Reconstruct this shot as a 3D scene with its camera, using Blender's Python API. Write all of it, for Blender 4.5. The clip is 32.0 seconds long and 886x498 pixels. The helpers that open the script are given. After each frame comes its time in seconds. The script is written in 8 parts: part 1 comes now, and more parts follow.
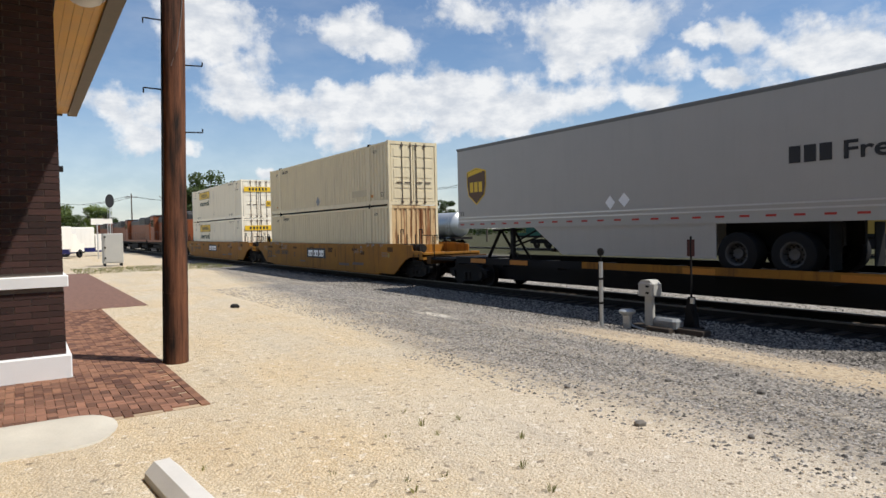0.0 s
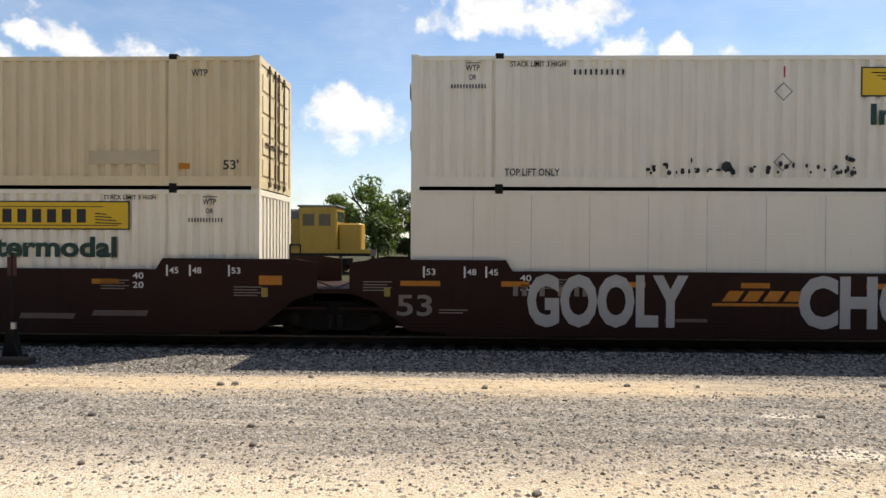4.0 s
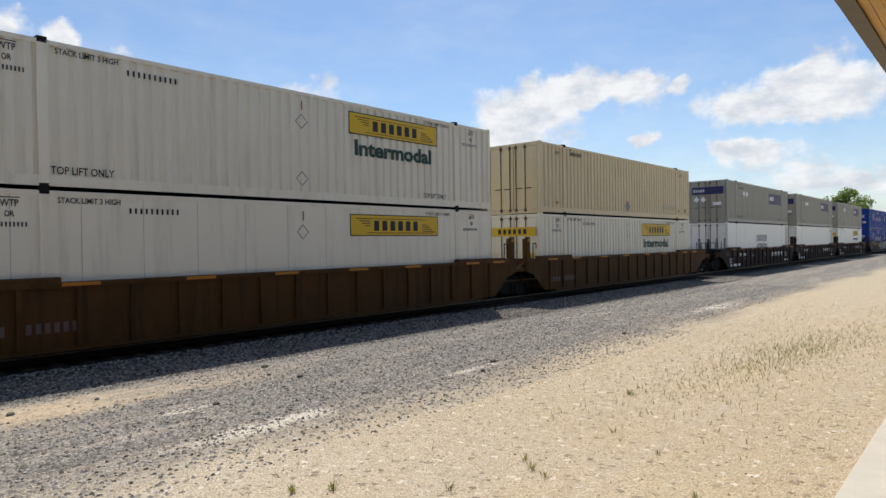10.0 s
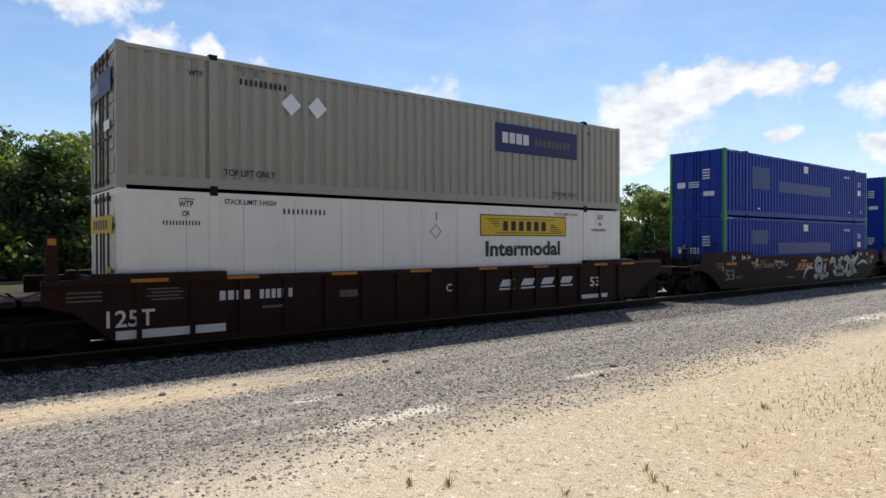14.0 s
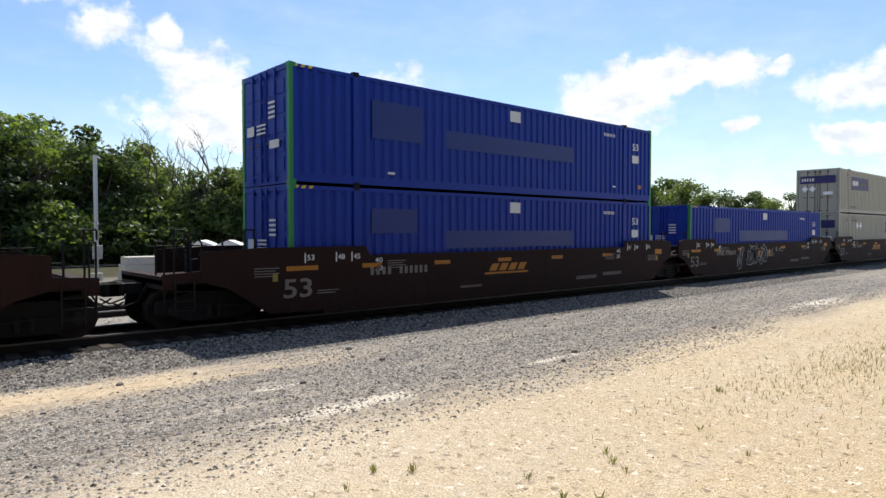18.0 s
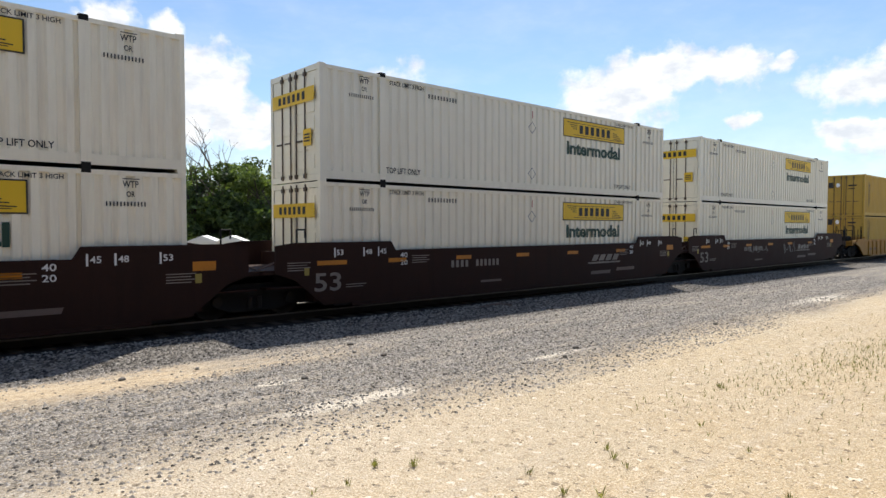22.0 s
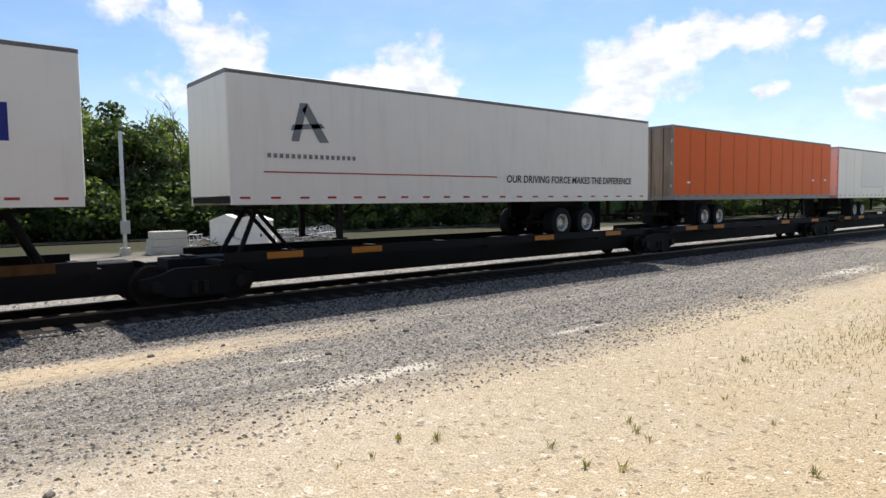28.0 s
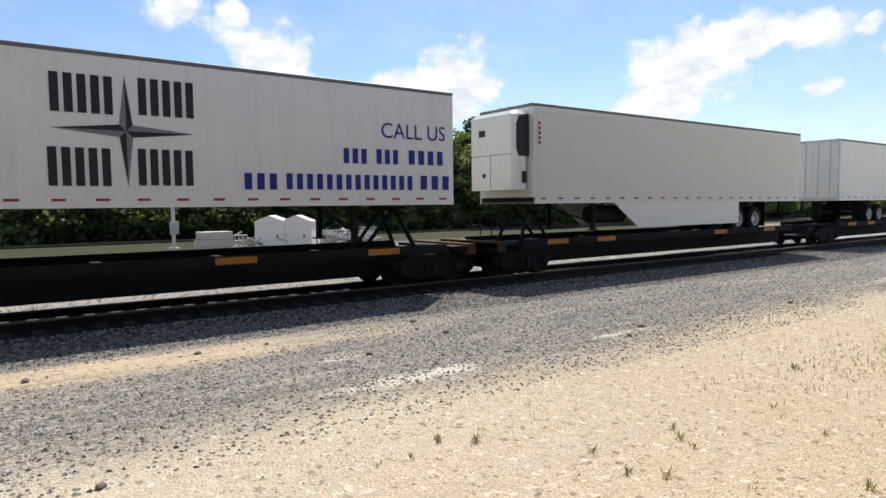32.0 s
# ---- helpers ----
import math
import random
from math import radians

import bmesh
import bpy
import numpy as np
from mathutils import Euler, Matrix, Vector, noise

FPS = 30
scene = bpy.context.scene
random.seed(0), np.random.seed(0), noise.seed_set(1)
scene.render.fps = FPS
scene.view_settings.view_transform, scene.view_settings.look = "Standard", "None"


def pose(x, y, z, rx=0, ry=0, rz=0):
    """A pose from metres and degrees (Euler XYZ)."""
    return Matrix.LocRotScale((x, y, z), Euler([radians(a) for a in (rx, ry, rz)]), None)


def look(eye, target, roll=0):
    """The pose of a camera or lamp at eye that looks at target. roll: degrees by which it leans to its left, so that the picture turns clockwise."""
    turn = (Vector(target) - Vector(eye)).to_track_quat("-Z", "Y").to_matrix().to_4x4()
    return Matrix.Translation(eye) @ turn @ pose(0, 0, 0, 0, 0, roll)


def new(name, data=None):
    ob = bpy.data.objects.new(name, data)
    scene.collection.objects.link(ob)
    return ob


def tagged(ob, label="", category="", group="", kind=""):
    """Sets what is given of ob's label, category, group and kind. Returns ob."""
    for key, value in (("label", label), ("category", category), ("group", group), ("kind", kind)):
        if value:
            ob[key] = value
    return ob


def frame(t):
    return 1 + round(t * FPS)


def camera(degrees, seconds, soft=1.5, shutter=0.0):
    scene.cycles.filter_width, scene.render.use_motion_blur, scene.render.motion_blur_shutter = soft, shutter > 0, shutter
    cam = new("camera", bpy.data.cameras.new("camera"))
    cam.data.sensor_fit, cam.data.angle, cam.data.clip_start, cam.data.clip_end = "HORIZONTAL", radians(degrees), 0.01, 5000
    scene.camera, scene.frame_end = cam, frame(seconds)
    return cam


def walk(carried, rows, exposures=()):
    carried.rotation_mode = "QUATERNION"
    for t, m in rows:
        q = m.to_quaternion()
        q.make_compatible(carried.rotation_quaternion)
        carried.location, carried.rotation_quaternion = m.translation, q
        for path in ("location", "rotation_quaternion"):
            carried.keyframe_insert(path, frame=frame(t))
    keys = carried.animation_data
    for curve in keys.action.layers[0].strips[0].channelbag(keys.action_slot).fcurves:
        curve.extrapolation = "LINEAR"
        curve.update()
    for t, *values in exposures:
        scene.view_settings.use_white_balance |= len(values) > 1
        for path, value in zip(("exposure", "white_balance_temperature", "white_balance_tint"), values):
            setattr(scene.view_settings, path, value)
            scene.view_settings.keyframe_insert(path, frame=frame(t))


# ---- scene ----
# ---- numbers of the place ----
D_SIDE = 13.83        # the near side of the containers, from the eye
TY = D_SIDE + 1.295   # middle of the main track
ZR = -0.12            # top of its rails
SPEED = 20.25         # metres a second, towards -x
YARD_Y = 44.6         # middle of the yard track behind

cam = camera(69.37, 32.0, soft=1.5, shutter=0.0)
# seconds, turn to the left of +y, tilt, lean
PATH = [
    (0.0, 56.54, -1.74, 1.19),
    (0.5, 56.58, -1.81, 1.07),
    (1.0, 57.00, -1.78, 0.86),
    (1.5, 57.24, -1.77, 0.88),
    (2.0, 57.29, -1.82, 1.01),
    (2.5, 57.39, -1.82, 0.93),
    (3.0, 51.58, -1.51, 1.01),
    (3.2, 46.10, -1.30, 1.05),
    (3.4, 38.68, -1.16, 0.32),
    (3.6, 28.52, -0.72, 0.01),
    (3.8, 15.97, -0.81, -0.37),
    (4.0, 1.45, -0.62, -0.30),
    (4.1, -6.06, -0.95, 0.08),
    (4.2, -12.68, -1.10, 0.10),
    (4.3, -18.84, -1.33, -0.74),
    (4.4, -23.45, -1.26, -0.45),
    (4.5, -27.60, -1.20, -0.24),
    (5.0, -40.00, -0.75, 0.20),
    (5.5, -44.30, -0.30, 0.60),
    (6.0, -46.40, 0.10, 1.00),
    (6.5, -47.53, 0.41, 1.36),
    (7.0, -49.17, -0.58, 1.29),
    (7.5, -49.15, -0.76, -0.23),
    (8.0, -49.29, -0.38, 0.30),
    (8.5, -49.48, -0.35, 0.37),
    (9.0, -49.45, -0.40, 0.06),
    (9.5, -49.39, -0.43, 0.38),
    (10.0, -48.94, -0.54, 0.76),
    (10.5, -47.88, -1.15, 0.90),
    (11.0, -45.25, -1.03, -0.10),
    (11.5, -44.99, -0.18, 1.03),
    (12.0, -43.72, -0.06, 1.08),
    (12.5, -39.89, 0.13, 1.38),
    (13.0, -38.56, 0.06, 0.59),
    (13.5, -38.21, 0.03, 0.28),
    (14.0, -38.44, -0.46, 0.18),
    (14.5, -38.84, -1.05, 0.03),
    (15.0, -38.77, -1.18, 0.04),
    (15.5, -38.59, -1.33, -0.05),
    (16.5, -39.00, -1.25, 0.25),
    (17.5, -39.80, -1.13, 0.57),
    (18.0, -41.64, -1.61, 0.05),
    (18.5, -41.75, -1.82, 0.31),
    (19.0, -42.26, -1.74, -0.46),
    (19.5, -42.71, -1.66, -0.32),
    (20.0, -42.80, -1.53, -0.40),
    (20.5, -42.95, -1.60, 0.03),
    (21.0, -42.92, -1.73, 0.09),
    (21.5, -42.71, -1.87, 0.17),
    (22.0, -41.50, -1.98, -0.03),
    (22.5, -38.61, -1.87, 0.13),
    (23.0, -33.76, -1.15, 0.15),
    (23.5, -31.51, -0.81, -0.09),
    (24.0, -31.43, -0.90, 0.16),
    (24.5, -31.67, -1.61, 0.11),
    (25.0, -34.22, -2.54, 0.95),
    (25.5, -37.87, -2.67, 0.43),
    (26.0, -39.15, -3.10, 0.52),
    (26.5, -39.30, -3.39, 0.57),
    (27.5, -39.60, -3.90, 0.65),
    (28.5, -39.67, -4.28, 0.75),
    (29.0, -39.62, -4.41, 0.84),
    (29.5, -39.45, -4.54, 0.74),
    (30.0, -39.01, -4.17, 0.53),
    (30.5, -36.43, -3.60, 0.67),
    (31.0, -36.19, -3.69, 0.51),
    (31.5, -36.12, -3.81, 0.50),
    (32.0, -36.05, -3.94, 0.60),
]
walk(cam, [(t, pose(0, 0, 2.0, 90 + p, r, a)) for t, a, p, r in PATH],
     exposures=[(0, 0.06, 6500, 10), (2.5, 0.03, 6500, 10), (3.4, 0.15, 6600, 10), (4.0, 0.5, 7150, 11), (4.6, 0.45, 6900, 10), (6, 0.2, 6500, 10), (8, 0.05, 6500, 10), (11, 0.12, 6500, 10), (13, 0.2, 6500, 10),
                (15, 0.3, 6500, 10), (19, 0.45, 6600, 10), (22, 0.4, 6600, 10), (25, 0.42, 6700, 10), (29, 0.35, 6500, 10), (30, 0.4, 6500, 10), (32, 0.35, 6500, 10)])

# ---- sky and sun ----
SUN = Vector((3.05, 2.75, 6.24)).normalized()
SUN_EL, SUN_AZ = math.asin(SUN.z), math.atan2(SUN.x, SUN.y)
# masses of cloud: bearing from +y to the right, height, half width, half height, in degrees
CLOUDS = (
          (-75.2, 16.4, 4.1, 2.7), (-77.6, 17.9, 2.9, 2.1), (-64.8, 17.5, 4.6, 1.6), (-60.9, 15.9, 3.6, 1.3), (-54.3, 18.7, 3.6, 1.3), (-43.1, 17.5, 7.7, 2.2),
          (-42.7, 14.9, 4.6, 1.8), (-45.1, 14, 1.9, 1), (-34.9, 15.3, 1.2, 0.6), (-32, 15.8, 1.9, 1.1), (-26.4, 13.1, 6, 2.4), (-24.2, 11.8, 2.9, 1.3),
          (-35.8, 12.8, 2.6, 1), (-32.4, 12, 1.4, 0.6), (-73.5, 11.8, 5, 1.6), (-65.5, 10.6, 5.3, 1.7), (-61, 11.3, 2.9, 1.6), (-57.5, 11.8, 4.3, 1.8),
          (-51.5, 11.5, 4.6, 2.1), (-53, 9, 7.2, 1.3),)
CLOUDS += (
          (-43.7, 10.7, 4.6, 1.5), (-38.1, 10.2, 2.4, 1.1), (-65.1, 8, 2.4, 1.2), (-84.3, 10, 2.6, 1.4), (-82, 7.5, 2.3, 1.4), (-80.7, 9.9, 1.4, 1.1),
          (-77.7, 6.8, 1.2, 0.6), (-71.9, 5.5, 1.9, 0.6), (-9.1, 10.5, 4.3, 2.4), (2.1, 19.6, 6.7, 1.5), (10.8, 19.2, 3.8, 1.6), (-10.7, 12.2, 1.9, 1.3),
          (81.7, 11.1, 4.1, 2.2), (78.7, 12, 2.9, 2.4), (75.6, 6.4, 4.3, 1.3), (81, 4, 5.3, 1.4), (73.9, 11, 3.8, 1.7), (13.9, 15.7, 2.9, 1.2),
          (18.6, 15.8, 1.4, 1), (20.5, 13.2, 4.1, 1.7),)
CLOUDS += (
          (22.4, 11.1, 2.6, 1.6), (20.5, 8.7, 6, 2.2), (32, 10.5, 3.4, 1.6), (37.5, 11.9, 3.5, 2.5), (34, 8.8, 7.2, 1.9), (27.2, 9.2, 2.2, 1.3),
          (55.8, 11.7, 3.6, 2.1), (59.9, 13.1, 3.3, 1.7), (56.7, 9.6, 5, 2.2), (63.1, 12.5, 3, 1.4), (66.5, 12.4, 2, 1.4), (69.3, 13, 0.7, 0.6),
          (53.4, 7.2, 3.8, 1.2), (67, 8.9, 1.4, 0.5), (73.6, 7.4, 2.4, 0.7), (24.9, 7.6, 1.9, 1.1),)


class Nodes:
    """Short hand for a node tree."""

    def __init__(self, tree):
        self.tree = tree

    def node(self, kind, **ins):
        n = self.tree.nodes.new(kind)
        for k, v in ins.items():
            self.put(n.inputs[int(k[1:])] if k[0] == "i" and k[1:].isdigit() else n.inputs[k.replace("_", " ")], v)
        return n

    def put(self, socket, v):
        if isinstance(v, bpy.types.NodeSocket):
            self.tree.links.new(v, socket)
        else:
            socket.default_value = v

    def add(self, kind, out=0, **ins):
        return self.node(kind, **ins).outputs[out]

    def math(self, op, a, b=0.0):
        n = self.node("ShaderNodeMath", i0=a, i1=b)
        n.operation = op
        return n.outputs[0]

    def vmath(self, op, a, b=(0, 0, 0), out=0):
        n = self.node("ShaderNodeVectorMath", i0=a, i1=b)
        n.operation = op
        return n.outputs[out]

    def scale(self, a, k):
        n = self.node("ShaderNodeVectorMath", i0=a)
        n.operation = "SCALE"
        self.put(n.inputs[3], k)
        return n.outputs[0]

    def noise(self, vec, scale, detail=4.0, rough=0.55):
        return self.add("ShaderNodeTexNoise", Vector=vec, Scale=scale, Detail=detail, Roughness=rough)

    def mix(self, fac, a, b, mode="MIX"):
        n = self.tree.nodes.new("ShaderNodeMix")
        n.data_type, n.blend_type = "RGBA", mode
        self.put(n.inputs[0], fac)
        self.put(n.inputs[6], a)
        self.put(n.inputs[7], b)
        return n.outputs[2]

    def ramp(self, fac, lo, hi):
        return self.add("ShaderNodeMapRange", Value=fac, From_Min=lo, From_Max=hi)


def make_sky():
    world = bpy.data.worlds.new("sky")
    scene.world = world
    world.use_nodes = True
    t = world.node_tree
    n = Nodes(t)
    bg = t.nodes["Background"]
    air = t.nodes.new("ShaderNodeTexSky")
    air.sky_type, air.sun_disc, air.sun_elevation, air.sun_rotation = "NISHITA", False, SUN_EL, SUN_AZ
    air.air_density, air.dust_density, air.ozone_density = 1.1, 0.35, 3.0
    sky = air.outputs[0]
    vec = n.add("ShaderNodeTexCoord", 0)
    sep = n.node("ShaderNodeSeparateXYZ", Vector=vec)
    deg = 180 / math.pi
    bearing = n.math("MULTIPLY", n.math("ARCTAN2", sep.outputs[0], sep.outputs[1]), deg)
    height = n.math("MULTIPLY", n.math("ARCSINE", sep.outputs[2]), deg)
    at = n.add("ShaderNodeCombineXYZ", X=bearing, Y=height, Z=0.0)
    # ragged edges: the bearing is bent by two scales of noise before the masses are summed
    half = (0.5, 0.5, 0.5)
    bend = n.scale(n.vmath("SUBTRACT", n.add("ShaderNodeTexNoise", 1, Vector=at, Scale=0.16, Detail=2.0, Roughness=0.5), half), 3.6)
    curl = n.scale(n.vmath("SUBTRACT", n.add("ShaderNodeTexNoise", 1, Vector=at, Scale=0.75, Detail=3.0, Roughness=0.55), half), 1.5)
    bent = n.vmath("ADD", n.vmath("ADD", at, bend), curl)
    total = None
    for az, el, ra, re_ in CLOUDS:
        far = n.vmath("MULTIPLY", n.vmath("SUBTRACT", bent, (az, el, 0)), (1.06 / ra, 0.88 / re_, 0))
        v = n.add("ShaderNodeMapRange", Value=n.vmath("LENGTH", far, out=1), From_Min=1.5, From_Max=0.25)
        total = v if total is None else n.math("ADD", total, v)
    total = n.math("MINIMUM", total, 1.15)
    # unseen broken cloud, added overhead and behind the eye to brighten the shaded sides
    rest = n.noise(n.vmath("MULTIPLY", vec, (1.0, 1.0, 2.2)), 3.4, 7.0, 0.6)
    back = n.math("MAXIMUM", n.ramp(sep.outputs[2], 0.40, 0.55), n.ramp(sep.outputs[1], -0.02, -0.22))
    total = n.math("MAXIMUM", total, n.math("SUBTRACT", n.math("MULTIPLY", n.math("SUBTRACT", rest, 0.50), 4.5), n.math("SUBTRACT", 1.0, back)))
    puff = n.noise(n.vmath("MULTIPLY", at, (1, 1.05, 1)), 0.42, 9.0, 0.58)
    body = n.math("ADD", total, n.math("MULTIPLY", n.math("SUBTRACT", puff, 0.5), 1.9))
    step = n.node("ShaderNodeMapRange", Value=body, From_Min=0.22, From_Max=0.95)
    step.interpolation_type = "SMOOTHSTEP"
    dens = n.math("MULTIPLY", step.outputs[0], n.ramp(total, 0.0, 0.15))
    haze = n.noise(n.vmath("MULTIPLY", vec, (1, 1, 3)), 6.0, 5.0, 0.6)
    # grey undersides where the mass is thick, bright tops
    shade = n.noise(n.vmath("MULTIPLY", at, (1, 1.8, 1)), 0.33, 6.0, 0.6)
    white = n.mix(n.ramp(shade, 0.36, 0.60), (6.2, 6.6, 7.2, 1), (8.7, 8.8, 8.9, 1))
    thin = n.math("MULTIPLY", n.ramp(haze, 0.42, 0.75), 0.18)
    low = n.math("MULTIPLY", n.ramp(height, 11.0, 1.0), 0.42)
    fac = n.math("MAXIMUM", n.math("MULTIPLY", dens, 0.97), n.math("MAXIMUM", thin, low))
    blue = n.mix(1.0, sky, (0.98, 1.04, 1.12, 1), "MULTIPLY")
    t.links.new(n.mix(fac, blue, white), bg.inputs[0])
    bg.inputs[1].default_value = 0.1


make_sky()
sun = new("sun", bpy.data.lights.new("sun", "SUN"))
sun.data.energy, sun.data.angle, sun.data.color = 4.9, radians(0.55), (1.0, 0.965, 0.91)
sun.matrix_world = look(SUN * 60, (0, 0, 0))


# ---- materials ----
MATS = {}


def mat(name, col, rough=0.6, metal=0.0, var=0.12, scale=1.2, fine=30.0, bump=0.05, streak=0.0, scol=(0.10, 0.045, 0.02), rnd=0.0, spec=0.4):
    """A worn surface: two scales of variation, fine relief and, with streak, run-off stains."""
    if name in MATS:
        return MATS[name]
    m = bpy.data.materials.new(name)
    m.use_nodes = True
    t = m.node_tree
    n = Nodes(t)
    b = t.nodes["Principled BSDF"]
    vec = n.add("ShaderNodeTexCoord", 3)
    rv = n.add("ShaderNodeObjectInfo", 5)
    shifted = n.vmath("ADD", vec, n.add("ShaderNodeCombineXYZ", X=n.math("MULTIPLY", rv, 37.0), Y=rv, Z=rv))
    big = n.noise(shifted, scale, 5.0, 0.6)
    small = n.noise(shifted, fine, 3.0, 0.6)
    k = n.math("ADD", n.math("MULTIPLY", n.math("SUBTRACT", big, 0.5), 2.6 * var), n.math("MULTIPLY", n.math("SUBTRACT", small, 0.5), 1.2 * var))
    if rnd:
        k = n.math("ADD", k, n.math("MULTIPLY", n.math("SUBTRACT", rv, 0.5), rnd))
    k = n.math("ADD", k, 1.0)
    c = n.scale(col[:3], k)
    if streak:
        st = n.noise(n.vmath("MULTIPLY", shifted, (1.9, 1.9, 0.16)), 2.2, 4.0, 0.65)
        st = n.math("MULTIPLY", n.ramp(st, 0.5, 0.78), streak)
        c = n.mix(st, c, (*scol, 1))
    t.links.new(c, b.inputs["Base Color"])
    t.links.new(n.math("ADD", rough, n.math("MULTIPLY", n.math("SUBTRACT", big, 0.5), 0.25)), b.inputs["Roughness"])
    b.inputs["Metallic"].default_value = metal
    b.inputs["Specular IOR Level"].default_value = spec
    if bump:
        bp = n.add("ShaderNodeBump", Strength=bump, Distance=0.01, Height=n.math("ADD", small, n.math("MULTIPLY", big, 0.5)))
        t.links.new(bp, b.inputs["Normal"])
    MATS[name] = m
    return m


def ground_mat():
    """Pale gravel, with a drive of grey stone along the track, pale patches and brown dust."""
    m = bpy.data.materials.new("gravel_ground")
    m.use_nodes = True
    t = m.node_tree
    n = Nodes(t)
    b = t.nodes["Principled BSDF"]
    pos = n.add("ShaderNodeNewGeometry", 0)
    xyz = t.nodes.new("ShaderNodeSeparateXYZ")
    t.links.new(pos, xyz.inputs[0])
    x, y0 = xyz.outputs[0], xyz.outputs[1]

    def random_cell(scale, channel=0):
        return n.add("ShaderNodeSeparateColor", channel, Color=n.add("ShaderNodeTexVoronoi", 1, Vector=pos, Scale=scale))

    def less(v, k):
        return n.math("MULTIPLY", v, k)

    def inverse(v):
        return n.math("SUBTRACT", 1.0, v)

    wob = n.noise(n.vmath("MULTIPLY", pos, (0.35, 1.0, 1.0)), 0.6, 7.0, 0.68)
    wob2 = n.noise(n.vmath("MULTIPLY", pos, (0.22, 1.0, 1.0)), 1.5, 7.0, 0.70)
    streak = n.noise(n.vmath("MULTIPLY", pos, (0.16, 1.5, 1.0)), 1.1, 8.0, 0.70)
    grain = n.noise(pos, 60.0, 3.0, 0.7)
    mottle = n.noise(pos, 7.0, 8.0, 0.74)
    big = n.noise(pos, 0.45, 6.0, 0.62)
    cell = n.node("ShaderNodeTexVoronoi", Vector=pos, Scale=38.0)
    stone_c, stone_d = cell.outputs[0], n.add("ShaderNodeSeparateColor", 0, Color=cell.outputs[1])
    fine_d, coarse_d = random_cell(105.0), random_cell(20.0, 1)
    # the drive lies further off towards the west
    y = n.math("ADD", y0, less(n.math("SUBTRACT", wob, 0.5), 2.4))
    y = n.math("SUBTRACT", y, less(n.math("MAXIMUM", n.math("SUBTRACT", -9.5, x), 0.0), 0.12))

    beige = n.mix(n.ramp(big, 0.36, 0.64), (0.565, 0.435, 0.262, 1), (0.56, 0.48, 0.35, 1))
    beige = n.mix(less(n.ramp(streak, 0.48, 0.68), 0.5), beige, (0.42, 0.345, 0.245, 1))
    # loose whiter stone before the depot, a darker beige towards +x
    loose = n.math("MULTIPLY", n.ramp(x, -8.0, -3.5), inverse(n.ramp(x, 4.0, 9.0)))
    beige = n.mix(less(n.math("MULTIPLY", loose, n.ramp(y, 2.2, 4.4)), 0.6), beige, (0.52, 0.46, 0.38, 1))
    beige = n.mix(less(n.ramp(x, -2.5, 6.0), 0.7), beige, (0.41, 0.33, 0.212, 1))
    beige = n.mix(less(n.ramp(fine_d, 0.6, 1.0), 0.5), beige, (0.74, 0.67, 0.56, 1))
    beige = n.mix(less(n.ramp(fine_d, 0.30, 0.0), 0.6), beige, (0.30, 0.215, 0.125, 1))
    beige = n.mix(less(n.ramp(coarse_d, 0.955, 0.995), 0.7), beige, (0.14, 0.11, 0.08, 1))
    beige = n.mix(less(n.ramp(coarse_d, 0.05, 0.01), 0.5), beige, (0.80, 0.75, 0.66, 1))

    grey = n.mix(n.math("POWER", stone_d, 1.3), (0.05, 0.046, 0.041, 1), (0.38, 0.352, 0.315, 1))
    grey = n.mix(less(n.ramp(coarse_d, 0.80, 1.0), 0.8), grey, (0.07, 0.064, 0.058, 1))
    grey = n.mix(less(n.ramp(wob2, 0.50, 0.70), 0.55), grey, (0.47, 0.40, 0.30, 1))
    tan = n.mix(stone_d, (0.42, 0.315, 0.195, 1), (0.54, 0.445, 0.315, 1))
    tan = n.mix(less(n.ramp(coarse_d, 0.88, 0.98), 0.7), tan, (0.12, 0.09, 0.065, 1))
    # torn edge: bare dust shows through the thin stone
    drive = n.ramp(n.math("ADD", y, less(n.math("SUBTRACT", mottle, 0.5), 1.6)), 5.15, 6.3)
    drive = n.math("MULTIPLY", drive, n.math("MAXIMUM", n.ramp(wob2, 0.26, 0.44), less(n.ramp(x, 0.5, 3.0), 0.85)))
    dust = n.math("MULTIPLY", n.ramp(y, 8.0, 8.7), inverse(n.ramp(y, 9.9, 10.6)))
    dust = n.math("MULTIPLY", dust, n.math("MULTIPLY", n.ramp(x, -11.0, -8.0), inverse(n.ramp(x, 3.0, 7.0))))
    ballast = n.ramp(y, 10.2, 11.0)
    c = n.mix(less(drive, 0.93), beige, grey)
    c = n.mix(n.math("MULTIPLY", dust, n.ramp(wob2, 0.28, 0.48)), c, tan)
    # tyre tracks of dust and dark trodden streaks along the drive
    trk = n.noise(n.vmath("MULTIPLY", pos, (0.10, 1.6, 1)), 1.4, 7.0, 0.66)
    c = n.mix(less(n.ramp(trk, 0.54, 0.68), 0.5), c, (0.46, 0.40, 0.315, 1))
    drk = n.noise(n.vmath("ADD", n.vmath("MULTIPLY", pos, (0.3, 2.2, 1)), (7, 3, 0)), 1.2, 7.0, 0.70)
    c = n.mix(n.math("MULTIPLY", n.ramp(drk, 0.55, 0.70), less(drive, 0.6)), c, (0.11, 0.098, 0.088, 1))
    c = n.mix(ballast, c, n.mix(n.math("POWER", stone_d, 1.4), (0.022, 0.019, 0.0165, 1), (0.30, 0.272, 0.235, 1)))
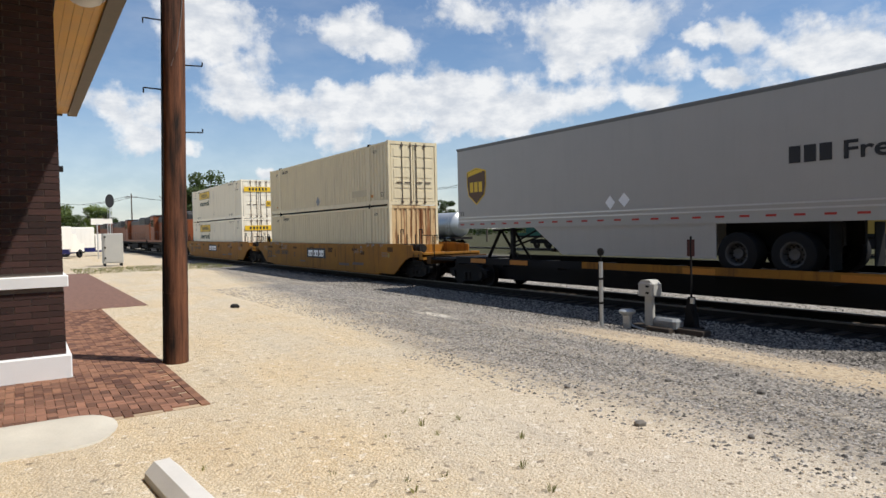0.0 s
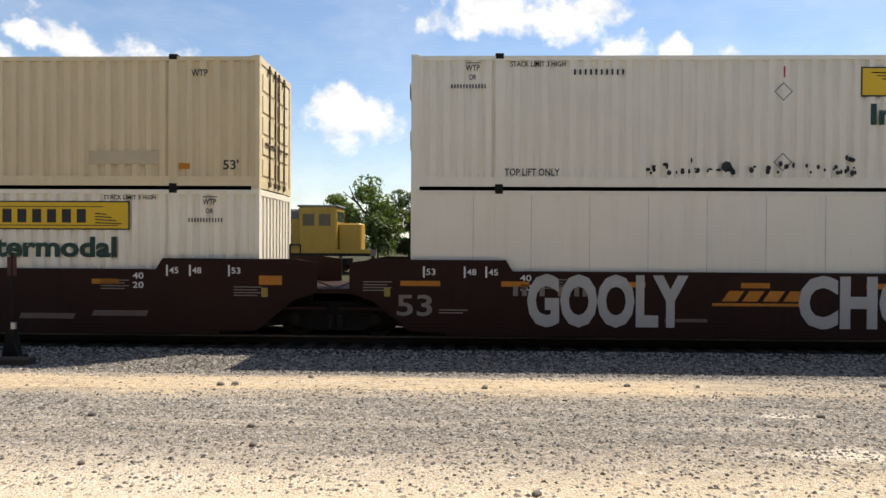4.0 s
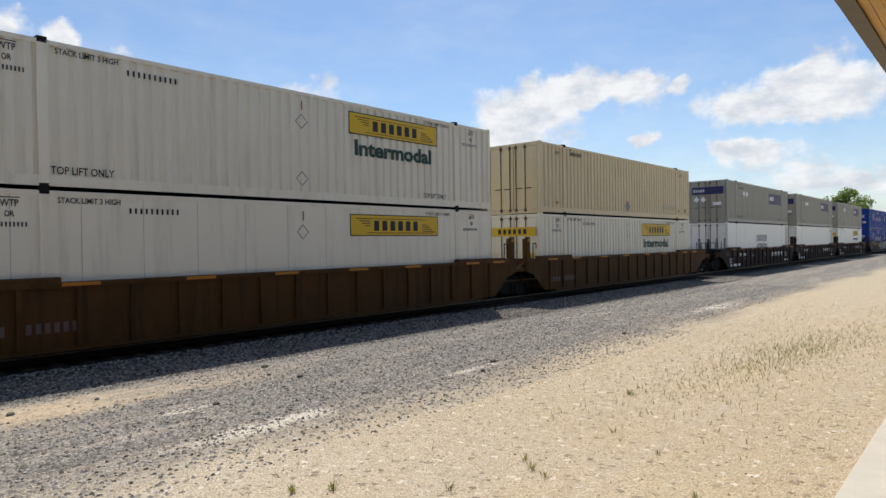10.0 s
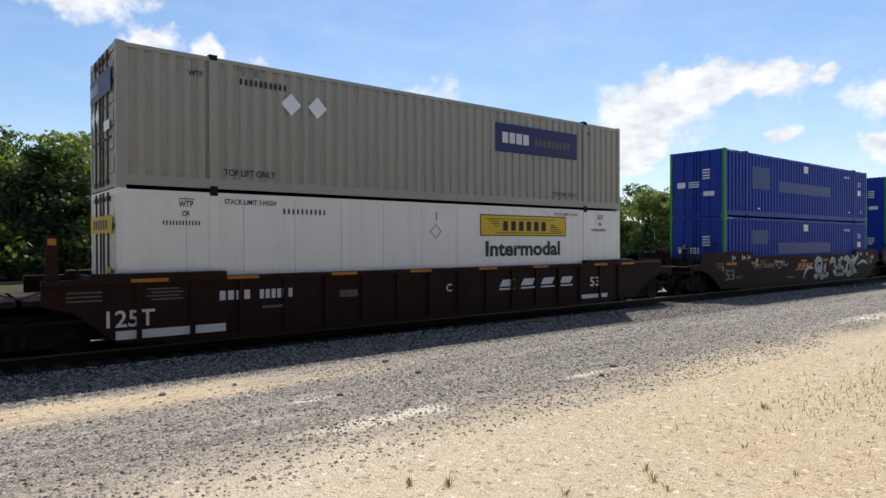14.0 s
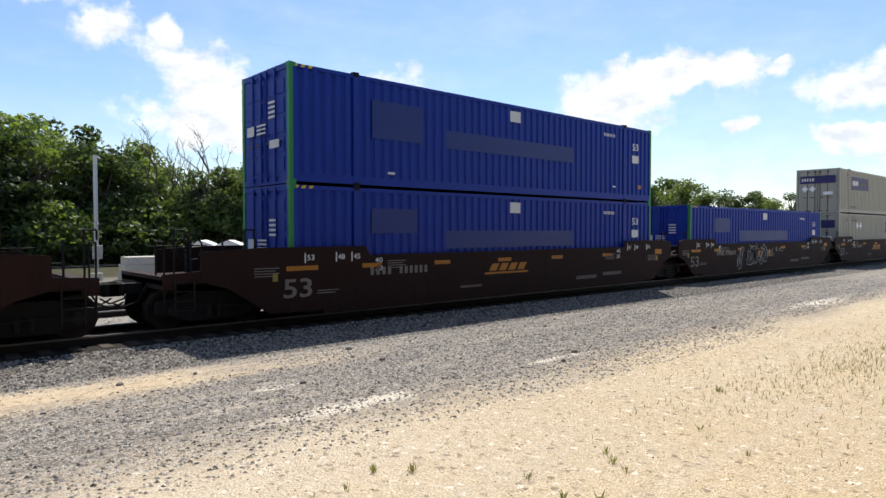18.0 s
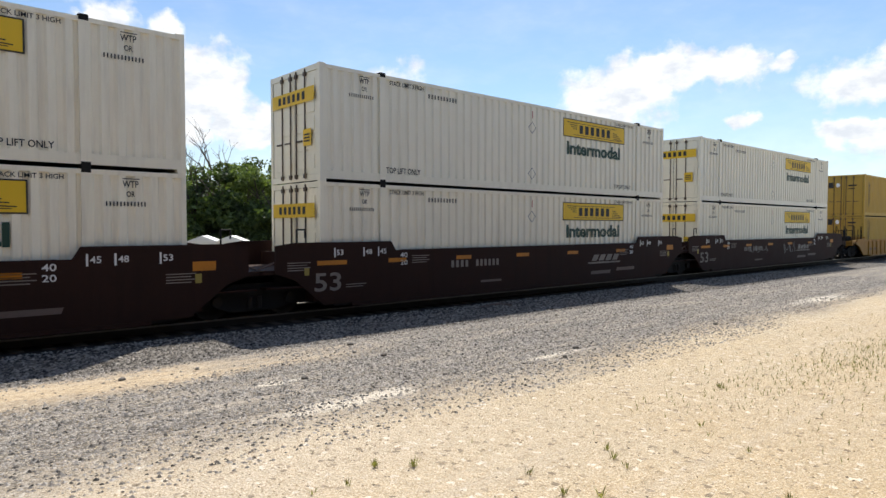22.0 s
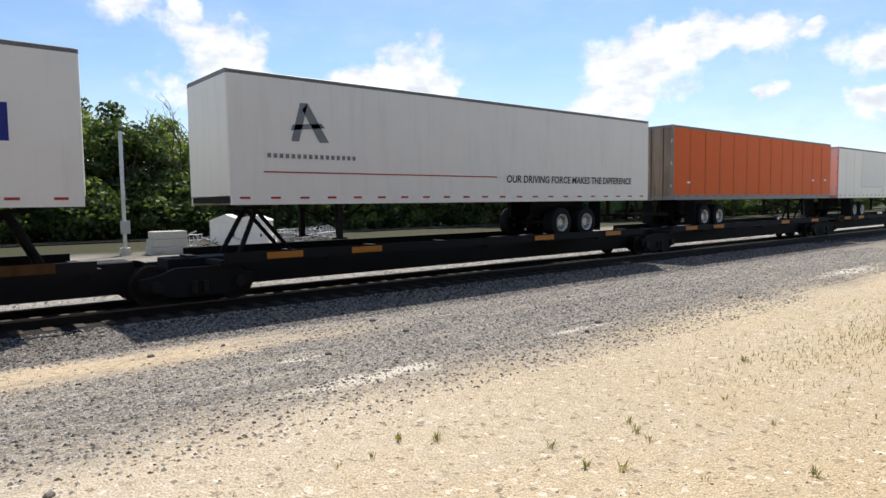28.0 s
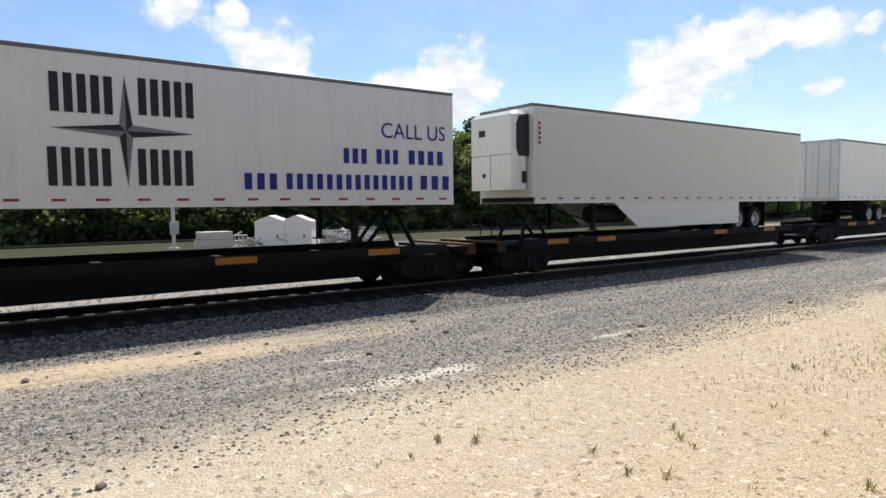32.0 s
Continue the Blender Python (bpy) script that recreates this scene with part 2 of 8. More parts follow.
    # shade under the cars, painted into the track bed as a near-black tint
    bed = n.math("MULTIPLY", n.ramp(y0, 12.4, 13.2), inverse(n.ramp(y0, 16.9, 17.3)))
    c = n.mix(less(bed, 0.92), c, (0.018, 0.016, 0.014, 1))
    rag = less(n.math("SUBTRACT", n.noise(pos, 2.2, 7.0, 0.7), 0.5), 3.2)
    for px, py, wa, wb in ((4.0, 6.15, 0.95, 0.2), (3.85, 7.5, 0.38, 0.08), (19.8, 6.3, 1.7, 0.3), (7.9, 6.3, 0.7, 0.09), (-12.6, 8.1, 0.9, 0.16)):
        e = n.vmath("DISTANCE", n.vmath("MULTIPLY", pos, (1 / wa, 1 / wb, 0)), (px / wa, py / wb, 0), 1)
        c = n.mix(less(n.ramp(n.math("ADD", e, rag), 1.3, 0.4), 0.8), c, (0.62, 0.56, 0.46, 1))
    for px, py, wa, wb in ((-8.6, 7.5, 0.6, 0.09), (-7.4, 7.0, 0.9, 0.07), (-5.6, 7.3, 0.4, 0.07), (-11.5, 6.8, 0.8, 0.1), (9.4, 7.3, 0.5, 0.1)):
        e = n.vmath("DISTANCE", n.vmath("MULTIPLY", pos, (1 / wa, 1 / wb, 0)), (px / wa, py / wb, 0), 1)
        c = n.mix(less(n.ramp(n.math("ADD", e, rag), 1.3, 0.4), 0.65), c, (0.12, 0.105, 0.09, 1))
    # far side: pale stone by the track with sunlight painted in, a grey yard, then rough ground under the wood
    side = n.mix(n.math("POWER", stone_d, 1.2), (0.10, 0.09, 0.08, 1), (0.50, 0.46, 0.40, 1))
    yard = n.mix(n.ramp(big, 0.35, 0.7), (0.13, 0.12, 0.10, 1), (0.30, 0.27, 0.225, 1))
    c = n.mix(n.ramp(y0, 17.0, 17.6), c, side)
    c = n.mix(n.ramp(y0, 19.5, 22.0), c, yard)
    # dark weedy colour that also holds the painted shade of the trees
    rough = n.mix(grain, (0.028, 0.028, 0.014, 1), (0.075, 0.072, 0.036, 1))
    c = n.mix(n.ramp(n.math("ADD", y0, less(wob, 6.0)), 35.5, 38.0), c, rough)
    c = n.mix(1.0, c, n.mix(n.ramp(mottle, 0.3, 0.7), (0.87, 0.86, 0.85, 1), (1.14, 1.14, 1.14, 1)), "MULTIPLY")
    c = n.mix(1.0, c, n.mix(n.ramp(grain, 0.25, 0.75), (0.66, 0.66, 0.66, 1), (1.32, 1.32, 1.32, 1)), "MULTIPLY")
    t.links.new(c, b.inputs["Base Color"])
    b.inputs["Roughness"].default_value = 0.95
    b.inputs["Specular IOR Level"].default_value = 0.15
    h = n.math("ADD", less(stone_c, -1.3), n.math("ADD", less(grain, 0.9), less(mottle, 1.9)))
    t.links.new(n.add("ShaderNodeBump", Strength=0.55, Distance=0.022, Height=h), b.inputs["Normal"])
    return m


def stone_mat(name, lo, hi):
    """Loose stones, each of a shade of its own."""
    m = bpy.data.materials.new(name)
    m.use_nodes = True
    t = m.node_tree
    n = Nodes(t)
    b = t.nodes["Principled BSDF"]
    isl = n.add("ShaderNodeNewGeometry", 8)
    c = n.mix(isl, (*lo, 1), (*hi, 1))
    g = n.noise(n.add("ShaderNodeTexCoord", 3), 45.0)
    c = n.mix(1.0, c, n.mix(g, (0.7, 0.7, 0.7, 1), (1.25, 1.25, 1.25, 1)), "MULTIPLY")
    t.links.new(c, b.inputs["Base Color"])
    b.inputs["Roughness"].default_value = 0.9
    b.inputs["Specular IOR Level"].default_value = 0.2
    return m


def leaf_mat(name, lo, hi):
    m = bpy.data.materials.new(name)
    m.use_nodes = True
    t = m.node_tree
    n = Nodes(t)
    b = t.nodes["Principled BSDF"]
    isl = n.add("ShaderNodeNewGeometry", 8)
    big = n.noise(n.add("ShaderNodeTexCoord", 3), 0.7, 3.0)
    f = n.math("ADD", n.math("MULTIPLY", isl, 0.6), n.math("MULTIPLY", big, 0.5))
    f = n.math("ADD", f, n.math("MULTIPLY", n.math("SUBTRACT", n.add("ShaderNodeObjectInfo", 5), 0.4), 0.6))
    c = n.mix(n.ramp(f, 0.1, 1.1), (*lo, 1), (*hi, 1))
    t.links.new(c, b.inputs["Base Color"])
    b.inputs["Roughness"].default_value = 0.55
    b.inputs["Specular IOR Level"].default_value = 0.3
    tr = t.nodes.new("ShaderNodeBsdfTranslucent")
    t.links.new(n.mix(1.0, c, (1.5, 1.7, 0.6, 1), "MULTIPLY"), tr.inputs[0])
    mx = t.nodes.new("ShaderNodeMixShader")
    mx.inputs[0].default_value = 0.38
    t.links.new(b.outputs[0], mx.inputs[1])
    t.links.new(tr.outputs[0], mx.inputs[2])
    t.links.new(mx.outputs[0], t.nodes["Material Output"].inputs[0])
    return m


WHITE = mat("white_paint", (0.855, 0.79, 0.63), 0.5, streak=0.26, scol=(0.28, 0.23, 0.16), rnd=0.08, var=0.05)
CREAM = mat("cream_paint", (0.80, 0.755, 0.62), 0.5, streak=0.14, scol=(0.30, 0.24, 0.16), rnd=0.06, var=0.05)
TANP = mat("tan_paint", (0.70, 0.575, 0.35), 0.5, streak=0.16, scol=(0.26, 0.15, 0.07), rnd=0.08, var=0.06)
RUSTY = mat("rusty_tan_paint", (0.58, 0.41, 0.21), 0.6, streak=2.6, scol=(0.20, 0.075, 0.022), var=0.2)
GREYP = mat("grey_paint", (0.365, 0.34, 0.272), 0.5, streak=0.2, scol=(0.15, 0.135, 0.11), rnd=0.06, var=0.07)
BLUEP = mat("blue_paint", (0.007, 0.034, 0.27), 0.5, streak=0.16, scol=(0.012, 0.02, 0.08), var=0.12, spec=0.25)
BLUED = mat("dark_blue_patch", (0.012, 0.032, 0.17), 0.5, var=0.08)
GREENP = mat("green_paint", (0.025, 0.22, 0.06), 0.45, var=0.06)
MUSTARD = mat("mustard_paint", (0.46, 0.295, 0.052), 0.55, streak=0.4, scol=(0.16, 0.08, 0.02), var=0.12, spec=0.3)
ORANGE = mat("orange_paint", (0.70, 0.112, 0.004), 0.5, streak=0.14, scol=(0.30, 0.06, 0.012), var=0.06, spec=0.2)
TRAILER = mat("trailer_white", (0.87, 0.83, 0.74), 0.42, streak=0.14, scol=(0.38, 0.33, 0.25), rnd=0.06, var=0.035)
SILVER = mat("trailer_grey", (0.385, 0.37, 0.335), 0.42, streak=0.12, scol=(0.24, 0.22, 0.19), var=0.05)
ALU = mat("dull_aluminium", (0.55, 0.55, 0.54), 0.42, 0.7, var=0.08)
BROWN = mat("oxide_brown_paint", (0.029, 0.0122, 0.0085), 0.7, streak=0.4, scol=(0.012, 0.007, 0.0055), var=0.25, rnd=0.2, spec=0.15)
AMBER = mat("weathered_amber_paint", (0.29, 0.125, 0.014), 0.68, streak=0.75, scol=(0.075, 0.028, 0.01), var=0.28, spec=0.25)
AMBERD = mat("grimy_amber_paint", (0.085, 0.040, 0.0105), 0.75, streak=0.65, scol=(0.022, 0.012, 0.007), var=0.35, spec=0.2)
STEEL = mat("dark_steel", (0.011, 0.010, 0.0095), 0.8, 0.0, var=0.3, spec=0.25)
WHEELM = mat("wheel_steel", (0.020, 0.016, 0.013), 0.7, 0.3, var=0.25, spec=0.3)
RAILTOP = mat("rail_steel", (0.16, 0.15, 0.14), 0.45, 0.9, var=0.15)
RUBBER = mat("tyre_rubber", (0.013, 0.013, 0.0135), 0.9, var=0.25, spec=0.2)
BLACK = mat("black_marking", (0.022, 0.022, 0.023), 0.6, var=0.06, bump=0)
INK = mat("dark_green_marking", (0.013, 0.048, 0.032), 0.55, var=0.06, bump=0)
WMARK = mat("white_marking", (0.66, 0.65, 0.62), 0.55, var=0.08, bump=0)
FADED = mat("faded_marking", (0.13, 0.095, 0.08), 0.65, var=0.3, bump=0)
YMARK = mat("yellow_panel", (0.72, 0.46, 0.02), 0.5, var=0.05, bump=0)
OMARK = mat("orange_stripe", (0.46, 0.17, 0.012), 0.55, var=0.3, bump=0)
PURPLE = mat("purple_panel", (0.022, 0.019, 0.10), 0.5, var=0.06, bump=0)
NAVY = mat("navy_marking", (0.016, 0.026, 0.20), 0.45, var=0.05, bump=0)
REDM = mat("red_marking", (0.40, 0.03, 0.02), 0.5, var=0.12, bump=0)
MAROON = mat("maroon_marking", (0.26, 0.015, 0.03), 0.5, var=0.05, bump=0)
ORMARK = mat("orange_marking", (0.80, 0.20, 0.015), 0.45, var=0.05, bump=0)
GREYM = mat("grey_marking", (0.20, 0.205, 0.205), 0.5, var=0.08, bump=0)
PALEM = mat("ghost_marking", (0.84, 0.84, 0.83), 0.45, var=0.04, bump=0)
SPRAY = mat("silver_spray", (0.40, 0.40, 0.385), 0.5, 0.1, var=0.16, fine=9.0, bump=0)
SPRAYT = mat("tan_spray_shade", (0.075, 0.055, 0.03), 0.65, var=0.3, bump=0)
SPRAYG = mat("green_spray", (0.16, 0.24, 0.14), 0.6, var=0.2, bump=0)
BROWNM = mat("brown_shield", (0.10, 0.045, 0.015), 0.5, var=0.05, bump=0)
HUB = mat("wheel_hub", (0.07, 0.068, 0.065), 0.6, 0.1, var=0.3)
HUBW = mat("pale_wheel_hub", (0.62, 0.60, 0.53), 0.5, 0.1, var=0.2)
TANG = mat("tan_patch", (0.50, 0.42, 0.27), 0.6, var=0.15, bump=0)
FADE2 = mat("worn_stencil", (0.20, 0.17, 0.145), 0.65, var=0.35, fine=12, bump=0)
SEAM = mat("seam_shadow", (0.50, 0.48, 0.44), 0.6, var=0.2, bump=0)
GRIMY = mat("grimy_door_paint", (0.26, 0.20, 0.155), 0.6, streak=0.9, scol=(0.10, 0.06, 0.04), var=0.25)
DORANGE = mat("dark_orange_seam", (0.36, 0.055, 0.004), 0.6, var=0.1, bump=0)
ROOFR = mat("dull_roof_rail", (0.17, 0.17, 0.16), 0.55, 0.2, var=0.2)
YTAG = mat("grimy_yellow_tag", (0.30, 0.23, 0.05), 0.6, var=0.25, bump=0)
RODS = mat("stained_lock_rod", (0.10, 0.072, 0.052), 0.6, 0.1, var=0.35)
TANL = mat("pale_tan_paint", (0.70, 0.595, 0.385), 0.5, streak=0.25, scol=(0.24, 0.15, 0.08), var=0.06)
LOCO = mat("locomotive_orange", (0.20, 0.05, 0.012), 0.55, streak=0.6, var=0.2)
LOCOY = mat("locomotive_yellow", (0.40, 0.235, 0.03), 0.5, streak=0.3, var=0.1)
LOCOG = mat("locomotive_grey", (0.13, 0.135, 0.14), 0.55, var=0.1)
LOCOD = mat("locomotive_green", (0.012, 0.095, 0.06), 0.5, var=0.1)
CARGREEN = mat("boxcar_green", (0.045, 0.13, 0.035), 0.6, streak=0.2, scol=(0.03, 0.04, 0.02), var=0.12)
GALV = mat("galvanised_steel", (0.52, 0.52, 0.50), 0.4, 0.6, var=0.1)
CABINET = mat("light_grey_cabinet", (0.40, 0.385, 0.34), 0.55, var=0.12)
CONC = mat("concrete", (0.50, 0.465, 0.39), 0.9, var=0.16, scale=2.5, fine=60, bump=0.15)
PLASTER = mat("white_plaster", (0.72, 0.72, 0.71), 0.85, var=0.06, fine=55, bump=0.3)
MORTAR = mat("dark_mortar", (0.17, 0.145, 0.125), 0.95, var=0.15)
SOFFIT = mat("varnished_pine", (0.70, 0.38, 0.055), 0.45, var=0.25, scale=1.3)
FASCIA = mat("weathered_gutter", (0.18, 0.152, 0.112), 0.6, var=0.28, scale=2.5)
ROOF = mat("dark_roof", (0.07, 0.06, 0.055), 0.8, var=0.15)
TIE = mat("creosoted_tie", (0.06, 0.045, 0.033), 0.95, var=0.3, bump=0.3)
BARK = mat("bark", (0.09, 0.07, 0.05), 0.9, var=0.3, bump=0.4)
GLASS = mat("dark_glass", (0.02, 0.025, 0.03), 0.08, var=0.02, bump=0, spec=0.6)


def wood_mat(name, lo, hi, dark):
    """An old round timber: upright grain, checks and a tarry side."""
    m = bpy.data.materials.new(name)
    m.use_nodes = True
    t = m.node_tree
    n = Nodes(t)
    b = t.nodes["Principled BSDF"]
    vec = n.add("ShaderNodeTexCoord", 3)
    grain = n.noise(n.vmath("MULTIPLY", vec, (22.0, 22.0, 0.9)), 1.0, 7.0, 0.7)
    tar = n.noise(n.vmath("MULTIPLY", vec, (3.2, 3.2, 0.35)), 1.0, 6.0, 0.62)
    c = n.mix(n.ramp(grain, 0.32, 0.68), (*lo, 1), (*hi, 1))
    c = n.mix(n.ramp(tar, 0.47, 0.60), c, (*dark, 1))
    t.links.new(c, b.inputs["Base Color"])
    b.inputs["Roughness"].default_value = 0.85
    b.inputs["Specular IOR Level"].default_value = 0.25
    t.links.new(n.add("ShaderNodeBump", Strength=0.7, Distance=0.02, Height=grain), b.inputs["Normal"])
    return m


POLE = wood_mat("creosoted_pole", (0.055, 0.024, 0.014), (0.21, 0.085, 0.042), (0.018, 0.012, 0.009))
GROUND = ground_mat()
LEAF = leaf_mat("leaves", (0.018, 0.035, 0.011), (0.21, 0.255, 0.09))
LEAFD = leaf_mat("dark_leaves", (0.012, 0.025, 0.010), (0.095, 0.125, 0.048))
WEED = leaf_mat("dry_weed", (0.07, 0.075, 0.025), (0.30, 0.27, 0.12))
PEBBLE = stone_mat("pale_pebbles", (0.28, 0.212, 0.128), (0.60, 0.52, 0.385))
CRUSHED = stone_mat("crushed_stone", (0.05, 0.046, 0.042), (0.42, 0.39, 0.35))
BALLAST = stone_mat("ballast_stone", (0.024, 0.021, 0.018), (0.36, 0.325, 0.28))
CHIP = stone_mat("dark_chips", (0.06, 0.048, 0.036), (0.24, 0.195, 0.145))


# ---- building blocks ----
class Geo:
    """Points and faces, gathered before they become one mesh."""

    def __init__(self):
        self.v, self.f = [], []

    def quad(self, *pts):
        k = len(self.v)
        self.v += [tuple(p) for p in pts]
        self.f.append(tuple(range(k, k + len(pts))))
        return self

    def box(self, x0, x1, y0, y1, z0, z1, c=0.0):
        """A box; c cuts its upright and top edges."""
        k = len(self.v)
        if not c:
            self.v += [(x0, y0, z0), (x1, y0, z0), (x1, y1, z0), (x0, y1, z0), (x0, y0, z1), (x1, y0, z1), (x1, y1, z1), (x0, y1, z1)]
            self.f += [tuple(k + i for i in q) for q in ((3, 2, 1, 0), (4, 5, 6, 7), (0, 1, 5, 4), (1, 2, 6, 5), (2, 3, 7, 6), (3, 0, 4, 7))]
            return self
        ring = [(x0 + c, y0), (x1 - c, y0), (x1, y0 + c), (x1, y1 - c), (x1 - c, y1), (x0 + c, y1), (x0, y1 - c), (x0, y0 + c)]
        mx, my = (x0 + x1) / 2, (y0 + y1) / 2
        top = [(x + math.copysign(c, mx - x) * 0.9, y + math.copysign(c, my - y) * 0.9) for x, y in ring]
        self.v += [(x, y, z0) for x, y in ring] + [(x, y, z1 - c) for x, y in ring] + [(x, y, z1) for x, y in top]
        for a in (0, 8):
            self.f += [(k + a + i, k + a + (i + 1) % 8, k + a + 8 + (i + 1) % 8, k + a + 8 + i) for i in range(8)]
        self.f += [tuple(k + 16 + i for i in range(8)), tuple(k + 7 - i for i in range(8))]
        return self

    def cyl(self, p, q, r, r2=None, n=10, caps=True):
        p, q = Vector(p), Vector(q)
        r2 = r if r2 is None else r2
        d = (q - p).normalized()
        a = d.orthogonal().normalized()
        b = d.cross(a)
        k = len(self.v)
        for c, rr in ((p, r), (q, r2)):
            self.v += [tuple(c + rr * (math.cos(2 * math.pi * i / n) * a + math.sin(2 * math.pi * i / n) * b)) for i in range(n)]
        self.f += [(k + i, k + (i + 1) % n, k + n + (i + 1) % n, k + n + i) for i in range(n)]
        if caps:
            self.f += [tuple(k + n - 1 - i for i in range(n)), tuple(k + n + i for i in range(n))]
        return self

    def tube(self, pts, r, n=6):
        for p, q in zip(pts, pts[1:]):
            self.cyl(p, q, r, n=n)
        return self

    def slab(self, ring, y0, y1):
        """A polygon of (x, z) made y1 - y0 thick; the ring runs anticlockwise as seen from -y."""
        k, n = len(self.v), len(ring)
        self.v += [(x, y0, z) for x, z in ring] + [(x, y1, z) for x, z in ring]
        self.f += [tuple(k + i for i in range(n)), tuple(k + 2 * n - 1 - i for i in range(n))]
        self.f += [(k + (i + 1) % n, k + i, k + n + i, k + n + (i + 1) % n) for i in range(n)]
        return self

    def lathe(self, prof, c, axis="y", n=20):
        """A profile of (radius, offset along the axis) turned round c."""
        k, m = len(self.v), len(prof)
        for i in range(n):
            a = 2 * math.pi * i / n
            for r, o in prof:
                u, w = r * math.cos(a), r * math.sin(a)
                self.v.append((c[0] + u, c[1] + o, c[2] + w) if axis == "y" else (c[0] + u, c[1] + w, c[2] + o))
        for i in range(n):
            for j in range(m - 1):
                a, b = k + i * m + j, k + ((i + 1) % n) * m + j
                self.f.append((a, a + 1, b + 1, b) if axis == "y" else (a, b, b + 1, a + 1))
        return self

    def mesh(self, name, material, smooth=False):
        me = bpy.data.meshes.new(name)
        me.from_pydata(self.v, [], self.f)
        me.materials.append(material)
        if smooth:
            me.shade_smooth()
            me.set_sharp_from_angle(angle=radians(40))
        me.update()
        return me


def part(name, geo, material, parent, label="", smooth=False):
    """Links a Geo, or a mesh that others share, as one mesh object under its thing."""
    me = geo.mesh(name, material, smooth) if isinstance(geo, Geo) else geo
    ob = new(name, me)
    ob.parent = parent
    if label:
        ob["label"] = label
    return ob


def thing(name, loc, label, category, group=""):
    ob = new(name)
    ob.empty_display_size = 0.3
    ob.location = loc
    return tagged(ob, label, category, group)


def solid(name, geo, material, label="", category="", group="", kind="", loc=(0, 0, 0), smooth=False):
    """A thing of one mesh."""
    ob = new(name, geo.mesh(name, material, smooth))
    ob.location = loc
    return tagged(ob, label, category, group, kind)


SHARED = {}


def shared(key, make, material, smooth=False):
    k = (key, material.name)
    if k not in SHARED:
        SHARED[k] = make().mesh(key[0] if isinstance(key, tuple) else key, material, smooth)
    return SHARED[k]


def on_face(face, u, v):
    """Face: ('n', y) the side to -y, ('f', x) the end to -x, ('r', x) the end to +x. u runs to the right as one faces it, v up."""
    k, o = face
    return (u, o, v) if k == "n" else (o, -u, v) if k == "f" else (o, u, v)


def paint(parent, name, polys, material, face, label=""):
    """Flat painted shapes on a face."""
    g = Geo()
    for poly in polys:
        g.quad(*[on_face(face, u, v) for u, v in poly])
    return part(name, g, material, parent, label)


def rect(u, v, w, h, lean=0.0):
    return [(u, v), (u + w, v), (u + w + lean, v + h), (u + lean, v + h)]


def bars(u, v, w, h, n, gap=0.42, lean=0.0):
    """A row of n bars where lettering stands that is not spelled out."""
    s = w / n
    return [rect(u + i * s, v, s * (1 - gap), h, lean) for i in range(n)]


def oval(u, v, a, b, n=16):
    return [(u + a * math.cos(2 * math.pi * i / n), v + b * math.sin(2 * math.pi * i / n)) for i in range(n)]


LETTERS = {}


def letter_shape(s, bold, shear):
    if (s, bold, shear) not in LETTERS:
        cu = bpy.data.curves.new("letters", "FONT")
        cu.body, cu.size, cu.offset, cu.shear, cu.resolution_u = s, 1.0, bold, shear, 3
        ob = bpy.data.objects.new("letters", cu)
        me = bpy.data.meshes.new_from_object(ob)
        vs = [tuple(v.co) for v in me.vertices]
        LETTERS[(s, bold, shear)] = (vs, [tuple(p.vertices) for p in me.polygons])
        bpy.data.objects.remove(ob)
        bpy.data.curves.remove(cu)
    return LETTERS[(s, bold, shear)]


def write(parent, s, u, v, w, h, material, face, bold=0.015, shear=0.0, label=""):
    """Words s, fitted into the width w and the height h of their capitals from (u, v)."""
    vs, fs = letter_shape(s, bold, shear)
    x0, x1 = min(p[0] for p in vs), max(p[0] for p in vs)
    g = Geo()
    g.v = [on_face(face, u + (p[0] - x0) / (x1 - x0) * w, v + p[1] / 0.70 * h) for p in vs]
    g.f = list(fs)
    return part("lettering", g, material, parent, label)


MOVING = []


def rolling(name, u, label, category, group):
    """A thing of the train: its own x runs from its front end, y = 0 is the track's middle, z = 0 the rail's top."""
    ob = thing(name, (u, TY, ZR), label, category, group)
    MOVING.append((ob, u))
    return ob


# ---- the train ----
L53, H96 = 16.15, 2.9
YN = -1.2925   # where paint lies on a near side
DOORS_SHUT = "shut rear doors with lock rods"


def corrugated(x0, x1, y, z0, z1, out=-1, period=0.30, depth=0.05):
    """A pressed steel wall along x; out is the way that its face looks along y."""
    g = Geo()
    n = max(1, round((x1 - x0) / period))
    p = (x1 - x0) / n
    prof = []
    for i in range(n):
        a = x0 + i * p
        prof += [(a, y), (a + 0.40 * p, y), (a + 0.54 * p, y - out * depth), (a + 0.86 * p, y - out * depth)]
    prof.append((x1, y))
    for (xa, ya), (xb, yb) in zip(prof, prof[1:]):
        q = [(xa, ya, z0), (xb, yb, z0), (xb, yb, z1), (xa, ya, z1)]
        g.quad(*(q if out < 0 else q[::-1]))
    return g


def seamed(x0, x1, y, z0, z1, pitch=1.02):
    """A smooth wall of sheets with covered seams."""
    g = Geo().box(x0, x1, y, y + 0.03, z0, z1)
    return g


def end_corrugated(x, z0, z1, out):
    w = corrugated(-1.17, 1.17, 0.0, z0, z1, -1, 0.26, 0.04)
    g = Geo()
    g.v = [((x + yy) if out < 0 else (x - yy), -xx if out < 0 else xx, z) for xx, yy, z in w.v]
    g.f = list(w.f)
    return g


